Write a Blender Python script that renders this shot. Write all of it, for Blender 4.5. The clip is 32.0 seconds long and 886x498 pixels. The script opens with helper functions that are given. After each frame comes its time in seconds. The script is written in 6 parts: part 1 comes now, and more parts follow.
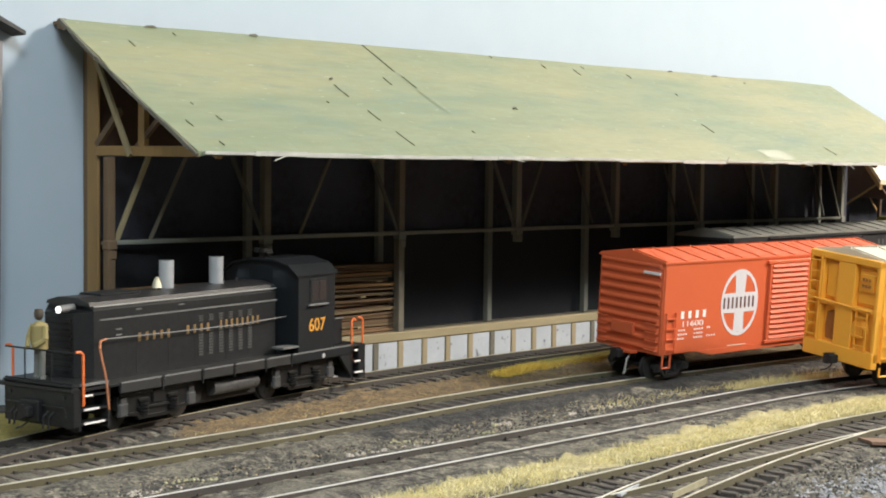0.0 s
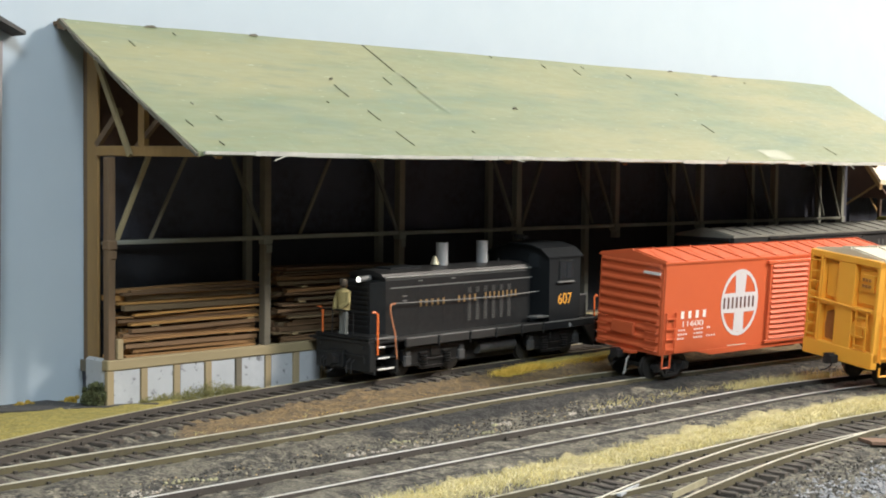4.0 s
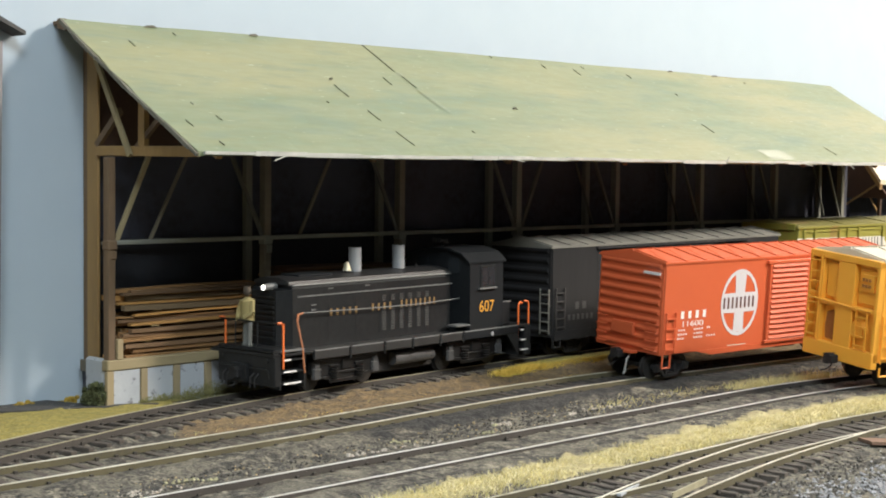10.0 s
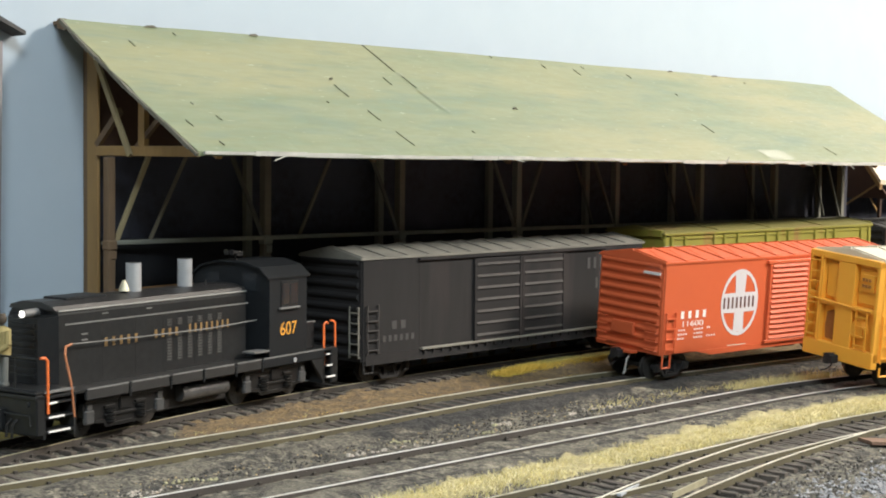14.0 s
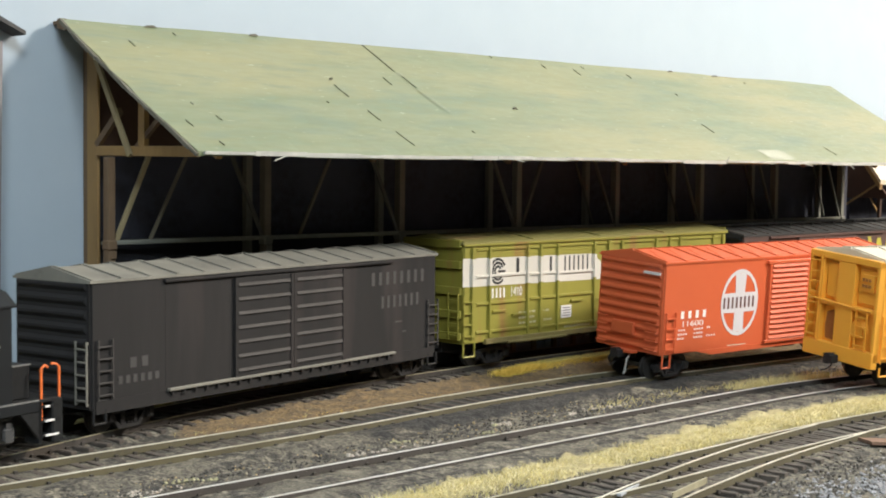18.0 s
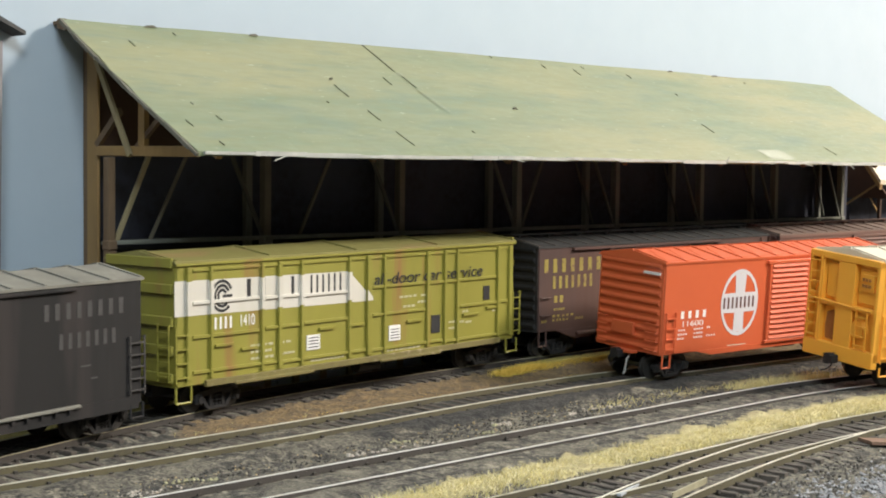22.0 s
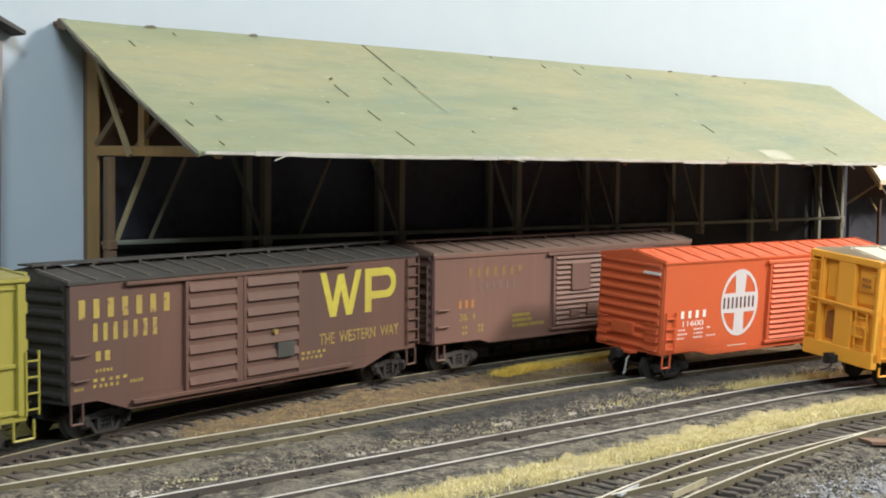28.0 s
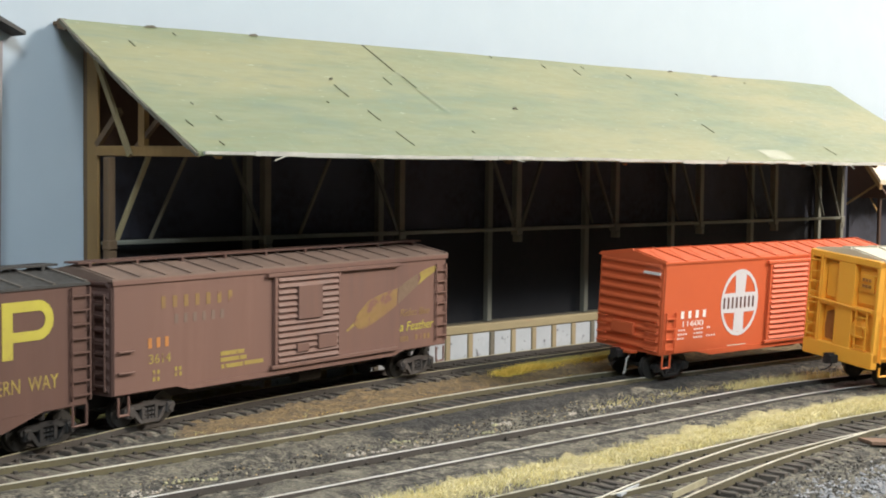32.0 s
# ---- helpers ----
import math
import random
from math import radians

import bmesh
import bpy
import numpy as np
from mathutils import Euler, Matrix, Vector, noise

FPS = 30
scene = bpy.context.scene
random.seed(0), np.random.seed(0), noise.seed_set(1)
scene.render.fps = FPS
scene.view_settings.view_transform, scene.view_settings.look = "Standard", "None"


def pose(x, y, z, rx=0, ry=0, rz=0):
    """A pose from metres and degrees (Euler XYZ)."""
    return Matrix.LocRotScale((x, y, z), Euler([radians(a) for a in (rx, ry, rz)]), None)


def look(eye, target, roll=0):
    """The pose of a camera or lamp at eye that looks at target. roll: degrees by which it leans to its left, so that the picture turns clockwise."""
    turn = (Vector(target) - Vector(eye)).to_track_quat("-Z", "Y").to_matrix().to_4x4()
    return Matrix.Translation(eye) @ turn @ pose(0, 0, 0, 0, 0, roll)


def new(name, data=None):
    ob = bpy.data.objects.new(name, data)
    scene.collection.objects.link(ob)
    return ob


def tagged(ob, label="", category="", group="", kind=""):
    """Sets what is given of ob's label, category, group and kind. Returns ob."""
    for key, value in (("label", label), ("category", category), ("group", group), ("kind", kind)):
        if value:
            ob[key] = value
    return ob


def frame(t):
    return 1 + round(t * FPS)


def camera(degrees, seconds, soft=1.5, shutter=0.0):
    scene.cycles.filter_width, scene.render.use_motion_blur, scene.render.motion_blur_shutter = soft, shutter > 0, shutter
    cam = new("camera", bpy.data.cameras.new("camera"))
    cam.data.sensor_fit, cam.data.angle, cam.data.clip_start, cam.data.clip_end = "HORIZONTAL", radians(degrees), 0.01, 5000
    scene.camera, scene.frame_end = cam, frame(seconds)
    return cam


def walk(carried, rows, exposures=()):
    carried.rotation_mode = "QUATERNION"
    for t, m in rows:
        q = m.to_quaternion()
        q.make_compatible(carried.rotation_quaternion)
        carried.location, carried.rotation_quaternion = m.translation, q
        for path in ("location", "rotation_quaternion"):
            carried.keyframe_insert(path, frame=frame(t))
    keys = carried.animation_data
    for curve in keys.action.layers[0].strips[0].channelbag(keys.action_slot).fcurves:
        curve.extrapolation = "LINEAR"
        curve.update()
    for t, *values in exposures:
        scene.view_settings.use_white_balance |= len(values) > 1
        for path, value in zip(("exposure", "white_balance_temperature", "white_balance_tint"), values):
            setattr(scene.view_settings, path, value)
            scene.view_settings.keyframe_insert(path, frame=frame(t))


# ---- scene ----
# The camera stands still, a little above the rails of a small-scale railway layout.
cam = camera(32.99, 32.0, soft=1.9, shutter=0.4)
EYE = Vector((0.0, 0.0, 0.08512))
CAM = look(EYE, EYE + Vector((0.7107, 0.7012, -0.0570)), 0.665)
walk(cam, [(0.0, CAM), (32.0, CAM)], exposures=[(0.0, -0.02), (14.0, -0.02), (18.0, -0.04), (24.0, -0.17), (28.0, -0.09), (30.0, -0.09), (32.0, -0.06)])

# ---- light: key lamp sited from the shadows, and two unseen fill lamps ----
world = bpy.data.worlds.new("world")
world.use_nodes = True
world.node_tree.nodes["Background"].inputs[0].default_value = (0.75, 0.85, 1.0, 1)
world.node_tree.nodes["Background"].inputs[1].default_value = 0.03
scene.world = world


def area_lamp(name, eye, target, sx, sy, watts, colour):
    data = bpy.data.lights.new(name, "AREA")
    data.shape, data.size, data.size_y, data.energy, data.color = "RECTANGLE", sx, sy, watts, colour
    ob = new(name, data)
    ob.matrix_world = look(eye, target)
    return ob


area_lamp("key_fixture_light", (1.17, -0.36, 0.755), (0.50, 0.40, 0.03), 0.24, 0.16, 22.5, (1.0, 0.905, 0.80))
# added fill: whitens the backdrop past the shed, which the roof mirrors
area_lamp("far_fixture_light", (1.75, 0.0, 0.80), (1.35, 0.47, 0.12), 0.35, 0.2, 11.6, (1.0, 0.885, 0.73))
# unseen fill lamp on the room side, lifts what the key leaves dark
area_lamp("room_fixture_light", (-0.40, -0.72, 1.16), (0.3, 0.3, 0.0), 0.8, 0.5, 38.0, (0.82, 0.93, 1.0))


# ---- materials ----
def mat(name, col, col2=None, rough=0.6, metal=0.0, var=0.18, scale=(60, 900), stretch=(1, 1, 1), bump=0.15,
        spots=None, spot_size=300, spot_amount=0.35, emit=0.0, spec=0.5, rand=0.0):
    """A surface with a broad and a fine variation of colour, fine relief, and stains or chips of a second colour."""
    m = bpy.data.materials.new(name)
    m.use_nodes = True
    nt = m.node_tree
    n, ln = nt.nodes, nt.links.new
    bsdf = n["Principled BSDF"]
    tc = n.new("ShaderNodeTexCoord")
    mp = n.new("ShaderNodeMapping")
    mp.inputs["Scale"].default_value = stretch
    ln(tc.outputs["Object"], mp.inputs["Vector"])

    def tex(s, detail=4.0):
        t = n.new("ShaderNodeTexNoise")
        t.inputs["Scale"].default_value, t.inputs["Detail"].default_value = s, detail
        ln(mp.outputs["Vector"], t.inputs["Vector"])
        return t.outputs["Fac"]

    def mix(f, a, b):
        x = n.new("ShaderNodeMix")
        x.data_type = "RGBA"
        for sock, val in ((x.inputs[0], f), (x.inputs[6], a), (x.inputs[7], b)):
            if isinstance(val, (tuple, list)):
                sock.default_value = (*val, 1)
            elif isinstance(val, (int, float)):
                sock.default_value = val
            else:
                ln(val, sock)
        return x.outputs[2]

    def ramp(f, lo, hi):
        r = n.new("ShaderNodeMapRange")
        r.inputs[1].default_value, r.inputs[2].default_value = lo, hi
        ln(f, r.inputs[0])
        return r.outputs[0]

    col2 = col2 or tuple(c * (1 - 2 * var) for c in col)
    broad, fine = tex(scale[0]), tex(scale[1], 6.0)
    c = mix(ramp(broad, 0.35, 0.68), col, col2)
    c = mix(ramp(fine, 0.3, 0.75), c, tuple(x * (1 - var) for x in col))
    if rand:
        oi = n.new("ShaderNodeObjectInfo")
        c = mix(ramp(oi.outputs["Random"], -0.2, 1.2 / max(rand, 0.01)), c, tuple(x * 0.35 for x in col))
    if spots:
        c = mix(ramp(tex(spot_size, 5.0), 1.0 - spot_amount - 0.03, 1.0 - spot_amount + 0.06), c, spots)
    ln(c, bsdf.inputs["Base Color"])
    bsdf.inputs["Metallic"].default_value = metal
    bsdf.inputs["Specular IOR Level"].default_value = spec
    rr = n.new("ShaderNodeMapRange")
    rr.inputs[3].default_value, rr.inputs[4].default_value = rough - 0.1, min(1.0, rough + 0.12)
    ln(fine, rr.inputs[0])
    ln(rr.outputs[0], bsdf.inputs["Roughness"])
    if bump:
        b = n.new("ShaderNodeBump")
        b.inputs["Strength"].default_value, b.inputs["Distance"].default_value = bump, 0.0004
        ln(fine, b.inputs["Height"])
        ln(b.outputs[0], bsdf.inputs["Normal"])
    if emit:
        bsdf.inputs["Emission Color"].default_value = (*col, 1)
        bsdf.inputs["Emission Strength"].default_value = emit
    return m


UP = (1, 1, 0.12)
M_BACKDROP = mat("painted_sky", (0.400, 0.472, 0.535), (0.412, 0.480, 0.535), rough=0.85, var=0.02, scale=(4, 60), bump=0.02)
M_ROOM = mat("room_paint", (0.86, 0.85, 0.83), rough=0.9, var=0.04, scale=(2, 30), bump=0.0)
M_FLOORBOARD = mat("room_floor", (0.22, 0.19, 0.16), rough=0.7, scale=(2, 40))
M_ROOF = mat("green_roof_card", (0.196, 0.212, 0.098), (0.105, 0.165, 0.088), rough=0.40, spec=1.0, var=0.12, scale=(26, 330), stretch=(0.42, 1.5, 1.5), bump=0.12)
M_HOUSE = mat("pinkish_grey_wall", (0.25, 0.23, 0.235), rough=0.85, var=0.05)
M_GREYROOF = mat("dark_grey_roofing", (0.075, 0.072, 0.07), rough=0.85, scale=(60, 500))


def roof_layers(m):
    """Washes of tan and of blue-green over the painted card, and pale scuffs."""
    nt = m.node_tree
    n, ln = nt.nodes, nt.links.new
    bsdf = n["Principled BSDF"]
    c = bsdf.inputs["Base Color"].links[0].from_socket
    tc, mp = n.new("ShaderNodeTexCoord"), n.new("ShaderNodeMapping")
    mp.inputs["Scale"].default_value = (0.42, 1.9, 1.9)
    ln(tc.outputs["Object"], mp.inputs["Vector"])
    for size, lo, hi, amount, col in ((18, 0.44, 0.60, 0.85, (0.262, 0.245, 0.112)), (14, 0.54, 0.68, 0.5, (0.100, 0.172, 0.100)), (60, 0.47, 0.62, 0.65, (0.215, 0.225, 0.115)), (85, 0.54, 0.66, 0.5, (0.115, 0.165, 0.105)), (30, 0.58, 0.70, 0.55, (0.095, 0.150, 0.100)), (230, 0.55, 0.75, 0.35, (0.16, 0.17, 0.09)), (420, 0.66, 0.70, 0.5, (0.50, 0.50, 0.38))):
        t = n.new("ShaderNodeTexNoise")
        t.noise_dimensions = "4D"
        t.inputs["W"].default_value = size * 0.37
        t.inputs["Scale"].default_value, t.inputs["Detail"].default_value = size, 6.0
        ln(mp.outputs["Vector"], t.inputs["Vector"])
        r = n.new("ShaderNodeMapRange")
        r.inputs[1].default_value, r.inputs[2].default_value, r.inputs[4].default_value = lo, hi, amount
        ln(t.outputs["Fac"], r.inputs[0])
        x = n.new("ShaderNodeMix")
        x.data_type = "RGBA"
        ln(r.outputs[0], x.inputs[0])
        ln(c, x.inputs[6])
        x.inputs[7].default_value = (*col, 1)
        c = x.outputs[2]
    ln(c, bsdf.inputs["Base Color"])
    bsdf.inputs["Sheen Weight"].default_value, bsdf.inputs["Sheen Roughness"].default_value = 0.14, 0.4


roof_layers(M_ROOF)
M_CARDEDGE = mat("worn_card_edge", (0.50, 0.50, 0.45), rough=0.9, var=0.2, scale=(90, 700))
M_TORN = mat("pale_bare_card", (0.40, 0.41, 0.33), (0.34, 0.35, 0.27), rough=0.9, scale=(90, 700))
M_EDGING = mat("dark_grey_edging", (0.060, 0.058, 0.056), (0.035, 0.034, 0.033), rough=0.9, scale=(120, 700), spots=(0.4, 0.4, 0.4), spot_size=500, spot_amount=0.3)
M_FEATHER = mat("worn_mustard_emblem", (0.25, 0.155, 0.045), (0.20, 0.105, 0.055), rough=0.65, var=0.2, scale=(70, 500), spots=(0.17, 0.08, 0.06), spot_size=260, spot_amount=0.42)
M_RUBBED = mat("rubbed_grey_emblem", (0.175, 0.115, 0.072), (0.145, 0.088, 0.068), rough=0.65, var=0.2, scale=(70, 500))
M_RAKE = mat("frayed_dark_card", (0.17, 0.16, 0.125), (0.09, 0.082, 0.06), rough=0.9)
M_SLIT = mat("roof_cut", (0.11, 0.11, 0.07), rough=0.9)
M_TIMBER = mat("stained_timber", (0.175, 0.112, 0.062), (0.115, 0.074, 0.043), rough=0.75, scale=(70, 700), stretch=(1, 1, 0.2), rand=0.3)
M_OAK = mat("light_stained_timber", (0.36, 0.225, 0.085), (0.22, 0.13, 0.05), rough=0.7, scale=(60, 600), stretch=(1, 1, 0.15))
M_GREYWOOD = mat("grey_weathered_timber", (0.17, 0.148, 0.108), (0.105, 0.092, 0.068), rough=0.8, scale=(80, 800), stretch=(0.2, 1, 1))
M_LICHEN = mat("pale_yellow_lichen", (0.42, 0.40, 0.24), (0.28, 0.27, 0.15), rough=0.95, scale=(200, 900))
M_PALESTONE = mat("pale_pinkish_stone", (0.55, 0.49, 0.42), (0.36, 0.32, 0.26), rough=0.95, scale=(200, 900))
M_GRAVEL = mat("mixed_grey_gravel", (0.40, 0.40, 0.415), (0.18, 0.18, 0.185), rough=0.95, scale=(260, 900), spots=(0.62, 0.62, 0.63), spot_size=180, spot_amount=0.36)
M_RUSTSTONE = mat("rust_brown_crumbs", (0.21, 0.130, 0.058), (0.10, 0.066, 0.035), rough=0.95, scale=(300, 1200), spots=(0.34, 0.26, 0.14), spot_size=240, spot_amount=0.36)
M_OCHRE = mat("ochre_yellow_grass", (0.90, 0.66, 0.13), (0.70, 0.49, 0.09), rough=0.9, scale=(90, 500), bump=0)
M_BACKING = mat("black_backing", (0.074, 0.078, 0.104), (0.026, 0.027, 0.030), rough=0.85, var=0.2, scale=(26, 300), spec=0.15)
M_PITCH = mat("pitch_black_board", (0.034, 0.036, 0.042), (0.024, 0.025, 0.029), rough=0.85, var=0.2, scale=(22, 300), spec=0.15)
M_POSTWOOD = mat("grey_post_timber", (0.235, 0.238, 0.200), (0.155, 0.157, 0.132), rough=0.85, scale=(80, 800), stretch=(1, 1, 0.2), rand=0.3)
# braces get a darker version of the post colour
M_BRACE = mat("dark_brace_timber", (0.145, 0.145, 0.122), (0.085, 0.085, 0.072), rough=0.85, scale=(80, 800), rand=0.4)
M_BROWNBOARD = mat("dark_brown_boarding", (0.085, 0.045, 0.03), (0.055, 0.03, 0.02), rough=0.8, scale=(40, 500))
M_DOCKBEAM = mat("dock_beam_timber", (0.34, 0.275, 0.155), (0.23, 0.185, 0.10), rough=0.75, scale=(80, 700), stretch=(0.2, 1, 1))
M_PANEL = mat("whitewashed_panel", (0.45, 0.47, 0.49), (0.35, 0.37, 0.395), rough=0.85, var=0.10, scale=(70, 500), spots=(0.14, 0.14, 0.145), spot_size=330, spot_amount=0.345)
M_DOCKPOST = mat("dock_post_timber", (0.36, 0.285, 0.165), (0.26, 0.20, 0.11), rough=0.8, scale=(120, 700), stretch=UP)
M_PLANKGREY = mat("greyed_stacked_lumber", (0.27, 0.19, 0.10), (0.15, 0.10, 0.052), rough=0.8, scale=(60, 700), stretch=(0.15, 1, 1), rand=1.0)
M_PLANKHONEY = mat("honey_stacked_lumber", (0.56, 0.30, 0.085), (0.32, 0.16, 0.05), rough=0.75, scale=(60, 700), stretch=(0.15, 1, 1), rand=0.8)
M_PLANK = mat("stacked_lumber", (0.42, 0.225, 0.080), (0.19, 0.098, 0.038), rough=0.75, scale=(60, 700), stretch=(0.15, 1, 1), rand=1.0)
M_PLANKDARK = mat("dark_stacked_lumber", (0.25, 0.145, 0.070), (0.12, 0.070, 0.036), rough=0.8, scale=(60, 700), stretch=(0.15, 1, 1), rand=1.0)
M_STICKER = mat("pale_sticker_wood", (0.50, 0.38, 0.20), rough=0.7, scale=(90, 700))
# near-white base colours of these two stand in for glints along the rail tops
M_RAILTOP = mat("rail_metal", (0.93, 0.92, 0.89), (0.40, 0.38, 0.31), rough=0.3, metal=0.12, var=0.10, scale=(16, 90), bump=0)
M_RAILWORN = mat("worn_rail_glint", (0.88, 0.85, 0.74), (0.30, 0.265, 0.15), rough=0.3, metal=0.12, var=0.12, scale=(20, 110), bump=0)
M_RAILWEB = mat("rail_side_paint", (0.25, 0.205, 0.115), (0.13, 0.105, 0.06), rough=0.75, scale=(60, 700))
M_RAILDULL = mat("dull_straw_rail", (0.50, 0.46, 0.31), (0.17, 0.145, 0.085), rough=0.5, metal=0.1, var=0.3, scale=(45, 400))
M_RAILUMBER = mat("umber_rail_side", (0.105, 0.090, 0.046), (0.045, 0.038, 0.023), rough=0.8, scale=(30, 500))
M_RAILDARK = mat("rusty_rail_side", (0.055, 0.046, 0.038), (0.035, 0.03, 0.025), rough=0.8, scale=(60, 700))
M_TIE = mat("tie_wood", (0.085, 0.070, 0.057), (0.15, 0.128, 0.105), rough=0.85, scale=(90, 700), rand=0.5)
M_STONE = mat("ballast_stones", (0.112, 0.103, 0.092), (0.026, 0.025, 0.024), rough=0.95, scale=(250, 1200), spots=(0.36, 0.31, 0.22), spot_size=200, spot_amount=0.40)
M_STRAW = mat("straw_grass", (0.76, 0.66, 0.30), (0.60, 0.52, 0.21), rough=0.85, scale=(80, 500), bump=0)
M_STRAWPALE = mat("bleached_grass", (0.82, 0.74, 0.46), (0.70, 0.62, 0.33), rough=0.85, scale=(80, 500), bump=0)
M_MOSS = mat("ochre_turf", (0.36, 0.24, 0.035), (0.25, 0.17, 0.03), rough=0.95, scale=(150, 900))
M_WEED = mat("green_weeds", (0.31, 0.29, 0.115), (0.22, 0.22, 0.08), rough=0.9, scale=(150, 900), bump=0)
M_BUSH = mat("dark_green_foliage", (0.115, 0.125, 0.050), (0.050, 0.066, 0.026), rough=0.9, scale=(200, 900), bump=0)

M_RED = mat("red_orange_paint", (0.585, 0.113, 0.039), (0.55, 0.103, 0.034), rough=0.5, var=0.03, scale=(25, 300), bump=0.02)
M_YELLOW = mat("yellow_orange_paint", (0.90, 0.42, 0.045), (0.83, 0.375, 0.038), rough=0.5, var=0.04, scale=(25, 300), bump=0.02)
M_SILVERROOF = mat("pale_roof_paint", (0.62, 0.56, 0.44), rough=0.55, var=0.06, scale=(40, 300), bump=0.03)
M_SP = mat("weathered_grey_brown_paint", (0.0235, 0.0220, 0.0218), (0.0140, 0.0138, 0.0142), rough=0.75, var=0.14, scale=(25, 260), stretch=UP, bump=0.05, spec=0.25, spots=(0.033, 0.028, 0.027), spot_size=45, spot_amount=0.42)
M_SPROOF = mat("dusty_grey_roof", (0.225, 0.215, 0.180), (0.120, 0.116, 0.100), rough=0.8, scale=(60, 500))
M_GREEN = mat("olive_green_paint", (0.275, 0.250, 0.041), (0.225, 0.205, 0.033), rough=0.5, var=0.06, scale=(25, 300), stretch=UP, bump=0.03,
              spots=(0.26, 0.145, 0.045), spot_size=70, spot_amount=0.37)
M_GREENROOF = mat("dusty_olive_roof", (0.235, 0.212, 0.066), (0.185, 0.165, 0.05), rough=0.6, var=0.10, scale=(30, 300), stretch=(0.3, 1, 1), spots=(0.25, 0.18, 0.07), spot_size=60, spot_amount=0.36)
M_GREENSILL = mat("grimy_olive_sill", (0.20, 0.17, 0.05), (0.13, 0.10, 0.04), rough=0.75, scale=(60, 400), spots=(0.30, 0.24, 0.14), spot_size=160, spot_amount=0.40)
M_BROWN = mat("oxide_brown_paint", (0.106, 0.050, 0.036), (0.068, 0.036, 0.029), rough=0.65, var=0.14, scale=(30, 300), stretch=UP, bump=0.04, spots=(0.075, 0.040, 0.032), spot_size=55, spot_amount=0.42)
M_BROWN2 = mat("faded_oxide_brown_paint", (0.176, 0.091, 0.068), (0.122, 0.066, 0.053), rough=0.65, var=0.10, scale=(25, 300), stretch=UP, bump=0.04)
M_BROWNROOF = mat("dusty_brown_roof", (0.20, 0.135, 0.105), (0.12, 0.085, 0.068), rough=0.75, scale=(60, 500))
M_BLACKROOF = mat("black_roof", (0.030, 0.029, 0.028), (0.05, 0.048, 0.045), rough=0.7, scale=(60, 500))
M_TANRIB = mat("dusty_tan_metal", (0.115, 0.10, 0.085), rough=0.7, scale=(60, 500))
M_BLACK = mat("loco_black_paint", (0.0145, 0.0155, 0.0165), (0.022, 0.0228, 0.0232), rough=0.38, var=0.2, scale=(40, 400), bump=0.03, spec=0.3)
M_CAB = mat("weathered_black_paint", (0.0155, 0.0175, 0.0195), (0.011, 0.0125, 0.014), rough=0.45, var=0.15, scale=(40, 400), bump=0.03, spec=0.2)
M_DARK = mat("dark_running_gear", (0.012, 0.011, 0.011), (0.020, 0.018, 0.016), rough=0.7, scale=(100, 700))
M_TRUCK = mat("grimy_truck_frame", (0.062, 0.052, 0.046), (0.038, 0.032, 0.028), rough=0.75, scale=(100, 700))
M_LOCOTRUCK = mat("grimy_loco_truck", (0.010, 0.010, 0.0102), (0.006, 0.006, 0.006), rough=0.36, scale=(100, 700))
M_STEEL = mat("wheel_steel", (0.055, 0.052, 0.048), rough=0.45, metal=0.4, scale=(100, 700))
M_SILVER = mat("bare_silver", (0.46, 0.47, 0.48), (0.34, 0.35, 0.36), rough=0.45, metal=0.3, var=0.12, scale=(120, 500), bump=0.05)
M_GREYTRIM = mat("grey_edge_trim", (0.17, 0.17, 0.165), (0.11, 0.11, 0.107), rough=0.55, scale=(80, 500))
M_ORANGE = mat("orange_handrail_paint", (0.80, 0.17, 0.035), rough=0.5, var=0.05)
M_RUSTLINE = mat("copper_handrail", (0.42, 0.16, 0.07), rough=0.55, var=0.1)
M_GOLD = mat("dull_gold_lettering", (0.23, 0.14, 0.05), rough=0.6, var=0.15)
M_ORANGELET = mat("orange_lettering", (0.78, 0.36, 0.04), rough=0.55, var=0.08)
M_ORANGELETDIM = mat("worn_orange_lettering", (0.50, 0.20, 0.05), rough=0.6, var=0.2)
M_EMBLEM = mat("greyish_white_emblem_paint", (0.60, 0.60, 0.62), rough=0.55, var=0.04)
M_MAROON = mat("dark_maroon_lettering", (0.13, 0.055, 0.045), rough=0.6)
M_SCRAP = mat("reddish_brown_scrap", (0.22, 0.135, 0.09), (0.15, 0.09, 0.06), rough=0.85)
M_HOSE = mat("pale_grey_rubber", (0.30, 0.30, 0.28), rough=0.6, var=0.1)
M_JOURNAL = mat("grey_bearing_box", (0.095, 0.095, 0.095), (0.040, 0.040, 0.040), rough=0.3, scale=(100, 700))
M_WHITE = mat("white_lettering", (0.78, 0.76, 0.74), rough=0.6, var=0.04)
M_DIRTYWHITE = mat("dirty_white_band", (0.63, 0.595, 0.53), (0.52, 0.49, 0.41), rough=0.6, var=0.06, scale=(40, 400), stretch=UP, spots=(0.48, 0.34, 0.20), spot_size=90, spot_amount=0.33)
M_FADED = mat("faded_grey_lettering", (0.060, 0.057, 0.056), (0.040, 0.037, 0.035), rough=0.75, var=0.2, scale=(90, 600))
M_LEMON = mat("lemon_lettering", (0.46, 0.41, 0.05), (0.33, 0.26, 0.05), rough=0.6, var=0.15, scale=(60, 500), spots=(0.17, 0.09, 0.05), spot_size=400, spot_amount=0.32)
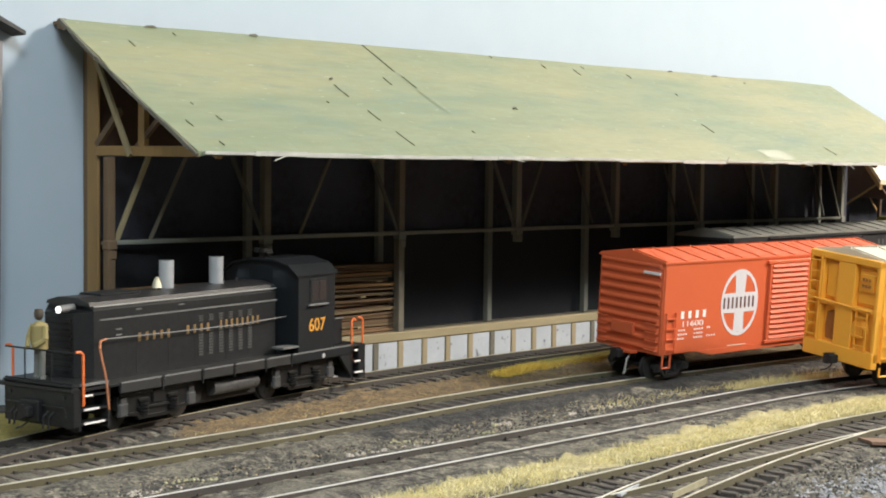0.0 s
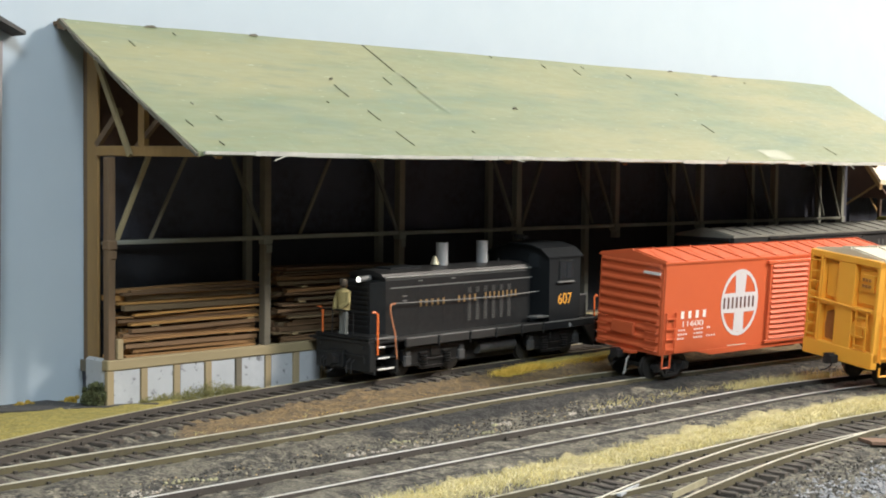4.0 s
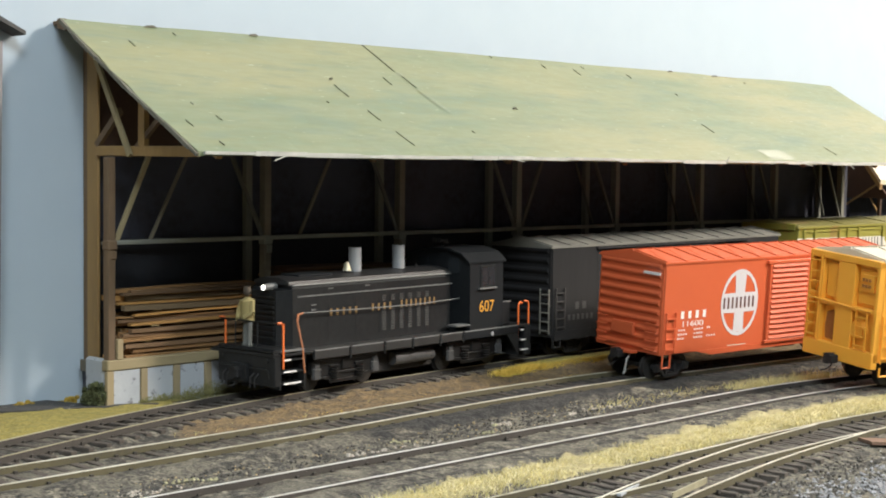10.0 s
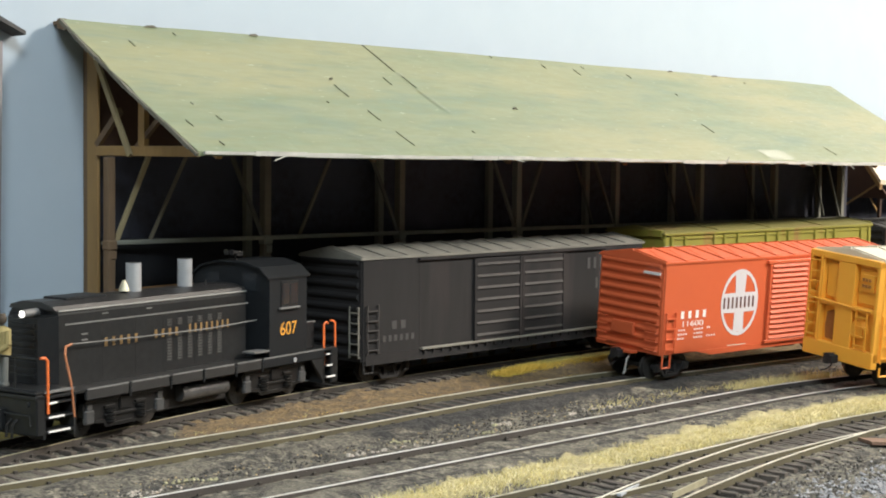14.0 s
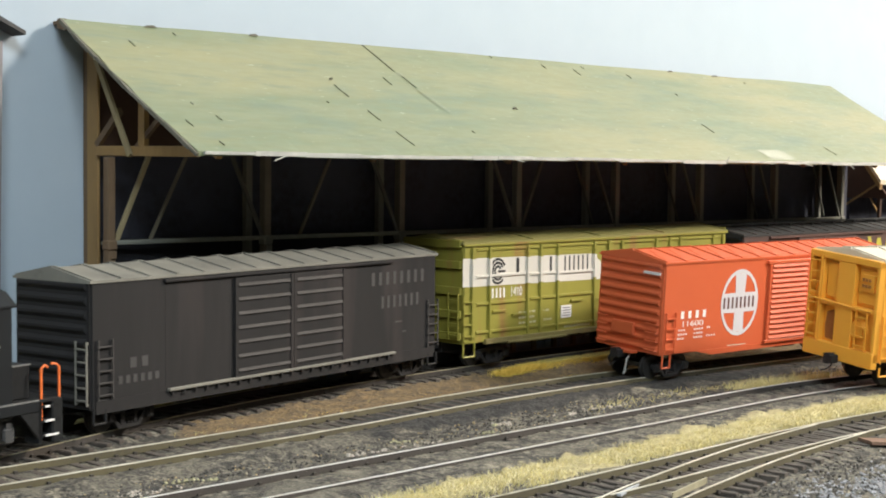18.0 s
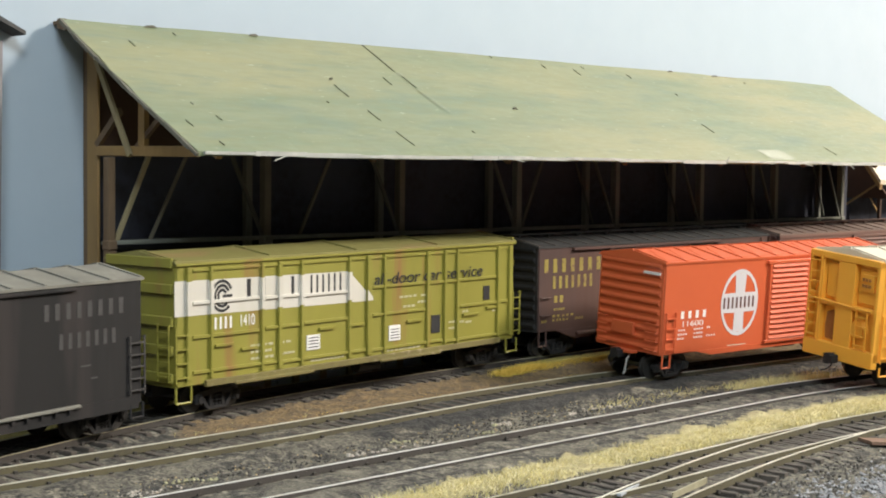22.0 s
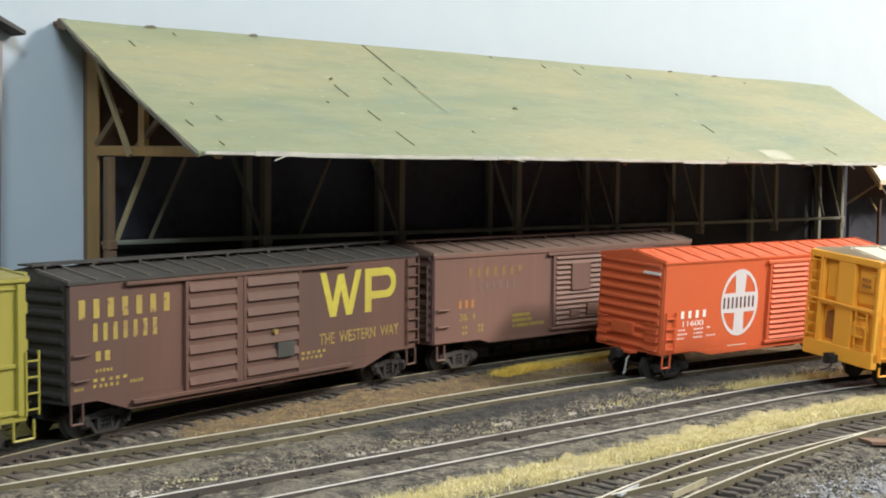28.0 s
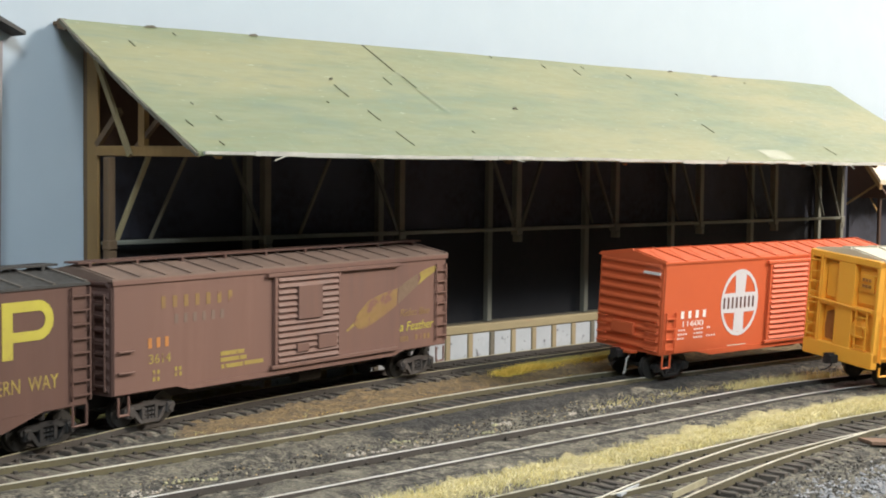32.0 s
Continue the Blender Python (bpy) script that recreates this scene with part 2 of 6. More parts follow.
M_LEMONFADED = mat("worn_lemon_lettering", (0.36, 0.28, 0.055), (0.22, 0.13, 0.05), rough=0.65, var=0.2, scale=(70, 500), spots=(0.16, 0.08, 0.05), spot_size=420, spot_amount=0.38)
M_PATCH = mat("dark_grey_patch", (0.045, 0.050, 0.047), (0.028, 0.031, 0.030), rough=0.6)
M_STENCIL = mat("thin_white_stencil", (0.50, 0.47, 0.30), (0.38, 0.35, 0.16), rough=0.6, var=0.15, scale=(80, 500))
M_SPRIB = mat("dusty_grey_brown_rib", (0.050, 0.045, 0.042), (0.030, 0.027, 0.026), rough=0.75, var=0.15, scale=(40, 300))
M_INK = mat("black_lettering", (0.022, 0.022, 0.024), rough=0.6)
M_BELL = mat("brass_bell", (0.56, 0.51, 0.36), rough=0.4, metal=0.4)
M_RUST = mat("rust_stain", (0.33, 0.12, 0.03), (0.42, 0.17, 0.03), rough=0.8, scale=(120, 500))
M_LAMP = mat("lit_headlight", (1.0, 0.97, 0.9), rough=0.3, emit=2.5)
M_LOUVRE = mat("dusty_louvre_edge", (0.060, 0.060, 0.057), rough=0.7, var=0.2)
M_HOODTOP = mat("dusty_hood_top", (0.024, 0.0238, 0.0240), (0.014, 0.014, 0.0145), rough=0.40, scale=(60, 400))
M_SILL = mat("scuffed_black_sill", (0.022, 0.022, 0.022), (0.012, 0.012, 0.012), rough=0.5, scale=(80, 500))
M_HAT = mat("brown_figure_paint", (0.075, 0.057, 0.040), rough=0.8)
M_TROUSER = mat("grey_figure_paint", (0.16, 0.165, 0.15), rough=0.8)
M_JACKET = mat("olive_figure_paint", (0.36, 0.29, 0.12), (0.25, 0.20, 0.08), rough=0.8)

M_GLASS = bpy.data.materials.new("cab_glass")
M_GLASS.use_nodes = True
_b = M_GLASS.node_tree.nodes["Principled BSDF"]
_b.inputs["Base Color"].default_value, _b.inputs["Roughness"].default_value = (0.030, 0.034, 0.038, 1), 0.08
_b.inputs["Transmission Weight"].default_value = 0.15


# ---- building helpers: meshes are drawn in millimetres ----
class Geo:
    def __init__(self):
        self.v, self.f = [], []

    def add(self, verts, faces):
        o = len(self.v)
        self.v += [tuple(p) for p in verts]
        self.f += [tuple(i + o for i in f) for f in faces]
        return self

    def box(self, x0, x1, y0, y1, z0, z1, c=0.0):
        """A block from corner to corner, its edges chamfered by c."""
        if c <= 0:
            v = [(x, y, z) for x in (x0, x1) for y in (y0, y1) for z in (z0, z1)]
            return self.add(v, [(0, 1, 3, 2), (4, 6, 7, 5), (0, 4, 5, 1), (2, 3, 7, 6), (0, 2, 6, 4), (1, 5, 7, 3)])
        v, idx = [], {}
        for i, x in enumerate((x0, x1)):
            for j, y in enumerate((y0, y1)):
                for k, z in enumerate((z0, z1)):
                    dx, dy, dz = (c if i == 0 else -c), (c if j == 0 else -c), (c if k == 0 else -c)
                    idx[i, j, k] = len(v)
                    v += [(x, y + dy, z + dz), (x + dx, y, z + dz), (x + dx, y + dy, z)]
        f = []
        for i in (0, 1):
            q = [idx[i, 0, 0], idx[i, 0, 1], idx[i, 1, 1], idx[i, 1, 0]]
            f.append(q if i == 0 else q[::-1])
            q = [idx[0, i, 0] + 1, idx[1, i, 0] + 1, idx[1, i, 1] + 1, idx[0, i, 1] + 1]
            f.append(q if i == 0 else q[::-1])
            q = [idx[0, 0, i] + 2, idx[0, 1, i] + 2, idx[1, 1, i] + 2, idx[1, 0, i] + 2]
            f.append(q if i == 0 else q[::-1])
        for a in (0, 1):
            for b in (0, 1):
                q = [idx[a, b, 0], idx[a, b, 0] + 1, idx[a, b, 1] + 1, idx[a, b, 1]]
                f.append(q if (a + b) % 2 else q[::-1])
                q = [idx[a, 0, b], idx[a, 0, b] + 2, idx[a, 1, b] + 2, idx[a, 1, b]]
                f.append(q if (a + b) % 2 == 0 else q[::-1])
                q = [idx[0, a, b] + 1, idx[0, a, b] + 2, idx[1, a, b] + 2, idx[1, a, b] + 1]
                f.append(q if (a + b) % 2 else q[::-1])
        for (i, j, k), o in idx.items():
            q = [o, o + 1, o + 2]
            f.append(q if (i + j + k) % 2 == 0 else q[::-1])
        return self.add(v, f)

    def beam(self, a, b, w, h=None):
        """A square or flat bar from a to b."""
        h = h or w
        a, b = Vector(a), Vector(b)
        d = (b - a).normalized()
        s = d.cross(Vector((0, 0, 1)))
        s = Vector((1, 0, 0)) if s.length < 1e-4 else s.normalized()
        u = s.cross(d)
        v = [p + s * w / 2 * i + u * h / 2 * j for p in (a, b) for i, j in ((-1, -1), (1, -1), (1, 1), (-1, 1))]
        return self.add(v, [(3, 2, 1, 0), (4, 5, 6, 7), (0, 1, 5, 4), (1, 2, 6, 5), (2, 3, 7, 6), (3, 0, 4, 7)])

    def rod(self, a, b, r, n=10, r2=None):
        a, b = Vector(a), Vector(b)
        r2 = r if r2 is None else r2
        d = (b - a).normalized()
        s = d.cross(Vector((0.013, 0.007, 1)) if abs(d.z) < 0.99 else Vector((1, 0, 0))).normalized()
        u = s.cross(d)
        ring = [s * math.cos(2 * math.pi * i / n) + u * math.sin(2 * math.pi * i / n) for i in range(n)]
        v = [a + p * r for p in ring] + [b + p * r2 for p in ring]
        f = [(i, (i + 1) % n, n + (i + 1) % n, n + i) for i in range(n)] + [tuple(range(n))[::-1], tuple(range(n, 2 * n))]
        return self.add(v, f)

    def pipe(self, pts, r, n=8):
        for a, b in zip(pts, pts[1:]):
            self.rod(a, b, r, n)
        return self

    def prism(self, prof, x0, x1, axis="x"):
        """A profile of (y, z) points drawn out along x, or of (x, z) points along y."""
        n = len(prof)
        pt = (lambda t, p: (t, p[0], p[1])) if axis == "x" else (lambda t, p: (p[0], t, p[1]))
        v = [pt(x0, p) for p in prof] + [pt(x1, p) for p in prof]
        f = [(i, (i + 1) % n, n + (i + 1) % n, n + i) for i in range(n)] + [tuple(range(n))[::-1], tuple(range(n, 2 * n))]
        return self.add(v, f)

    def ball(self, c, r, n=8, m=5, sz=1.0):
        c = Vector(c)
        v = [c + Vector((0, 0, r * sz))]
        for j in range(1, m):
            for i in range(n):
                a, b = 2 * math.pi * i / n, math.pi * j / m
                v.append(c + Vector((r * math.sin(b) * math.cos(a), r * math.sin(b) * math.sin(a), r * sz * math.cos(b))))
        v.append(c - Vector((0, 0, r * sz)))
        f = [(0, 1 + i, 1 + (i + 1) % n) for i in range(n)]
        for j in range(m - 2):
            f += [(1 + j * n + i, 1 + (j + 1) * n + i, 1 + (j + 1) * n + (i + 1) % n, 1 + j * n + (i + 1) % n) for i in range(n)]
        e = len(v) - 1
        f += [(e, 1 + (m - 2) * n + (i + 1) % n, 1 + (m - 2) * n + i) for i in range(n)]
        return self.add(v, f)

    def mesh(self, name, material, smooth=False):
        me = bpy.data.meshes.new(name)
        me.from_pydata([(x * 0.001, y * 0.001, z * 0.001) for x, y, z in self.v], [], self.f)
        bm = bmesh.new()
        bm.from_mesh(me)
        bmesh.ops.recalc_face_normals(bm, faces=bm.faces)
        bm.to_mesh(me)
        bm.free()
        me.materials.append(material)
        if smooth:
            me.shade_smooth()
            me.set_sharp_from_angle(angle=radians(38))
        return me


def part(name, geo, material, parent, label="", smooth=False, at=None, kind=""):
    """One mesh object under a thing or a part. geo: a Geo, or a mesh that alike parts share."""
    me = geo.mesh(name, material, smooth) if isinstance(geo, Geo) else geo
    ob = new(name, me)
    ob.parent = parent
    if at is not None:
        ob.location = [c * 0.001 for c in at]
    return tagged(ob, label, kind=kind)


def thing(name, label, category, group="", m=None, kind=""):
    ob = new(name)
    ob.empty_display_size = 0.01
    if m is not None:
        ob.matrix_world = m
    return tagged(ob, label, category, group, kind)


def solid(name, geo, material, label="", category="", kind="", group="", smooth=False):
    return tagged(new(name, geo.mesh(name, material, smooth)), label, category, group, kind)


def words(name, text, x0, x1, y, z0, z1, material, parent, label="", slant=0.0):
    """Raised lettering with the built-in font on a side that faces -y, fitted into x0..x1, z0..z1."""
    cu = bpy.data.curves.new(name, "FONT")
    cu.body, cu.extrude = text, 0.02
    tmp = bpy.data.objects.new(name, cu)
    scene.collection.objects.link(tmp)
    me = bpy.data.meshes.new_from_object(tmp.evaluated_get(bpy.context.evaluated_depsgraph_get()))
    bpy.data.objects.remove(tmp)
    co = np.array([v.co[:] for v in me.vertices])
    lo, hi = co.min(0), co.max(0)
    u = (co - lo) / np.maximum(hi - lo, 1e-9)
    for v, (a, b, c) in zip(me.vertices, u):
        z = z0 + b * (z1 - z0)
        v.co = ((x0 + a * (x1 - x0) + slant * b * (z1 - z0)) * 0.001, (y - 0.12 * c) * 0.001, z * 0.001)
    me.materials.append(material)
    return part(name, me, material, parent, label)


def marks(name, x0, x1, y, z0, z1, n, material, parent, label="", fill=0.54, seed=1, low=""):
    """A row of n plain shapes for writing: small writing as short dashes, larger writing as upright bars, one a letter.
    low names the letters that stand lower than the rest."""
    rnd = random.Random(seed)
    w, g, ob = (x1 - x0) / n, Geo(), None
    for i in range(n):
        a, k = x0 + w * i, w * fill * rnd.uniform(0.85, 1.1)
        if z1 - z0 < 2.2:
            g.box(a, a + k, y - 0.10, y + 0.05, z0, z1)
            continue
        top = z0 + (z1 - z0) * (0.68 if str(i) in low else 1.0)
        blk = Geo().box(a, a + w * fill, y - 0.10, y + 0.05, z0, top)
        ob = part(name, blk, material, parent, label)
    return part(name, g, material, parent, label, kind="stuff" if n > 1 else "") if g.v else ob


# ---- the plan of the tracks (metres) ----
def through_points(pts):
    """A smooth curve y(x) through a few points."""
    xs, ys = [p[0] for p in pts], [p[1] for p in pts]
    ms = [(ys[min(i + 1, len(xs) - 1)] - ys[max(i - 1, 0)]) / (xs[min(i + 1, len(xs) - 1)] - xs[max(i - 1, 0)]) for i in range(len(xs))]

    def f(x):
        if x <= xs[0]:
            return ys[0] + (x - xs[0]) * ms[0]
        if x >= xs[-1]:
            return ys[-1] + (x - xs[-1]) * ms[-1]
        i = max(j for j in range(len(xs) - 1) if xs[j] <= x)
        h = xs[i + 1] - xs[i]
        t = (x - xs[i]) / h
        return ((2 * t ** 3 - 3 * t ** 2 + 1) * ys[i] + (t ** 3 - 2 * t ** 2 + t) * h * ms[i]
                + (-2 * t ** 3 + 3 * t ** 2) * ys[i + 1] + (t ** 3 - t ** 2) * h * ms[i + 1])
    return f


# the shed track: curves in from the room, runs along the dock, then bends gently away from it; it climbs a little
main_y = through_points([(-0.3, 0.3065), (0.08, 0.3668), (0.16, 0.3816), (0.22, 0.3978), (0.28, 0.4134), (0.34, 0.4247), (0.40, 0.4298), (0.46, 0.4319), (0.53, 0.4313), (0.61, 0.4308), (0.70, 0.4285), (1.0, 0.4167)])


def main_z(x):
    return 0.0058 * (max(0.0, min(0.9, x)) - 0.4)


def rail_z(x):
    """Height of the dock track's railheads, which rise a little on to their roadbed."""
    return main_z(x) + 0.0016 * max(0.0, min(1.0, (x - 0.10) / 0.16))


second_y = through_points([(-0.3, 0.340), (0.2, 0.3635), (0.30, 0.3665), (0.40, 0.3735), (0.484, 0.3732), (0.637, 0.3600), (1.2, 0.31)])
third_y = through_points([(-0.3, 0.300), (0.2, 0.3055), (0.40, 0.3062), (0.53, 0.3035), (0.70, 0.262), (1.0, 0.175)])
fourth_y = through_points([(-0.3, 0.246), (0.30, 0.2475), (0.42, 0.2497), (0.48, 0.2470), (0.8, 0.215)])
diverge_y = through_points([(-0.3, 0.02), (0.18, 0.190), (0.30, 0.2285), (0.345, 0.2380), (0.39, 0.2450), (0.44, 0.2490)])
GROUND = -3.6


def slope(f, x):
    return math.atan((f(x + 0.002) - f(x - 0.002)) / 0.004)


def railway_track(label, f, x0, x1, tilt, near, tie_step=6.6, lift=0.0, seed=3, web=None, head=None, rise=lambda x: 0.0):
    """Two rails on ties; the ties along the stretch near are pieces of their own."""
    rnd = random.Random(seed)
    web, head = web or M_RAILWEB, head or M_RAILDULL
    tr = thing("railway_track", label, "railway track", "yard tracks", kind="structure")
    n = int((x1 - x0) / 0.012)
    for side in (-1, 1):
        for nm, w, z0, z1, m in (("rail", 0.17, -2.1 + lift, -0.24 + lift, web), ("rail_head", 0.23, -0.26 + lift, 0.0 + lift, head)):
            g = Geo()
            for i in range(n + 1):
                x = x0 + (x1 - x0) * i / n
                a = slope(f, x)
                for off, z in ((-w, z0), (w, z0), (w, z1), (-w, z1)):
                    o = side * 8.7 + off * (2.0 if nm == "rail" and z == z0 else 1)
                    g.v.append((x * 1000 - math.sin(a) * o, f(x) * 1000 + math.cos(a) * o, z + side * tilt * 8.7 + rise(x) * 1000))
            for i in range(n):
                for k in range(4):
                    g.f.append((4 * i + k, 4 * i + (k + 1) % 4, 4 * i + 4 + (k + 1) % 4, 4 * i + 4 + k))
            g.f += [(0, 1, 2, 3), (4 * n + 3, 4 * n + 2, 4 * n + 1, 4 * n)]
            if nm == "rail":
                rail = part(nm, g, m, tr, "rail with rust and straw coloured sides")
            else:
                part(nm, g, m, rail, "worn bright metal railhead")
    clips, x = Geo(), max(x0, 0.15)
    while x < min(x1, 0.66):
        a = slope(f, x)
        for side in (-1, 1):
            for s in (-1, 1):
                if rnd.random() < 0.85:
                    o, u = side * 8.7 + s * 0.75, x * 1000 + rnd.uniform(-.3, .3)
                    px, py, pz = u - math.sin(a) * o, f(x) * 1000 + math.cos(a) * o, -2.0 + lift + side * tilt * 8.7 + rise(x) * 1000
                    clips.box(px - .55, px + .55, py - .38, py + .38, pz - 0.5, pz + rnd.uniform(.2, .75))
        x += tie_step * 0.001
    part("rail_spikes", clips, M_RAILDARK, tr, "dark moulded spikes along the rails", kind="stuff")
    tie = Geo().box(-1.25, 1.25, -15, 15, -1.0, 0.85, 0.25).mesh("tie", M_TIE)
    rest, x = Geo(), x0
    while x < x1:
        a, y = slope(f, x), f(x)
        if near[0] < x < near[1]:
            ob = part("tie", tie, M_TIE, tr)
            ob.matrix_basis = pose(x + rnd.gauss(0, 0.0004), y + rnd.gauss(0, 0.0005), (-2.9 + lift) * 0.001 + rise(x), math.degrees(tilt), 0, math.degrees(a) + rnd.gauss(0, 1.2))
        else:
            c, s = math.cos(a), math.sin(a)
            pts = [(u * c - v * s + x * 1000, u * s + v * c + y * 1000, z + lift + rise(x) * 1000) for u in (-1.25, 1.25) for v in (-15, 15) for z in (-3.9, -2.1)]
            rest.add(pts, [(0, 1, 3, 2), (4, 6, 7, 5), (0, 4, 5, 1), (2, 3, 7, 6), (0, 2, 6, 4), (1, 5, 7, 3)])
        x += tie_step * 0.001 * rnd.uniform(0.96, 1.04)
    if rest.v:
        part("ties", rest, M_TIE, tr, kind="stuff")
    return tr


# ---- the setting ----
solid("backdrop", Geo().box(-1600, 3000, 474, 486, -60, 900), M_BACKDROP, "pale blue painted sky board behind the layout", "backdrop", "structure")
solid("wall_south", Geo().box(-2600, 3200, -2700, -2600, -1100, 1300), M_ROOM, "plain room wall", "wall", "structure")
solid("wall_north", Geo().box(-2600, 3200, 1000, 1100, -1100, 1300), M_ROOM, "plain room wall", "wall", "structure")
solid("wall_west", Geo().box(-2600, -2500, -2600, 1000, -1100, 1300), M_ROOM, "plain room wall", "wall", "structure")
solid("wall_east", Geo().box(3100, 3200, -2600, 1000, -1100, 1300), M_ROOM, "plain room wall", "wall", "structure")
solid("ceiling", Geo().box(-2500, 3100, -2600, 1000, 1200, 1300), M_ROOM, "plain white room ceiling", "ceiling", "structure")
solid("floor", Geo().box(-2500, 3100, -2600, 1000, -1100, -1000), M_FLOORBOARD, "dark room floor", "floor", "structure")


# Ground: one sheet with bare ballast, rusty strips, turf and gravel areas.
def ground_zone(x, y):
    """Amounts of rust-brown earth, ochre turf, straw, pale gravel and oily black ballast with painted under-car shade
    at a place (metres).
    """
    n = 0.006 * noise.noise(Vector((x * 60, y * 60, 0.0))) + 0.003 * noise.noise(Vector((x * 220, y * 220, 3.0)))
    sm = lambda a, b, t: max(0.0, min(1.0, (t - a) / (b - a)))
    m, s, t3, t4 = main_y(x), second_y(x), third_y(x), fourth_y(x)
    gap = m - s
    rust = sm(0.0, 0.004, m - 0.012 - y + n) * sm(0.0, 0.004, y - s - 0.013 + n * 0.5) * sm(0.262, 0.30, x + n)
    turf = sm(0.0, 0.004, 0.3 * (0.285 - x) + (y - m - 0.012) + n * 0.4) * sm(0.0, 0.003, y - m - 0.0115)
    turf = max(turf, sm(0.455, 0.49, x + n * 2) * sm(0.572, 0.56, x) * sm(0.0050, 0.0022, abs(y - min(0.4182, 0.4127 + 0.16 * (x - 0.458))) + n * 0.4))
    straw = 0.95 * sm(0.0095 + 0.005 * sm(0.36, 0.46, x), 0.003, abs(y - (t4 + t3) / 2 - 0.0005) + 1.6 * n) * sm(0.24, 0.30, x)
    straw = max(straw, 0.6 * sm(0.004, 0.001, abs(y - (s + t3) / 2 + 0.001) + n) * sm(0.43, 0.48, x))
    grav = sm(0.0, 0.008, t4 - 0.034 - y + n) * sm(0.36, 0.40, x + n) * sm(0.13, 0.17, y + n) * sm(0.75, 0.62, x)
    # oily black ballast; past x 0.53 it widens, painting shade under the red car
    soot_shade = sm(0.0, 0.006, y - s + 0.024 + 1.5 * n) * sm(0.0, 0.004, s + 0.011 + 0.028 * sm(0.53, 0.56, x) - y + n) * sm(0.30, 0.36, x + 3 * n)
    return rust, turf, straw, grav, soot_shade


def bury(x, y, f, half):
    return max(0.0, min(1.0, (half - abs(y - f(x))) / 0.004))


def build_ground():
    xs = sorted(set([-1.6, -1.2, -0.8, -0.4, -0.1, 0.05, 0.12] + [round(0.18 + 0.003 * i, 4) for i in range(241)] + [0.95, 1.05, 1.3, 1.7, 2.2, 3.0]))
    ys = sorted(set([-1.2, -0.7, -0.3, -0.05, 0.06, 0.12] + [round(0.17 + 0.003 * i, 4) for i in range(101)] + [0.473]))
    verts, zones = [], []
    for y in ys:
        for x in xs:
            z = GROUND * 0.001 + 0.0006 * noise.noise(Vector((x * 90, y * 90, 7.0))) + 0.0004 * noise.noise(Vector((x * 330, y * 330, 2.0)))
            r, t, s, g, k = ground_zone(x, y)
            z += 0.0005 * r + 0.0016 * t + 0.0012 * s
            z += 0.0012 * bury(x, y + 0.0045 * (x > 0.25), main_y, 0.0125) + 0.0015 * bury(x, y, second_y, 0.021) + 0.0019 * bury(x, y, third_y, 0.023) + 0.0013 * bury(x, y, fourth_y, 0.02)
            z += rail_z(x) * max(0.0, min(1.0, (y - main_y(x) + 0.030) / 0.015)) * max(0.0, min(1.0, (0.475 - y) / 0.02))
            if 0.285 < x < 0.9 and y > 0.4478:
                z = min(z, -0.0035)
            verts.append((x, y, z))
            zones.append((r, t, s, g, k))
    w = len(xs)
    faces = [(j * w + i, j * w + i + 1, (j + 1) * w + i + 1, (j + 1) * w + i) for j in range(len(ys) - 1) for i in range(w - 1)]
    me = bpy.data.meshes.new("ground")
    me.from_pydata(verts, [], faces)
    for k, nm in enumerate(("rust", "turf", "straw", "gravel", "soot_shade")):
        at = me.attributes.new(nm, "FLOAT", "POINT")
        at.data.foreach_set("value", [q[k] for q in zones])
    me.shade_smooth()
    m = bpy.data.materials.new("layout_ground")
    m.use_nodes = True
    nt = m.node_tree
    n, ln = nt.nodes, nt.links.new
    tc = n.new("ShaderNodeTexCoord")

    def tex(s, d=5.0):
        t = n.new("ShaderNodeTexNoise")
        t.inputs["Scale"].default_value, t.inputs["Detail"].default_value = s, d
        ln(tc.outputs["Object"], t.inputs["Vector"])
        return t.outputs["Fac"]

    def mixed(f, a, b):
        x = n.new("ShaderNodeMix")
        x.data_type = "RGBA"
        ln(f, x.inputs[0])
        for sock, val in ((x.inputs[6], a), (x.inputs[7], b)):
            if isinstance(val, tuple):
                sock.default_value = (*val, 1)
            else:
                ln(val, sock)
        return x.outputs[2]

    def rng(f, lo, hi):
        r = n.new("ShaderNodeMapRange")
        r.inputs[1].default_value, r.inputs[2].default_value = lo, hi
        ln(f, r.inputs[0])
        return r.outputs[0]

    fine, mid, broad = tex(900), tex(260), tex(46)
    two = lambda a, b: mixed(rng(mid, 0.41, 0.60), a, b)
    c = mixed(rng(fine, 0.35, 0.7), two((0.062, 0.058, 0.049), (0.248, 0.224, 0.172)), (0.022, 0.021, 0.020))
    c = mixed(rng(broad, 0.53, 0.66), c, two((0.265, 0.240, 0.182), (0.078, 0.073, 0.060)))
    for nm, a, b, dark in (("soot_shade", (0.060, 0.057, 0.053), (0.022, 0.022, 0.022), (0.011, 0.011, 0.011)), ("rust", (0.27, 0.185, 0.088), (0.16, 0.115, 0.066), (0.055, 0.043, 0.030)), ("turf", (0.38, 0.315, 0.08), (0.28, 0.24, 0.065), (0.20, 0.17, 0.05)),
                           ("straw", (0.52, 0.455, 0.24), (0.40, 0.345, 0.18), (0.22, 0.19, 0.10)), ("gravel", (0.42, 0.42, 0.43), (0.27, 0.27, 0.278), (0.14, 0.14, 0.142))):
        at = n.new("ShaderNodeAttribute")
        at.attribute_name = nm
        ad = n.new("ShaderNodeMath")
        ad.operation = "MULTIPLY_ADD"
        ln(mid, ad.inputs[0])
        ad.inputs[1].default_value = 0.9
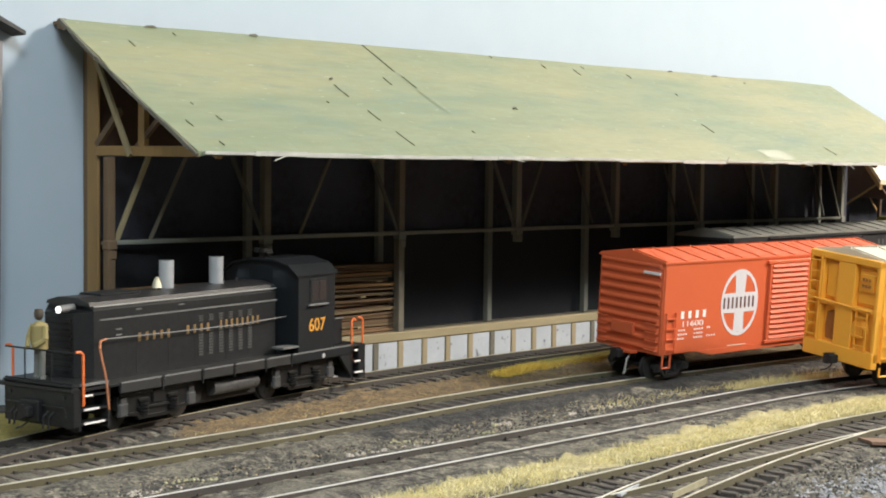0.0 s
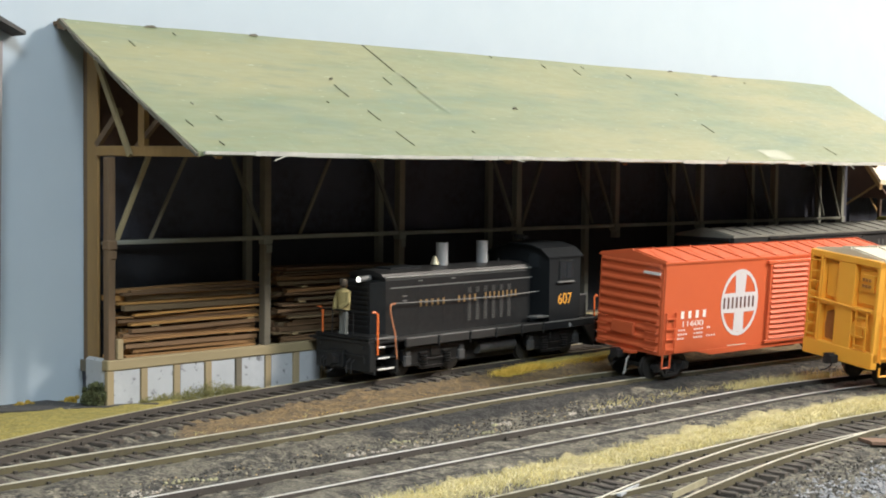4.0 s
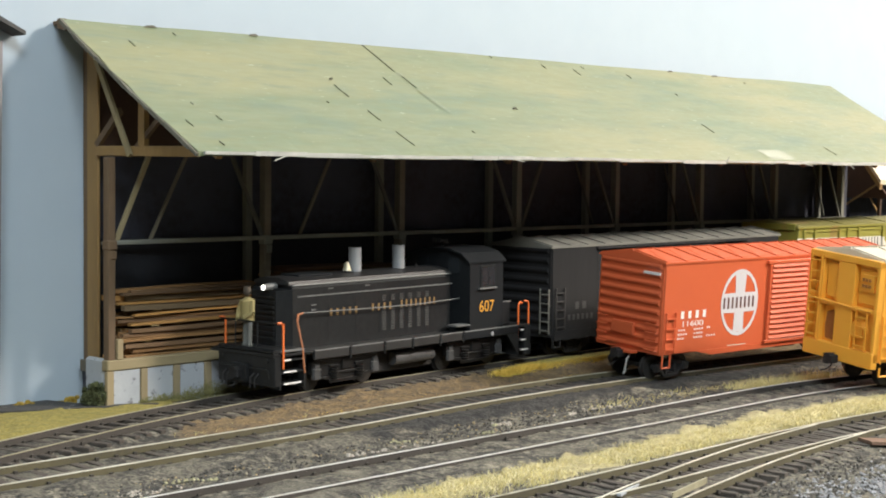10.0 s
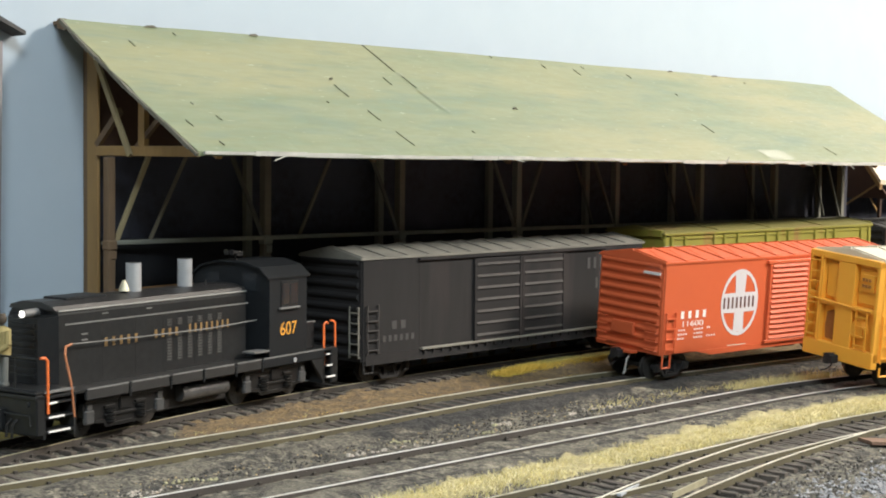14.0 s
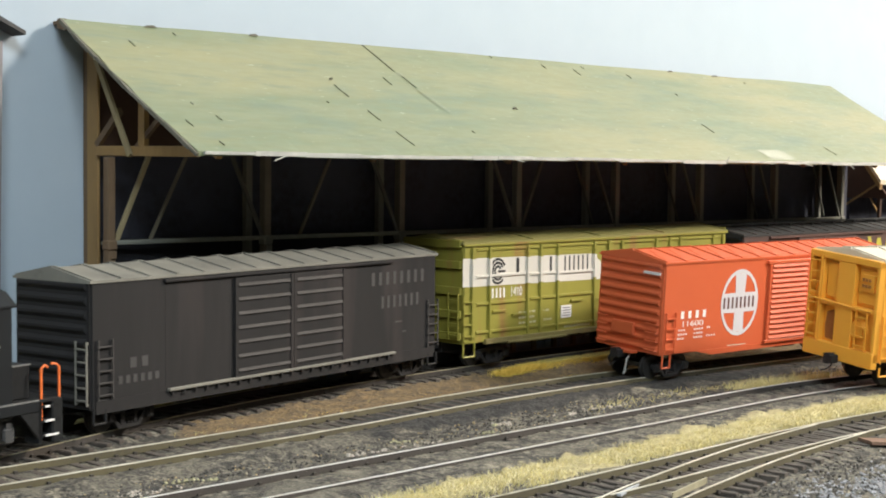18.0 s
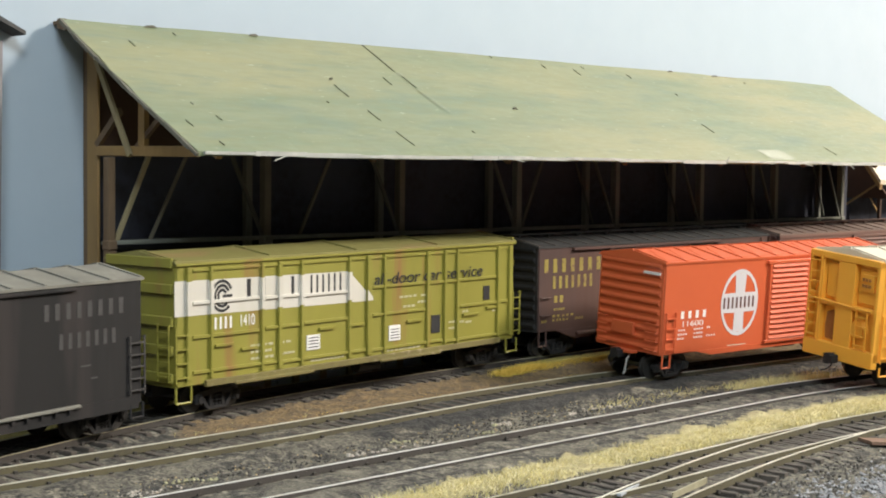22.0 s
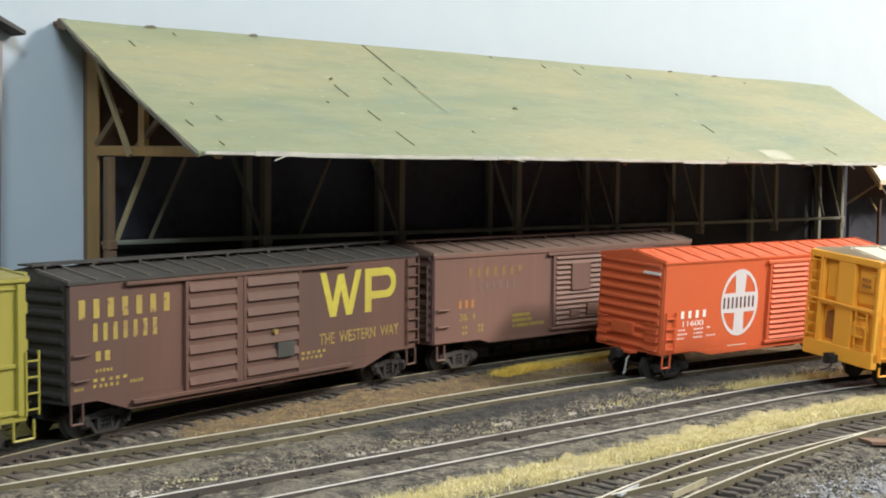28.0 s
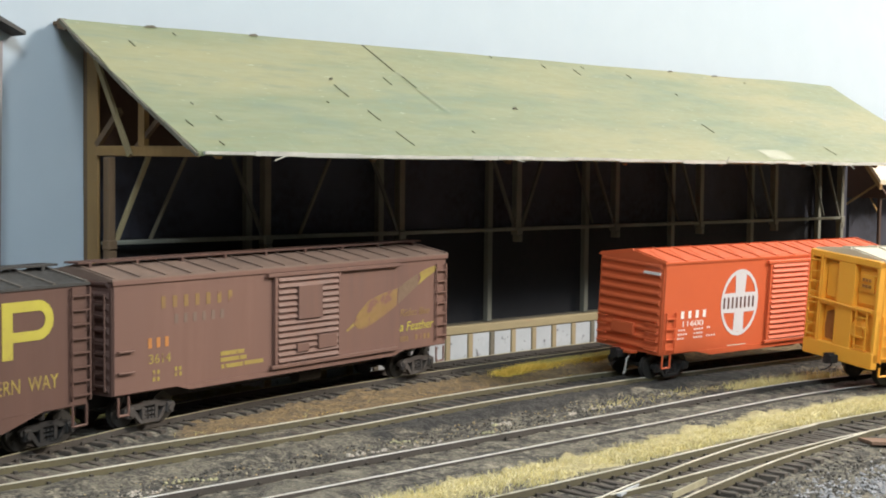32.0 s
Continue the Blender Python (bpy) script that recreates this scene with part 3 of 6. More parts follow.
        ln(at.outputs["Fac"], ad.inputs[2])
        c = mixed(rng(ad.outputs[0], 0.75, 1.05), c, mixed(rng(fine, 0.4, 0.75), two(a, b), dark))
    b = n["Principled BSDF"]
    ln(c, b.inputs["Base Color"])
    b.inputs["Roughness"].default_value = 0.95
    bp = n.new("ShaderNodeBump")
    bp.inputs["Strength"].default_value, bp.inputs["Distance"].default_value = 1.0, 0.0018
    ln(mixed(rng(fine, 0, 1), mid, fine), bp.inputs["Height"])
    ln(bp.outputs[0], b.inputs["Normal"])
    me.materials.append(m)
    tagged(new("ground", me), "scenic layout ground of dark ballast, brown earth and dry turf", "ground", kind="structure")


build_ground()
table = Geo().box(-1590, 2990, -1190, 473, -60, -12)
for lx in (-1500, 0, 1450, 2880):
    for ly in (-1100, 380):
        table.box(lx, lx + 90, ly, ly + 90, -1000, -60, 4)
solid("layout_table", table, M_FLOORBOARD, "dark wooden baseboard under the layout ground", "table", "structure")
railway_track("track with dark ties and dull rails along the loading dock", main_y, -0.95, 1.75, 0.0, (0.17, 0.62), web=M_RAILDARK, rise=rail_z)
railway_track("track with bright-topped rails sunk in dark ballast", second_y, -0.3, 1.2, 0.03, (0.15, 0.52), seed=5, head=M_RAILWORN, web=M_RAILUMBER)
railway_track("track with bright-topped rails and nearly buried ties", third_y, -0.3, 1.0, 0.055, (0.17, 0.58), lift=-0.1, seed=6, web=M_RAILDARK, head=M_RAILTOP)
turnout = railway_track("straight track of a turnout with straw-coloured rails", fourth_y, -0.3, 0.8, 0.03, (0.20, 0.60), seed=7, web=M_RAILUMBER, head=M_RAILWORN)
railway_track("diverging track of a turnout with straw-coloured rails", diverge_y, -0.2, 0.44, 0.03, (0.20, 0.36), lift=-0.06, seed=8, web=M_RAILUMBER, head=M_RAILWORN)


def guard_rails(tr):
    """Short check rails and the pale worn frog of the turnout."""
    for a, b in (((328.4, 261.3), (342.7, 257.8)), ((318.5, 228.8), (341.6, 234.1))):
        part("guard_rail", Geo().beam((*a, -0.55), (*b, -0.55), 0.5, 0.7).beam((*a, -1.4), (*b, -1.4), 0.3, 1.1), M_RAILDULL, tr, "short straw-coloured check rail")
    fr = Geo()
    for k in range(5):
        fr.beam((307.5 + k * 4.6, 237.9 + k * 1.55, -0.7), (312.6 + k * 4.6, 239.6 + k * 1.55, -0.7), 1.2 - 0.15 * k, 0.7)
    part("frog", fr, M_PANEL, tr, "pale worn frog casting")


guard_rails(turnout)

# ---- the lumber shed: one long slope of roof over dock and track, against the backdrop ----
ROOF_X = (282, 803)
RIDGE, EAVE = (468.0, 134.5), (387.0, 88.0)
FRONT_X = [290.9, 360.4, 431.6, 504.8, 576.2, 647.0, 717.8, 789.4]
BACK_X = [363.0, 433.4, 501.8, 571.4, 642.4, 717.2, 789.2]


def roof_z(y):
    return EAVE[1] + (RIDGE[1] - EAVE[1]) * (y - EAVE[0]) / (RIDGE[0] - EAVE[0])


def lumber_shed():
    shed = thing("lumber_shed", "open timber lumber shed with a weathered mottled green roof", "shed")
    rnd = random.Random(11)
    # roof: a thin warped sheet whose edges waver
    g, nx, ny = Geo(), 110, 10
    for lay, dz in ((0, 0.0), (1, -1.5)):
        for j in range(ny + 1):
            for i in range(nx + 1):
                u, v = i / nx, j / ny
                y = EAVE[0] + (RIDGE[0] - EAVE[0]) * v
                x = ROOF_X[0] + (ROOF_X[1] - ROOF_X[0]) * u - (52 * v if i == nx else 0) * 0
                wob = 0.5 * noise.noise(Vector((x * 0.018, v * 2.0, 1.0)))
                z = roof_z(y) + wob + dz - 0.9 * math.sin(math.pi * v)
                if i in (0, nx):
                    x += 1.0 * noise.noise(Vector((v * 9, i, 5.0)))
                if j == 0:
                    y += 0.5 * noise.noise(Vector((x * 0.05, 9.0, 0.0)))
                    z += 0.35 * noise.noise(Vector((x * 0.09, 4.0, 0.0)))
                g.v.append((x, y, z))
    w, o = nx + 1, (nx + 1) * (ny + 1)
    for j in range(ny):
        for i in range(nx):
            a = j * w + i
            g.f += [(a, a + 1, a + w + 1, a + w), (o + a, o + a + w, o + a + w + 1, o + a + 1)]
    for i in range(nx):
        for a in (i, ny * w + i):
            g.f.append((a, a + 1, o + a + 1, o + a))
    for j in range(ny):
        for a in (j * w, j * w + nx):
            g.f.append((a, a + w, o + a + w, o + a))
    roof = part("roof", g, M_ROOF, shed, "mottled green painted roof sheet with cuts and worn edges")
    # pale worn edges of the sheet
    e = Geo()
    x = ROOF_X[0] + 2
    while x < ROOF_X[1] - 12:
        l = rnd.uniform(9, 34)
        zz = EAVE[1] + 0.5 * noise.noise(Vector((x * 0.018, 0.0, 1.0)))
        e.box(x, x + l, EAVE[0] - 0.75 - rnd.uniform(0, 0.3), EAVE[0] + 1.0, zz - 1.15 + rnd.uniform(-.35, .3), zz + 0.1 + rnd.uniform(-.15, .2))
        x += l - 0.2
    part("eave_edge", e, M_CARDEDGE, roof, "pale worn card edge")
    r = Geo()
    r.prism([(464.4, 130.0), (465.0, 132.6), (468.2, 134.6), (470.0, 134.2), (470.0, 131.2)], ROOF_X[0] - 0.5, ROOF_X[0] + 2.0)
    # added out of sight so the shadow on the backdrop begins at the ridge
    part("ridge_strip", Geo().box(ROOF_X[0] + .2, ROOF_X[1] - 1, 467.2, 473.9, 132.6, 133.8), M_TIMBER, roof, "hidden strip closing the ridge gap so the roof shadow starts there")
    part("ridge_cap_end", r, M_TIMBER, roof, "tan wooden ridge end")
    # the eave corner and rake edge
    k = Geo()
    for j in range(18):
        v0, v1 = j / 18, (j + 1) / 18
        ya, yb = (EAVE[0] + 81 * t for t in (v0, v1))
        k.beam((ROOF_X[0] - 0.4, ya, roof_z(ya) - 1.0 - 0.9 * math.sin(math.pi * v0) + rnd.uniform(-.15, .15)), (ROOF_X[0] - 0.4, yb, roof_z(yb) - 0.8 - 0.9 * math.sin(math.pi * v1)), 0.8 + rnd.uniform(-.3, .5), 1.2 + rnd.uniform(-.2, .3))
    part("rake_edge", k, M_RAKE, roof, "frayed dark edge of the roof sheet")
    # cuts in the sheet: short dark slits running down the slope
    cuts = [(302.4, 456.6, 453.0), (326.5, 464.4, 462.4), (380.2, 434.9, 426.7), (305.5, 409.5, 406.4), (365.8, 422.4, 421.4), (294.5, 392.9, 390.4), (382.0, 417.6, 410.8), (413.1, 442.7, 437.7),
            (383.2, 403.4, 393.6), (472.8, 425.3, 423.4), (502.1, 467.5, 465.9), (533.7, 463.4, 460.5), (555.2, 461.6, 457.2), (564.8, 465.1, 463.2), (595.4, 460.9, 457.8), (426.0, 405.2, 403.7),
            (702.8, 463.4, 461.8), (615.6, 445.6, 444.1), (600.5, 418.9, 411.7), (683.3, 400.9, 393.9), (424.2, 467.4, 448.0), (425.6, 444.6, 436.3), (290.6, 406.0, 402.0), (301.0, 417.6, 416.4)]
    for cx, ya, yb in cuts:
        c = Geo()
        zs = [roof_z(t) + 0.5 * noise.noise(Vector((cx * 0.018, (t - EAVE[0]) / 81 * 2, 1.0))) - 0.9 * math.sin(math.pi * (t - EAVE[0]) / 81) + 0.16 for t in (ya, (ya + yb) / 2, yb)]
        wd = 0.15 if ya - yb < 12 else 0.5
        c.beam((cx, ya, zs[0]), (cx + 0.15, (ya + yb) / 2, zs[1]), wd, 0.3).beam((cx + 0.15, (ya + yb) / 2, zs[1]), (cx + 0.3, yb, zs[2]), wd * 0.7, 0.3)
        part("roof_cut", c, M_SLIT, roof)
    for x0, x1, ya, yb in ((614, 637, 397, 388.6), (683, 693, 391.4, 388.2), (424.6, 427.0, 447, 443.5), (425.2, 426.9, 435.5, 418), (300.0, 302.4, 417.0, 415.4)):
        c = Geo()
        za, zb = roof_z(ya) + 0.35, roof_z(yb) + 0.35
        c.add([(x0, ya, za - 0.6), (x1 - 2, ya - 0.3, za - 0.6), (x1, yb, zb - 0.2), (x0 + 2, yb, zb - 0.2)], [(0, 1, 2, 3)])
        c.add([(x0, ya, za - 1.0), (x1 - 2, ya - 0.3, za - 1.0), (x1, yb, zb - 0.6), (x0 + 2, yb, zb - 0.6)], [(3, 2, 1, 0)])
        part("torn_patch", c, M_TORN, roof, "bare torn card patch")
    # bits of litter on the ridge and splinters along the eave
    for x, y, l in ((318.4, 467.4, 3.0), (366.3, 467.2, 2.4), (471.5, 423.9, 1.2), (381.8, 438.6, 0.8), (680, 466.8, 3.0), (640, 467.0, 2.0)):
        z = roof_z(y) + 0.5 * noise.noise(Vector((x * 0.018, (y - EAVE[0]) / 81 * 2, 1.0))) - 0.9 * math.sin(math.pi * (y - EAVE[0]) / 81)
        part("litter", Geo().prism([(x - l, z - .2), (x - l * .4, z + .7), (x + l * .5, z + .9), (x + l, z + .1)], y - .5, y + .4, axis="y"), M_RAKE, roof)
    for x, dx, dz in ((317, -5.5, -1.6), (573.7, 1.2, 2.6), (640, 6, -1.0), (683, 3.5, -2.2), (430, 5, -.9)):
        part("splinter", Geo().beam((x, EAVE[0] - .9, EAVE[1] - .9), (x + dx, EAVE[0] - 1.6, EAVE[1] - .9 + dz), .35, .35), M_CARDEDGE, roof)
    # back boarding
    # the lower board is darker than the one above it
    part("backing_board", Geo().box(296, 800, 470.2, 473.6, -3.5, 55.9), M_PITCH, shed, "black lower backing board")
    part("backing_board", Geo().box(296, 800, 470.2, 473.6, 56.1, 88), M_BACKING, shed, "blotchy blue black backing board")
    part("upper_boarding", Geo().box(352.2, 800, 470.2, 473.6, 88.3, 132), M_BACKING, shed, "black boarding under the roof")
    part("upper_boarding", Geo().box(296.4, 352, 470.2, 473.6, 88.3, 132), M_BROWNBOARD, shed, "dark brown boarding under the roof")
    # this board and the gable after it are added to shut light out here
    part("end_boarding", Geo().box(797, 800, 453.4, 470, -3.5, 88), M_BACKING, shed, "black board added to block light at the far end")
    part("end_gable", Geo().prism([(469.8, 88.4), (394, 88.4), (466, 129.5), (469.8, 129.5)], 797.4, 799.6), M_BROWNBOARD, shed, "dark brown gable board added to block light")
    # posts: front row and back row, each with slanting braces
    for i, x in enumerate(FRONT_X):
        low = 14.6 if i in (0, 1, 2, 7) else 54.6
        hw = 1.6 if i else 1.5
        wood = (M_TIMBER, M_GREYWOOD, M_GREYWOOD)[i] if i < 3 else M_POSTWOOD
        post = part("front_post", Geo().box(x - hw, x + hw, 449.8, 453.2, low, 116 if i else 86, 0.25), wood, shed)
        part("bracket", Geo().box(x - hw - .3, x + hw + .5, 449.2, 453.5, 53.4, 57.0, 0.4).box(x - .7, x + hw + .3, 449.3, 453.4, 50.2, 53.2, 0.3), M_TIMBER if i == 0 else M_POSTWOOD, post)
        if i:
            part("front_brace", Geo().beam((x - 1.8, 450.9, 56.5), (x - 17.2, 450.9, 88.4), 1.2, 1.3), M_BRACE, shed)
        if i in (0, 3):
            part("front_brace", Geo().beam((x + 2.4, 450.9, 56.8), (x + 16.4, 450.9, 87.5), 1.3, 1.6), M_DOCKBEAM if i == 0 else M_BRACE, shed)
        if i < 2:
            part("front_brace", Geo().beam((x + 17.0, 451.6, 56.6), (x + 32.6, 451.6, 86.5), 1.0, 1.1), M_GREYWOOD, shed)
        if i:
            bx = BACK_X[i - 1]
            part("back_post", Geo().box(bx - 1.5, bx + 1.5, 464.6, 467.4, 13.2, 124, 0.2), M_POSTWOOD, shed)
            part("back_brace", Geo().beam((bx + 3.0, 463.8, 57), (bx - 10.5, 463.8, 86), 0.8, 0.8), M_BRACE, shed) if i > 3 else None
        # roof frame over each bay
        if i:
            part("tie_beam", Geo().box(x - 1.2, x + 1.2, 405, 470, 88, 91.2), M_TIMBER, shed)
            part("rafter", Geo().beam((x, 390, roof_z(390) - 3.4), (x, 468, roof_z(468) - 3.4), 2.2, 2.4), M_TIMBER, shed)
    part("back_rail", Geo().box(297, 796.5, 465.0, 466.8, 54.4, 55.8, 0.15), M_POSTWOOD, shed)
    # corner post and end frame
    part("corner_post", Geo().box(293.5, 294.7, 463.2, 470.1, -3.4, 126.5, 0.2), M_OAK, shed, "light brown corner post")
    part("corner_trim", Geo().box(293.9, 295.0, 470.2, 473.2, -3.4, 130.0, 0.2), M_TIMBER, shed)
    part("end_tie_beam", Geo().box(292.6, 295.4, 404, 463.1, 86.4, 90.0, 0.3), M_OAK, shed, "light brown tie beam")
    part("end_strut", Geo().box(292.4, 294.4, 432.4, 436.0, 90, 111.5), M_OAK, shed, "upright strut")
    part("end_brace", Geo().beam((291.2, 460.8, 121.5), (291.2, 439.2, 86.6), 1.2, 2.1), M_DOCKBEAM, shed, "pale grey brown diagonal brace")
    part("end_brace", Geo().beam((293.4, 463, 90.2), (293.4, 448.4, 102.4), 1.6, 2.4), M_TIMBER, shed)
    part("end_brace", Geo().beam((293.4, 438.4, 89.2), (293.4, 421.5, 101.4), 1.4, 1.9), M_TIMBER, shed)
    part("end_rafter", Geo().beam((293.4, 391, roof_z(391) - 3.4), (293.4, 467, roof_z(467) - 3.4), 2.4, 2.6), M_OAK, shed)
    part("eave_beam", Geo().box(296, 800, 404.0, 407.0, 88.2, 91.2), M_TIMBER, shed)
    part("mid_rail", Geo().box(292.8, 789.0, 450.0, 452.6, 55.2, 56.8, 0.2), M_POSTWOOD, shed)
    return shed


def loading_dock():
    dock = thing("loading_dock", "low dock of whitewashed panels and timber posts under the shed", "loading dock")
    rnd = random.Random(4)
    part("deck", Geo().box(290.5, 812, 452.4, 470, 9, 13.0), M_GREYWOOD, dock, "grey boarded deck")
    part("edge_beam", Geo().box(288.2, 812, 448.6, 452.4, 11.0, 14.7, 0.35), M_DOCKBEAM, dock, "tan timber edge beam")
    part("core", Geo().box(291.5, 811, 450.6, 470, -3.8, 9), M_BACKING, dock, "dark core behind the panels")
    n = 37
    for i in range(n):
        x = 289.6 + 14.1 * i
        p = Geo().box(x - 1.45, x + 1.45, 448.7, 450.6, -3.6, 10.9, 0.25)
        part("dock_post", p, M_DOCKPOST if i % 5 != 4 else M_GREYWOOD, dock)
        if i < n - 1:
            pp = Geo().box(x + 1.5 + rnd.uniform(0, .3), x + 12.6 - rnd.uniform(0, .3), 449.25, 450.58, -3.6 + rnd.uniform(0, .6), 10.9, 0.15)
            part("panel", pp, M_PANEL, dock)
    part("end_panel", Geo().box(289.0, 291.4, 452.5, 464.6, -3.4, 14.9, 0.9), M_PANEL, dock, "rough whitewashed end block")
    part("stub_post", Geo().box(292.6, 295.0, 448.9, 451.2, 14.8, 22.0, 0.2), M_DOCKPOST, dock)
    return dock


def lumber_stack(label, x0, x1, y0, y1, z0, top, seed, woods):
    """Rough boards in uneven layers, ragged at the ends, with a few pale spacer sticks."""
    st = thing("lumber_stack", label, "lumber stack", "lumber stacks in the shed")
    rnd = random.Random(seed)
    z, lay, n = z0, 0, 4
    w = (y1 - y0) / n
    while z < top - 0.6:
        h = rnd.choice((0.7, 0.9, 1.1, 1.5, 1.9))
        out, tilt = rnd.gauss(0, 1.2), rnd.gauss(0, 0.35)
        for k in range(n):
            a = x0 + max(-3.0, rnd.gauss(1.5, 3.6)) + out
            b = x1 + min(1.8, rnd.gauss(-0.8, 1.3)) + out * 0.3
            front = y0 + (rnd.gauss(-0.6, 1.0) if k == 0 else w * k)
            hh = h * (rnd.uniform(0.72, 1.0) if k == 0 else 1.0)
            bow, v, m = rnd.gauss(0, 0.28), [], 4
            for j in range(m + 1):
                u = j / m
                xx, dz = a + (b - a) * u, tilt * (u - 0.5) + bow * math.sin(math.pi * u)
                yy = front + 0.5 * (rnd.random() - 0.5) * (k == 0)
                v += [(xx, yy, z + dz), (xx, yy + w, z + dz), (xx, yy + w, z + dz + hh), (xx, yy, z + dz + hh * rnd.uniform(0.86, 1.0))]
            f = [(4 * j + q, 4 * j + (q + 1) % 4, 4 * j + 4 + (q + 1) % 4, 4 * j + 4 + q) for j in range(m) for q in range(4)]
            part("plank", Geo().add(v, f + [(3, 2, 1, 0), (4 * m, 4 * m + 1, 4 * m + 2, 4 * m + 3)]), rnd.choice(woods), st)
        z += h + rnd.choice((0.05, 0.12, 0.3))
        lay += 1
        if lay % 4 == 0 and z < top - 2:
            for xx in (x0 + 14, x1 - 12):
                xx += rnd.uniform(-8, 8)
                part("sticker", Geo().box(xx - 1.5, xx + 1.5, y0 - 0.9, y1, z, z + 0.6), M_STICKER, st, "pale spacer stick")
            z += 0.6
    return st


lumber_shed()
loading_dock()
lumber_stack("neat stack of weathered brown boards with spacers on the dock", 297.5, 359.5, 454.2, 463.4, 13.05, 38.5, 21, (M_PLANK, M_PLANK, M_PLANKHONEY, M_PLANKDARK, M_PLANKGREY))
lumber_stack("taller stack of dark brown boards with spacers on the dock", 369.0, 431.0, 454.2, 463.4, 13.05, 43.5, 22, (M_PLANKDARK, M_PLANKDARK, M_PLANKGREY, M_PLANK))


# ---- neighbouring buildings at the edges ----
def neighbour_shed():
    s = thing("freight_shed", "neighbouring brown timber shed with a pale roof", "shed")
    part("roof", Geo().prism([(441.5, 75.6), (441.5, 78.4), (469, 115), (469, 112)], 818, 1180), M_SILVERROOF, s, "pale cream roof sheet")
    part("fascia", Geo().prism([(441.8, 72.6), (441.2, 75.6), (469, 112), (469, 109)], 817.4, 820.5), M_OAK, s, "orange brown edge board")
    part("gable_boarding", Geo().prism([(465.9, 67.4), (437, 67.4), (441.8, 73), (465.9, 104.5)], 820.6, 822.4), M_BROWNBOARD, s, "dark red brown gable boarding")
    part("knee_brace", Geo().beam((818.8, 465.2, 62.8), (818.8, 442.4, 77.0), 1.0, 1.1), M_OAK, s, "tan diagonal brace")
    part("post", Geo().box(820.4, 822.6, 442.9, 444.5, -3.5, 67.3), M_BROWNBOARD, s)
    part("cross_rail", Geo().beam((823, 445, 58), (850, 466, 68), 0.9, 0.9), M_OAK, s)
    part("wall", Geo().box(826, 1180, 466, 473.5, -3.6, 111), M_BACKING, s, "dark shed wall")
    part("plinth", Geo().box(826, 1180, 449, 465.9, -3.6, 12), M_PANEL, s)
    for x in (900, 970, 1040, 1110, 1176):
        part("post", Geo().box(x, x + 3.4, 449, 452.4, 12, 86), M_TIMBER, s)
        part("tie_beam", Geo().box(x + .4, x + 3, 444, 466, 72, 75), M_TIMBER, s)


def corner_house():
    h = thing("corner_building", "tall grey building with a dark overhanging roof beside the backdrop", "building", m=pose(0.2566, 0.4665, 0, 0, 0.9, 0))
    part("wall", Geo().box(-80, 0, 0, 7.3, -3.6, 125), M_HOUSE, h, "pale pinkish grey wall")
    part("roof", Geo().prism([(-90, 124), (-90, 126), (-40, 150), (7.6, 129.0), (7.6, 127.6), (-40, 147.5)], -2, 7.4, axis="y"), M_GREYROOF, h, "dark grey gable roof")


neighbour_shed()
corner_house()


# ---- plants and trackside clutter ----
def blades(name, label, spots_xy, h, material, seed, spread=2.2, per=5, z=GROUND, lean=0.5):
    """Tufts of thin grass blades round many places (millimetres), as one object."""
    rnd = random.Random(seed)
    g = Geo()
    for x, y in spots_xy:
        for _ in range(per):
            px, py = x + rnd.gauss(0, spread), y + rnd.gauss(0, spread * 0.6)
            a, l, w = rnd.uniform(0, 6.283), h * rnd.uniform(0.35, 1.15), rnd.uniform(0.07, 0.16)
            tx, ty = px + rnd.gauss(0, lean) * l, py + rnd.gauss(0, lean) * l
            c, s = math.cos(a) * w, math.sin(a) * w
            n = len(g.v)
            g.v += [(px - c, py - s, z), (px + c, py + s, z), ((px + tx) / 2 + c * .8, (py + ty) / 2 + s * .8, z + l * 0.62), ((px + tx) / 2 - c * .8, (py + ty) / 2 - s * .8, z + l * 0.62), (tx, ty, z + l)]
            g.f += [(n, n + 1, n + 2, n + 3), (n + 3, n + 2, n + 4)]
    return solid(name, g, material, label, "grass", "stuff")


def strip(n, x0, x1, f, width, seed, power=1.0):
    rnd = random.Random(seed)
    out = []
    for _ in range(n):
        x = x0 + (x1 - x0) * rnd.random() ** power
        out.append((x * 1000, f(x) * 1000 + rnd.gauss(0, width)))
    return out


mid34 = lambda x: (third_y(x) + fourth_y(x)) / 2 + 0.0005
mid23 = lambda x: (second_y(x) + third_y(x)) / 2 - 0.001
blades("dry_grass", "strip of pale yellow dry grass between two tracks", strip(6500, 0.235, 0.80, mid34, 4.8, 31) + strip(5200, 0.36, 0.80, mid34, 7.4, 131), 1.9, M_STRAW, 32)
blades("dry_grass", "bleached tips of dry grass between two tracks", strip(4600, 0.25, 0.80, mid34, 4.2, 33) + strip(3600, 0.37, 0.80, mid34, 6.4, 133), 2.2, M_STRAWPALE, 34)
blades("dry_grass", "sparse dry tufts in the ballast", strip(110, 0.42, 0.62, mid23, 3.0, 35), 1.9, M_STRAW, 36)
blades("dry_grass", "brown dry stubble beside the dock track", strip(160, 0.28, 0.52, lambda x: main_y(x) - 0.021, 2.2, 37), 1.5, M_STRAW, 38, lean=0.9)
blades("ochre_grass", "bright ochre grass beside the dock track", strip(5600, 0.450, 0.570, lambda x: min(0.4182, 0.4127 + 0.16 * (x - 0.458)), 1.4, 43, 0.7), 2.6, M_OCHRE, 44, lean=0.8, z=GROUND + 1.9)
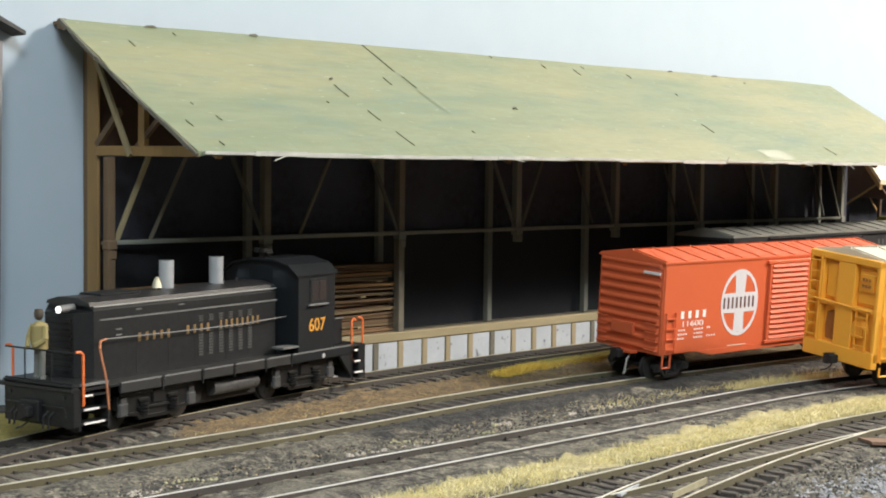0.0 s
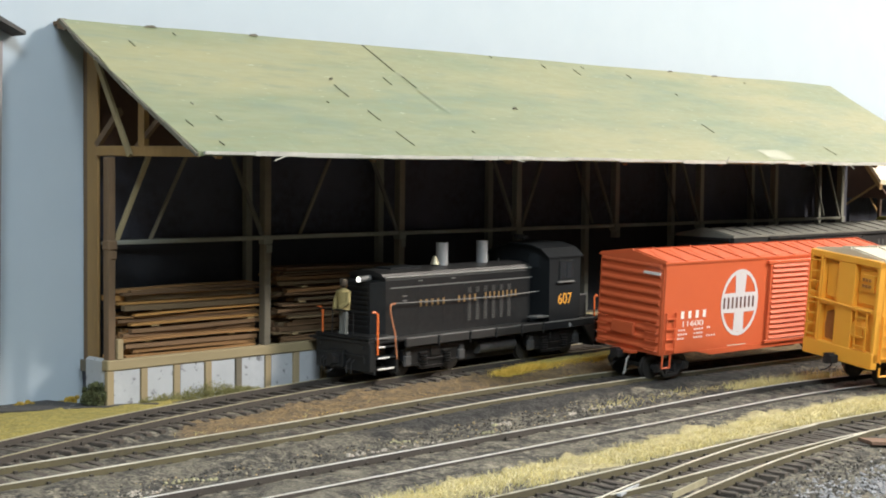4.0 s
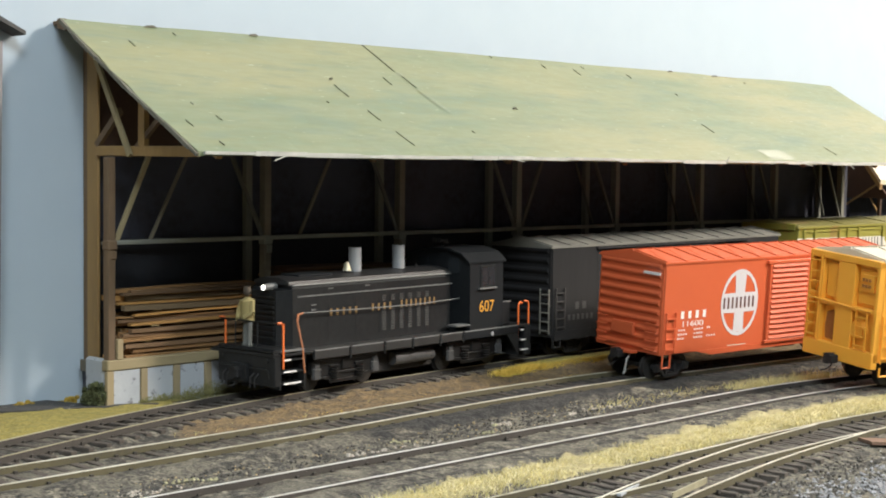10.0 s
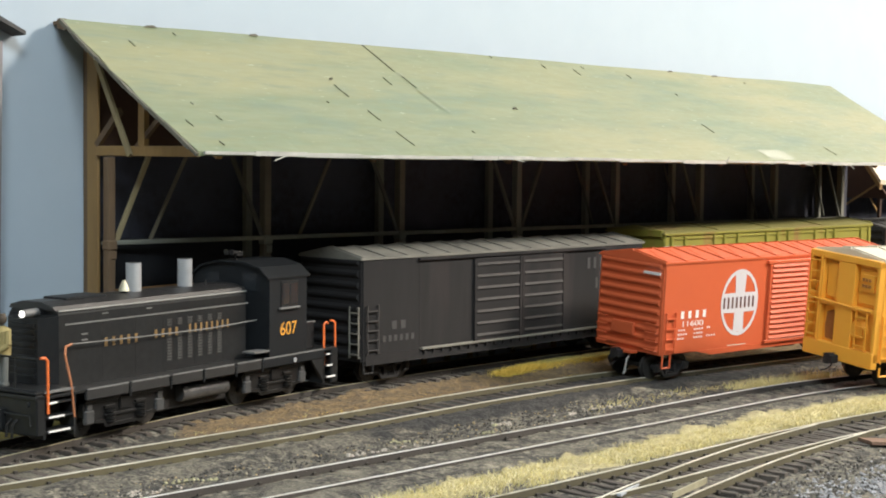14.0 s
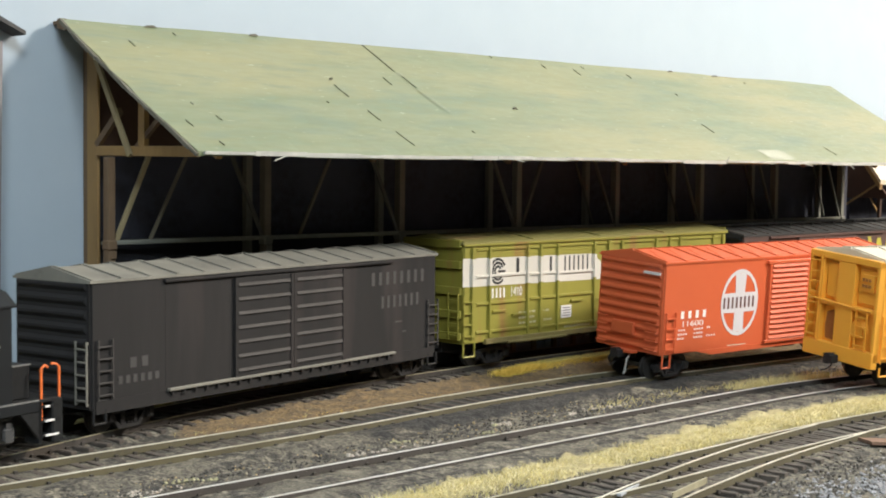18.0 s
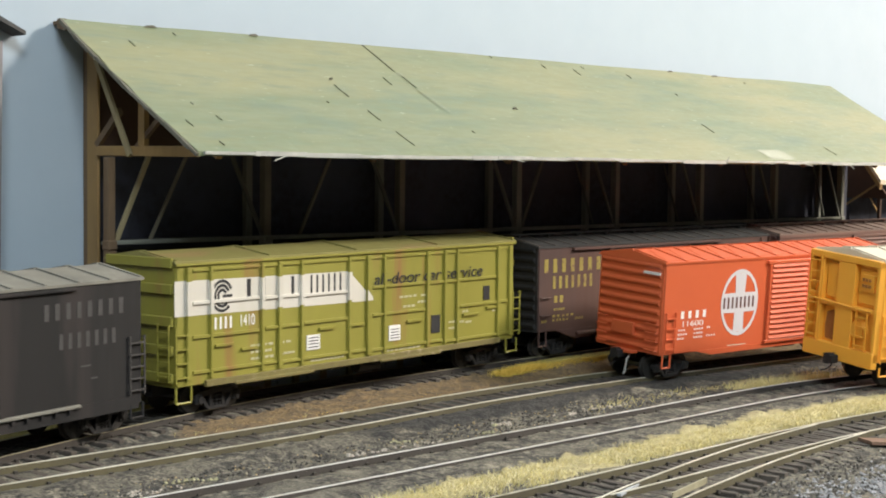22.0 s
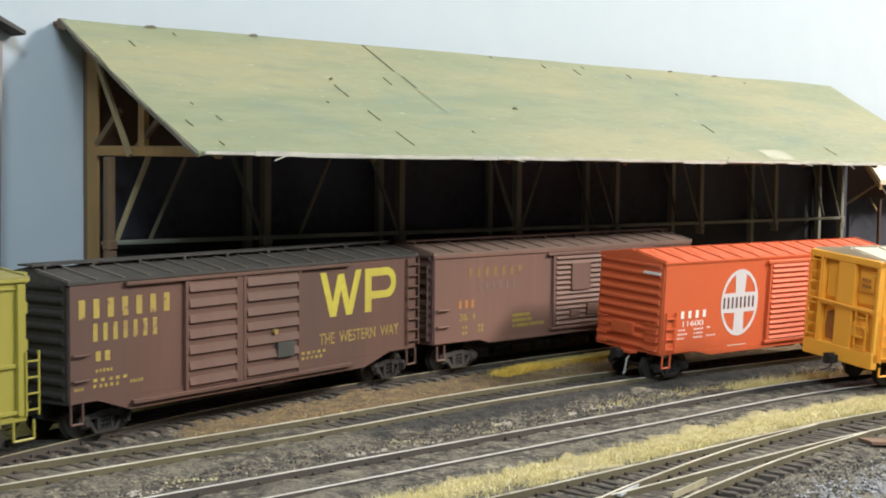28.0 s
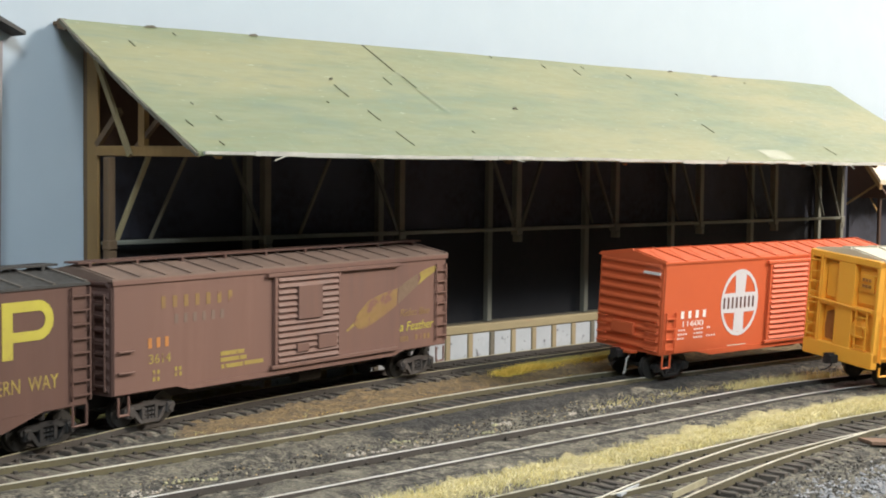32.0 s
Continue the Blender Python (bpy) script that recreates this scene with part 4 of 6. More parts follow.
blades("ochre_grass", "thin ochre stubble along the brown earth", strip(260, 0.29, 0.50, lambda x: (main_y(x) + second_y(x)) / 2, 4.5, 45), 0.8, M_OCHRE, 46, lean=1.2)
blades("dry_grass", "ochre grass at the foot of a parked car", strip(320, 0.50, 0.62, lambda x: third_y(x) + 0.024, 3.0, 39), 4.2, M_STRAW, 40)


def leaf_clump(cx, cy, cz, rx, ry, rz, n, seed, leaf=(0.45, 0.95)):
    rnd = random.Random(seed)
    g = Geo()
    for _ in range(n):
        while True:
            p = Vector((rnd.uniform(-1, 1), rnd.uniform(-1, 1), rnd.uniform(-0.6, 1)))
            if p.length < 1 + 0.25 * noise.noise(p * 2.5) and p.length > 0.35:
                break
        q = Vector((cx + p.x * rx, cy + p.y * ry, cz + p.z * rz))
        a, b = (Vector((rnd.gauss(0, 1), rnd.gauss(0, 1), rnd.gauss(0, 1))).normalized() * rnd.uniform(*leaf) for _ in range(2))
        n0 = len(g.v)
        g.v += [tuple(q - a), tuple(q + b * 0.6), tuple(q + a), tuple(q - b * 0.6)]
        g.f.append((n0, n0 + 1, n0 + 2, n0 + 3))
    return g


weeds = Geo()
rw = random.Random(41)
for k in range(230):
    x = rw.uniform(301, 353)
    tall = 1.0 + 3.2 * math.exp(-((x - 331) / 11) ** 2) + 1.2 * math.exp(-((x - 310) / 8) ** 2)
    c = leaf_clump(x, 446.4 + rw.uniform(-.9, .9), GROUND + 2.2, 1.8, 1.1, tall * rw.uniform(0.6, 1.6), 55, 400 + k, (0.14, 0.42))
    weeds.add(c.v, c.f)
solid("dock_weeds", weeds, M_WEED, "olive yellow weeds at the foot of the dock", "weeds", "stuff")
bush = thing("shrub", "small dark green foam shrub at the corner of the dock", "shrub")
part("crown", leaf_clump(287.9, 453.6, 1.4, 6.4, 4.8, 5.4, 3200, 51, (0.35, 0.8)), M_BUSH, bush)
part("stem", Geo().rod((287.6, 454.2, -3.6), (287.7, 454.0, 3), 0.7, 7, 0.4).rod((287.6, 454.2, -1), (285.0, 453.4, 4), 0.45, 6, 0.25).rod((287.6, 454.2, -1), (288.0, 456.4, 4), 0.45, 6, 0.25), M_GREYWOOD, bush)
strip_g = Geo()
outline = [(243, 473.6), (254.3, 462.0), (263, 457.5), (274, 452.5), (289, 446.2), (304.1, 440.8), (305.4, 442.4), (291, 450.4), (283, 462.0), (279, 473.6)]
strip_g.add([(x, y, z) for z in (-4.4, -0.95) for x, y in outline], [tuple(range(10))[::-1], tuple(range(10, 20))] + [(i, (i + 1) % 10, 10 + (i + 1) % 10, 10 + i) for i in range(10)])
solid("edging_strip", strip_g, M_EDGING, "dark grey strip of road edge beside the turf", "edging")
g = Geo()
rnd0 = random.Random(61)
for _ in range(190):
    x = rnd0.uniform(240, 289)
    y = 473 - abs(rnd0.gauss(0, 1.2)) - 1.2
    g.ball((x, y, GROUND + rnd0.uniform(.6, 3.0) * (0.6 + 0.5 * math.sin(x * 0.31))), rnd0.uniform(0.5, 1.5), 6, 4, 0.8)
solid("earth_edge", g, M_MOSS, "lumps of ochre ground cover along the backdrop", "earth", "stuff", smooth=True)


def pebbles(name, label, places, material, seed, r=(0.25, 0.7)):
    rnd = random.Random(seed)
    V, F = [], []
    base = [(1, 0, 0), (-1, 0, 0), (0, 1, 0), (0, -1, 0), (0, 0, 1), (0, 0, -1)]
    tri = [(0, 2, 4), (2, 1, 4), (1, 3, 4), (3, 0, 4), (2, 0, 5), (1, 2, 5), (3, 1, 5), (0, 3, 5)]
    for x, y in places:
        s, a = rnd.uniform(*r), rnd.uniform(0, 6.28)
        c, sn, o = math.cos(a), math.sin(a), len(V)
        for bx, by, bz in base:
            k = s * rnd.uniform(0.65, 1.25)
            V.append((x + (bx * c - by * sn) * k, y + (bx * sn + by * c) * k, GROUND + 0.25 + bz * k * 0.8))
        F += [(i + o, j + o, l + o) for i, j, l in tri]
    g = Geo()
    g.v, g.f = V, F
    return solid(name, g, material, label, "gravel", "stuff")


rs = random.Random(71)
near_ballast = []
while len(near_ballast) < 24000:
    x, y = rs.uniform(0.20, 0.62), rs.uniform(0.20, 0.445)
    if ground_zone(x, y)[4] < 0.5 or rs.random() < 0.3:
        near_ballast.append((x * 1000, y * 1000))
pebbles("ballast_gravel", "loose dark ballast stones between the tracks", near_ballast, M_STONE, 72, (0.2, 0.7))
pebbles("tan_gravel", "scattered pale tan stones between the tracks", [(rs.uniform(210, 600), rs.uniform(262, 400)) for _ in range(1700)], M_STICKER, 74, (0.2, 0.5))
pebbles("rust_gravel", "rust brown crumbs along the shed track", [(x, y + rs.gauss(0, 3.4)) for x, y in strip(3600, 0.285, 0.60, lambda x: (main_y(x) - 0.015 + second_y(x) + 0.014) / 2, 5.0, 171)], M_RUSTSTONE, 172, (0.18, 0.45))
pebbles("grey_gravel", "patch of pale grey gravel", [(rs.uniform(352, 500), rs.gauss(204, 8)) for _ in range(1300)], M_GRAVEL, 73, (0.3, 0.8))


def clustered(spots_xy, n, spread):
    return [(x + rs.gauss(0, spread * 1.6), y + rs.gauss(0, spread * 0.7)) for x, y in spots_xy for _ in range(n)]


pebbles("pale_gravel", "small heaps of pale pinkish stones in the ballast", clustered([(302, 334), (307.2, 334.6), (315.5, 333.4), (332, 331.4), (334.6, 325.2), (373.8, 340.5), (409.4, 339), (423.4, 340), (434.9, 338.6), (472, 342.8), (222.9, 333.4), (228.9, 331.7)], 13, 2.2), M_PALESTONE, 75, (0.3, 0.85))
pebbles("lichen_tufts", "scattered pale yellow lichen tufts in the ballast", clustered([(325.4, 341.2), (327.8, 339.1), (238.9, 338.3), (244.1, 337.6), (248.2, 334), (358.2, 332.5), (372, 341)], 7, 0.9), M_LICHEN, 76, (0.4, 0.9))
solid("scrap_board", Geo().prism([(-9, -0.5), (9, -0.5), (9, 0.5), (-9, 0.5)], -4.0, 4.0), M_SCRAP, "small reddish brown scrap board lying on the gravel", "board").matrix_world = pose(0.4385, 0.2310, -0.0021, 4, 0, 62)

# ---- rolling stock: local x along the car, the lettered side at -y, z above the railhead ----
_shared = {}


def shared(key, make):
    if key not in _shared:
        _shared[key] = make()
    return _shared[key]


WHEELS = {}   # thing -> wheelsets to turn


def wheelset_mesh():
    g = Geo().rod((0, -10.2, 0), (0, 10.2, 0), 0.9, 8)
    for s in (-1, 1):
        g.rod((0, s * 7.4, 0), (0, s * 9.1, 0), 4.75, 24)
        g.rod((0, s * 7.0, 0), (0, s * 7.6, 0), 5.25, 24)
        for k in range(5):
            a = k * 1.2566
            g.rod((2.6 * math.cos(a), s * 9.0, 2.6 * math.sin(a)), (2.6 * math.cos(a), s * 9.35, 2.6 * math.sin(a)), 0.55, 6)
    return g.mesh("wheelset", M_STEEL, True)


def sideframe_mesh(mat_):
    """A cast sideframe: arched top bar, truss below, spring nest and two journal boxes."""
    g = Geo()
    top = [(-12.4, 6.2), (-9.7, 7.2), (-5.2, 7.4), (-3.4, 8.0), (3.4, 8.0), (5.2, 7.4), (9.7, 7.2), (12.4, 6.2), (12.4, 4.6), (9.7, 5.6), (5.0, 5.6), (3.2, 6.4), (-3.2, 6.4), (-5.0, 5.6), (-9.7, 5.6), (-12.4, 4.6)]
    g.prism(top, -0.9, 0.9, axis="y")
    low = [(-9.2, 5.6), (-7.0, 5.4), (-4.2, 2.0), (4.2, 2.0), (7.0, 5.4), (9.2, 5.6), (7.8, 4.0), (4.8, 0.9), (-4.8, 0.9), (-7.8, 4.0)]
    g.prism(low, -0.8, 0.8, axis="y")
    for x in (-3.2, 3.2):
        g.box(x - 0.8, x + 0.8, -0.9, 0.9, 2, 6.6, 0.15)
    for x in (-1.7, 0, 1.7):
        for k in range(3):
            g.rod((x, 0, 2.0 + k * 1.4), (x, 0, 2.9 + k * 1.4), 0.75, 7)
    for x in (-9.65, 9.65):
        g.box(x - 1.8, x + 1.8, -1.5, 0.9, 3.0, 6.6, 0.4)
        g.rod((x, -1.5, 4.8), (x, -1.9, 4.8), 1.1, 8)
    g.v = [(x * 0.86, yy, z) for x, yy, z in g.v]
    return g.mesh("sideframe", mat_, False)


def truck(car, x, material=None, base=8.3, lift=0.0):
    material = material or M_DARK
    b = shared("bolster" + material.name, lambda: Geo().box(-2.2, 2.2, -10, 10, 4.0, 7.2, 0.3).box(-4, 4, -3, 3, 6.4, 9.0, 0.3).mesh("truck", material))
    tr = part("truck", b, material, car, at=(x, 0, lift))
    sf = shared("sf" + material.name, lambda: sideframe_mesh(material))
    for s in (-1, 1):
        f = part("sideframe", sf, material, tr, at=(0, s * 11.8, 0))
        if s > 0:
            f.rotation_euler = (0, 0, math.pi)
    for dx in (-base, base):
        w = part("wheelset", shared("wheelset", wheelset_mesh), M_STEEL, tr, at=(dx, 0, 4.75))
        WHEELS.setdefault(car.name, []).append((w, dx))
    return tr


def knuckle(car, x, sign, z=10.0):
    def make():
        g = Geo().box(-9, -2, -1.2, 1.2, -1.0, 1.0, 0.2)
        g.prism([(-2.5, -1.8), (-2.5, 1.9), (0.2, 2.3), (1.2, 1.0), (0.6, 0.2), (0.9, -1.2), (-0.6, -2.2)], -1.5, 1.5, axis="x")
        g.box(-2.6, 0.6, -2.0, -0.9, -1.6, 1.6, 0.3).box(-2.4, 1.6, 0.6, 2.1, -1.6, 1.6, 0.4)
        g.pipe([(-1.4, 0.2, -1.2), (-1.0, -0.6, -3.2), (0.6, -1.6, -4.6), (2.2, -2.4, -4.9)], 0.28, 6)
        return g.mesh("coupler", M_DARK)
    c = part("coupler", shared("coupler", make), M_DARK, car, at=(x, 0, z))
    if sign < 0:
        c.rotation_euler = (0, 0, math.pi)
    return c


def ladder(car, x0, x1, y, z0, z1, n, material, label="", end=False):
    """Stiles and rungs standing off a side (or, with end, off an end at x = y)."""
    g = Geo()
    q = (lambda a, z, d: (y + d, a, z)) if end else (lambda a, z, d: (a, y + d, z))
    out = -1 if y < 0 else 1
    for a in (x0, x1):
        g.beam(q(a, z0, out * 0.7), q(a, z1, out * 0.7), 0.5, 0.5)
    for k in range(n):
        z = z0 + (z1 - z0) * (k + 0.4) / n
        g.beam(q(x0, z, out * 0.85), q(x1, z, out * 0.85), 0.55, 0.5)
    for a in (x0, x1):
        for z in (z0 + .5, z1 - .5):
            g.beam(q(a, z, 0), q(a, z, out * 0.7), 0.45, 0.45)
    return part("ladder", g, material, car, label)


def stirrup(car, x, y, z0, z1, material, w=5.0):
    g = Geo().pipe([(x - w / 2, y, z1), (x - w / 2, y, z0), (x + w / 2, y, z0), (x + w / 2, y, z1)], 0.42, 6)
    return part("stirrup_step", g, material, car)


def corrugated_end(car, x, sign, w, z0, z1, n, material, label=""):
    """An end wall with n horizontal pressed ribs."""
    g = Geo().box(min(x, x - sign * 0.8), max(x, x - sign * 0.8), -w, w, z0, z1)
    wall = part("end_wall", g, material, car, label)
    for k in range(n):
        zc = z0 + (z1 - z0) * (k + 0.6) / n
        h = (z1 - z0) / n * 0.36
        prof = [(-w + 1.0, zc - h), (-w + 1.0, zc + h), (w - 1.0, zc + h), (w - 1.0, zc - h)]
        v = [(x, a, b) for a, b in prof] + [(x + sign * 0.95, a * 0.965, zc + (b - zc) * 0.25 + 0.15) for a, b in prof]
        part("end_rib", Geo().add(v, [(0, 1, 2, 3), (4, 7, 6, 5), (0, 4, 5, 1), (1, 5, 6, 2), (2, 6, 7, 3), (3, 7, 4, 0)]), material, wall)
    return wall


def ribbed_roof(car, L, w, z, rise, n, material, rib=None, label="", diag=False, over=0.4):
    """A shallow gabled roof of n panels with raised seams."""
    a = L / 2 + 0.3
    prof = [(-w - over, z - 0.7), (-w - over, z + 0.1), (-0.5, z + rise), (0.5, z + rise), (w + over, z + 0.1), (w + over, z - 0.7)]
    roof = part("roof", Geo().prism(prof, -a, a), material, car, label)
    for i in range(n + 1):
        x = -a + 1.2 + (2 * a - 2.4) * i / n
        g = Geo()
        for s in (-1, 1):
            g.beam((x, s * (w + 0.2), z + 0.25), (x, s * 0.4, z + rise + 0.22), 0.9, 0.7)
            if diag and i < n:
                x2 = x + (2 * a - 2.4) / n
                v = [(x + 1.2, s * (w - 1.5), z + 0.55), (x2 - 1.2, s * (w - 1.5), z + 0.55), (x2 - 1.2, s * 2.0, z + rise * 0.9 + 0.25), (x + 1.2 + (x2 - x) * 0.45, s * 2.0, z + rise * 0.9 + 0.25)]
                u = [(p[0], p[1], p[2] - 0.6) for p in v]
                g.add(v + u, [(0, 1, 2, 3), (0, 4, 5, 1), (1, 5, 6, 2), (2, 6, 7, 3), (3, 7, 4, 0)])
        part("roof_seam", g, rib or material, roof)
    return roof


def running_board(car, L, z, material):
    g = Geo()
    for y in (-2.4, 0, 2.4):
        g.box(-L / 2 - 1.2, L / 2 + 1.2, y - 1.0, y + 1.0, z, z + 0.6)
    b = part("running_board", g, material, car, "narrow boarded roof walk")
    for i in range(9):
        x = -L / 2 + 4 + (L - 8) * i / 8
        part("walk_bracket", Geo().box(x - .5, x + .5, -3.4, 3.4, z - 1.3, z), material, b)


def slat_door(car, x0, x1, y, z0, z1, n, material, fat=0.75, label="", rib_mat=None, tall=0.34):
    g = Geo().box(x0, x1, y - 0.7, y, z0, z1, 0.2)
    d = part("door", g, material, car, label)
    h = (z1 - z0) / n
    for k in range(n):
        zc = z0 + h * (k + 0.5)
        v = []
        for x in (x0 + 0.9, x1 - 0.9):
            v += [(x, y - 0.65, zc - h * tall), (x, y - 0.65 - fat, zc - h * tall * 0.65), (x, y - 0.65 - fat * 0.4, zc + h * tall * 0.88), (x, y - 0.65, zc + h * tall)]
        part("door_rib", Geo().add(v, [(0, 1, 2, 3), (7, 6, 5, 4), (0, 4, 5, 1), (1, 5, 6, 2), (2, 6, 7, 3)]), rib_mat or material, d)
    for x in (x0, x1):
        part("door_post", Geo().box(x - 0.7, x + 0.7, y - 1.1, y - 0.1, z0, z1), material, d)
    return d


def basic_car(name, label, L, W, z0, z1, body, group, truck_x=72, sill=None):
    """Body shell, sill, underframe, trucks and couplers common to the house cars."""
    car = thing(name, label, "freight car", group)
    w = W / 2
    sh = Geo().box(-L / 2 + 0.7, L / 2 - 0.7, -w, w, z0, z1, 0.35)
    part("body", sh, body, car)
    if sill:
        (xa, xb, zs, sl) = sill
        for s in (-1, 1):
            g = Geo().prism([(xa - sl, z0 + 0.3), (xa, zs), (xb, zs), (xb + sl, z0 + 0.3)], s * w - (0.9 if s > 0 else 0.25), s * w + (0.25 if s > 0 else 0.9), axis="y")
            part("side_sill", g, body, car)
    u = Geo().box(-L / 2 + 3, L / 2 - 3, -2.4, 2.4, 7.5, z0, 0.2)
    for x in (-30, -10, 12, 32):
        u.box(x - .8, x + .8, -w + 2, w - 2, z0 - 2.0, z0 + 0.2)
    u.box(-16, -6, 4, 11, 6.5, z0, 0.4).rod((10, -8, 8.6), (22, -8, 8.6), 2.4, 12)
    part("underframe", u, M_DARK, car)
    for x in (-truck_x, truck_x):
        truck(car, x + (3.5 if group == TRAIN else 0), M_TRUCK if body is M_BROWN2 else M_DARK, lift=1.6 if group == TRAIN else 0.0)
    knuckle(car, -L / 2 - 5.6, -1)
    knuckle(car, L / 2 + 5.6, 1)
    return car


TRAIN = "cars of the moving train"


def grey_boxcar():
    L, W, z0, z1 = 173.4, 35, 10.6, 49.6
    c = basic_car("double_door_boxcar", "weathered dark grey double-door boxcar with faded lettering", L, W, z0, z1, M_SP, TRAIN)
    y = -W / 2
    ribbed_roof(c, L, W / 2, z1, 3.4, 14, M_SPROOF, label="dusty grey ribbed roof")
    for s in (-1, 1):
        corrugated_end(c, s * (L / 2 - .2), s, W / 2 - 0.6, z0, z1, 9, M_SP)
    slat_door(c, -22.4, 5.0, y, 13.6, 47.0, 7, M_SP, 0.6, rib_mat=M_SPRIB, tall=0.13)
    slat_door(c, 6.6, 32.4, y, 13.6, 47.0, 7, M_SP, 0.6, rib_mat=M_SPRIB, tall=0.13)
    part("plug_door", Geo().box(-54.5, -23.6, y - 0.06, y + .1, 14.2, 48.0), M_SP, c, "smooth grey plug door")
    part("door_track", Geo().box(-55.4, 60, y - 1.2, y, 47.5, 48.6, 0.2), M_SP, c, "upper door track")
    part("door_track", Geo().box(-54, 61, y - 1.5, y, 12.8, 13.8, 0.2), M_SPROOF, c, "dust-topped lower door track")
    part("side_sill", Geo().box(-L / 2 + 2, L / 2 - 2, y - 0.3, y + 0.6, 9.2, 13.2), M_SP, c)
    for k in range(22):
        x = -52 + k * 5.2
        part("sill_bracket", Geo().box(x - .5, x + .5, y - 1.1, y, 11.4, 12.8), M_SP, c)
    for xa, xb in ((-84, -78), (80.8, 86.6)):
        ladder(c, xa, xb, y, 13.4, 31.8, 5, M_SPRIB, "dusty grey ladder")
    ladder(c, -17.2, -12.2, -L / 2 - 0.6, 12, 31.5, 5, M_SPROOF, "dusty grey ladder", end=True)
    for x in (-83, 84):
        stirrup(c, x, y, 6.2, 10.8, M_SP)
    marks("faded_lettering", 48.5, 81, y, 39.4, 44.2, 8, M_FADED, c, "faded pale road name", fill=.42, seed=2)
    marks("faded_lettering", 54, 77.5, y, 30.6, 35.2, 7, M_FADED, c, "faded pale road name", fill=.42, seed=3)
    marks("faded_lettering", -70, -60, y, 22.0, 25.2, 2, M_FADED, c, "faded reporting mark", seed=4)
    marks("faded_lettering", -75, -56, y, 17.4, 19.8, 6, M_FADED, c, "faded number", seed=5)
    marks("small_stencil", 62, 70, y, 24.6, 25.1, 1, M_FADED, c)
    marks("small_stencil", 66, 71, y, 20.6, 21.1, 1, M_FADED, c)
    spread_details(c, 1.015, 0.0036)
    return c


def green_car():
    L, W, z0, z1 = 183.6, 35, 12.2, 53.2
    c = basic_car("all_door_boxcar", "olive green all-door boxcar with a white band and white stencils", L, W, z0, z1, M_GREEN, TRAIN, truck_x=73)
    y = -W / 2
    ribbed_roof(c, L, W / 2, z1, 2.6, 4, M_GREENROOF, label="dusty olive green roof")
    part("eave_rail", Geo().box(-L / 2, L / 2, y - 0.8, y, z1 - 1.4, z1 - 0.6), M_GREEN, c)
    part("eave_rail", Geo().box(-L / 2 + 8, L / 2 - 2, y - 0.6, y, z1 - 3.4, z1 - 2.8), M_GREEN, c)
    # white band with a slanted end
    band = Geo().prism([(-92, 35.4), (-92, 46.9), (-3.9, 45.8), (9.8, 34.2)], y - 0.08, y + 0.1, axis="y")
    part("white_band", band, M_DIRTYWHITE, c, "dirty white painted band")
    for x, wd in ((-86, 1.4), (-75, .9), (-49.5, .9), (-40.6, 1.2), (-29.2, .9), (-4, .9), (6.6, 1.7), (15.2, .9), (39.6, 1.2), (49.4, .9), (56.7, .9), (81, .9), (88.3, 1.2)):
        wd *= 0.78
        p = part("side_post", Geo().box(x - wd, x + wd, y - 1.1, y, 14.2, 51.2, 0.15), M_GREEN, c)
        if x == 6.6:
            part("post_band", Geo().prism([(x - wd, 34.5), (x - wd, 38.6), (x + wd, 35.6), (x + wd, 34.4)], y - 1.16, y - 1.0, axis="y"), M_DIRTYWHITE, p)
        if x < 0:
            part("post_band", Geo().box(x - wd - .05, x + wd + .05, y - 1.18, y, 35.4, 46.6 - 0.012 * (x + 92)), M_DIRTYWHITE, p)
    ladderlike = ((-84, -51, 39.4, 0), (-48, -30.5, 39.0, 0), (-28, -5, 38.6, 0), (8.5, 38, 39.2, 1), (41, 80, 38.8, 1), (-84, -51, 28.2, 1), (-48, -30.5, 28.6, 1), (-28, -5, 28.8, 1), (8.5, 38, 28.8, 1), (58, 87, 28.4, 1),
                  (-84, -42, 16.6, 1), (-40, 5, 16.2, 1), (8, 48, 15.8, 1), (50, 88, 15.2, 1))
    for x0, x1, z, g in ladderlike:
        part("side_rail", Geo().box(x0, x1, y - 0.75, y, z - .55, z + .55, 0.1), M_GREEN if g else M_DIRTYWHITE, c)
    for x0, x1, z in ((-73, -64, 24.6), (-60, -52, 22.4), (-20, -12, 26.0), (-5, 4, 26.0), (28, 36, 24.8), (60, 70, 24.6), (74, 80, 26.4)):
        part("lock_bar", Geo().box(x0, x1, y - .9, y, z - .4, z + .4), M_GREEN, c)
    part("side_sill", Geo().box(-78, 82, y - 1.2, y + .6, 11.4, 13.6, 0.2), M_GREENSILL, c, "grimy sill")
    for x0, x1 in ((-64, -24), (12, 46)):
        part("sill_step", Geo().box(x0, x1, y - 1.8, y - .9, 10.9, 12.0, 0.2), M_GREENSILL, c)
    # ends: open frame with deep bays
    for s in (-1, 1):
        X = s * (L / 2 - .4)
        part("end_wall", Geo().box(min(X, X - s), max(X, X - s), -W / 2 + .6, W / 2 - .6, z0, z1), M_GREEN, c)
        for zz in (13.5, 22.5, 32.0, 42.5, 51.0):
            part("end_rib", Geo().box(min(X, X + s * 1.3), max(X, X + s * 1.3), -W / 2 + 1, W / 2 - 1, zz, zz + 3.4, 0.3), M_GREEN, c)
    for xa, xb in ((-92, -87), (90.6, 95.2)):
        ladder(c, xa, xb, y + (0.4 if xa > 0 else 0), 13.6, 32, 4, M_GREEN)
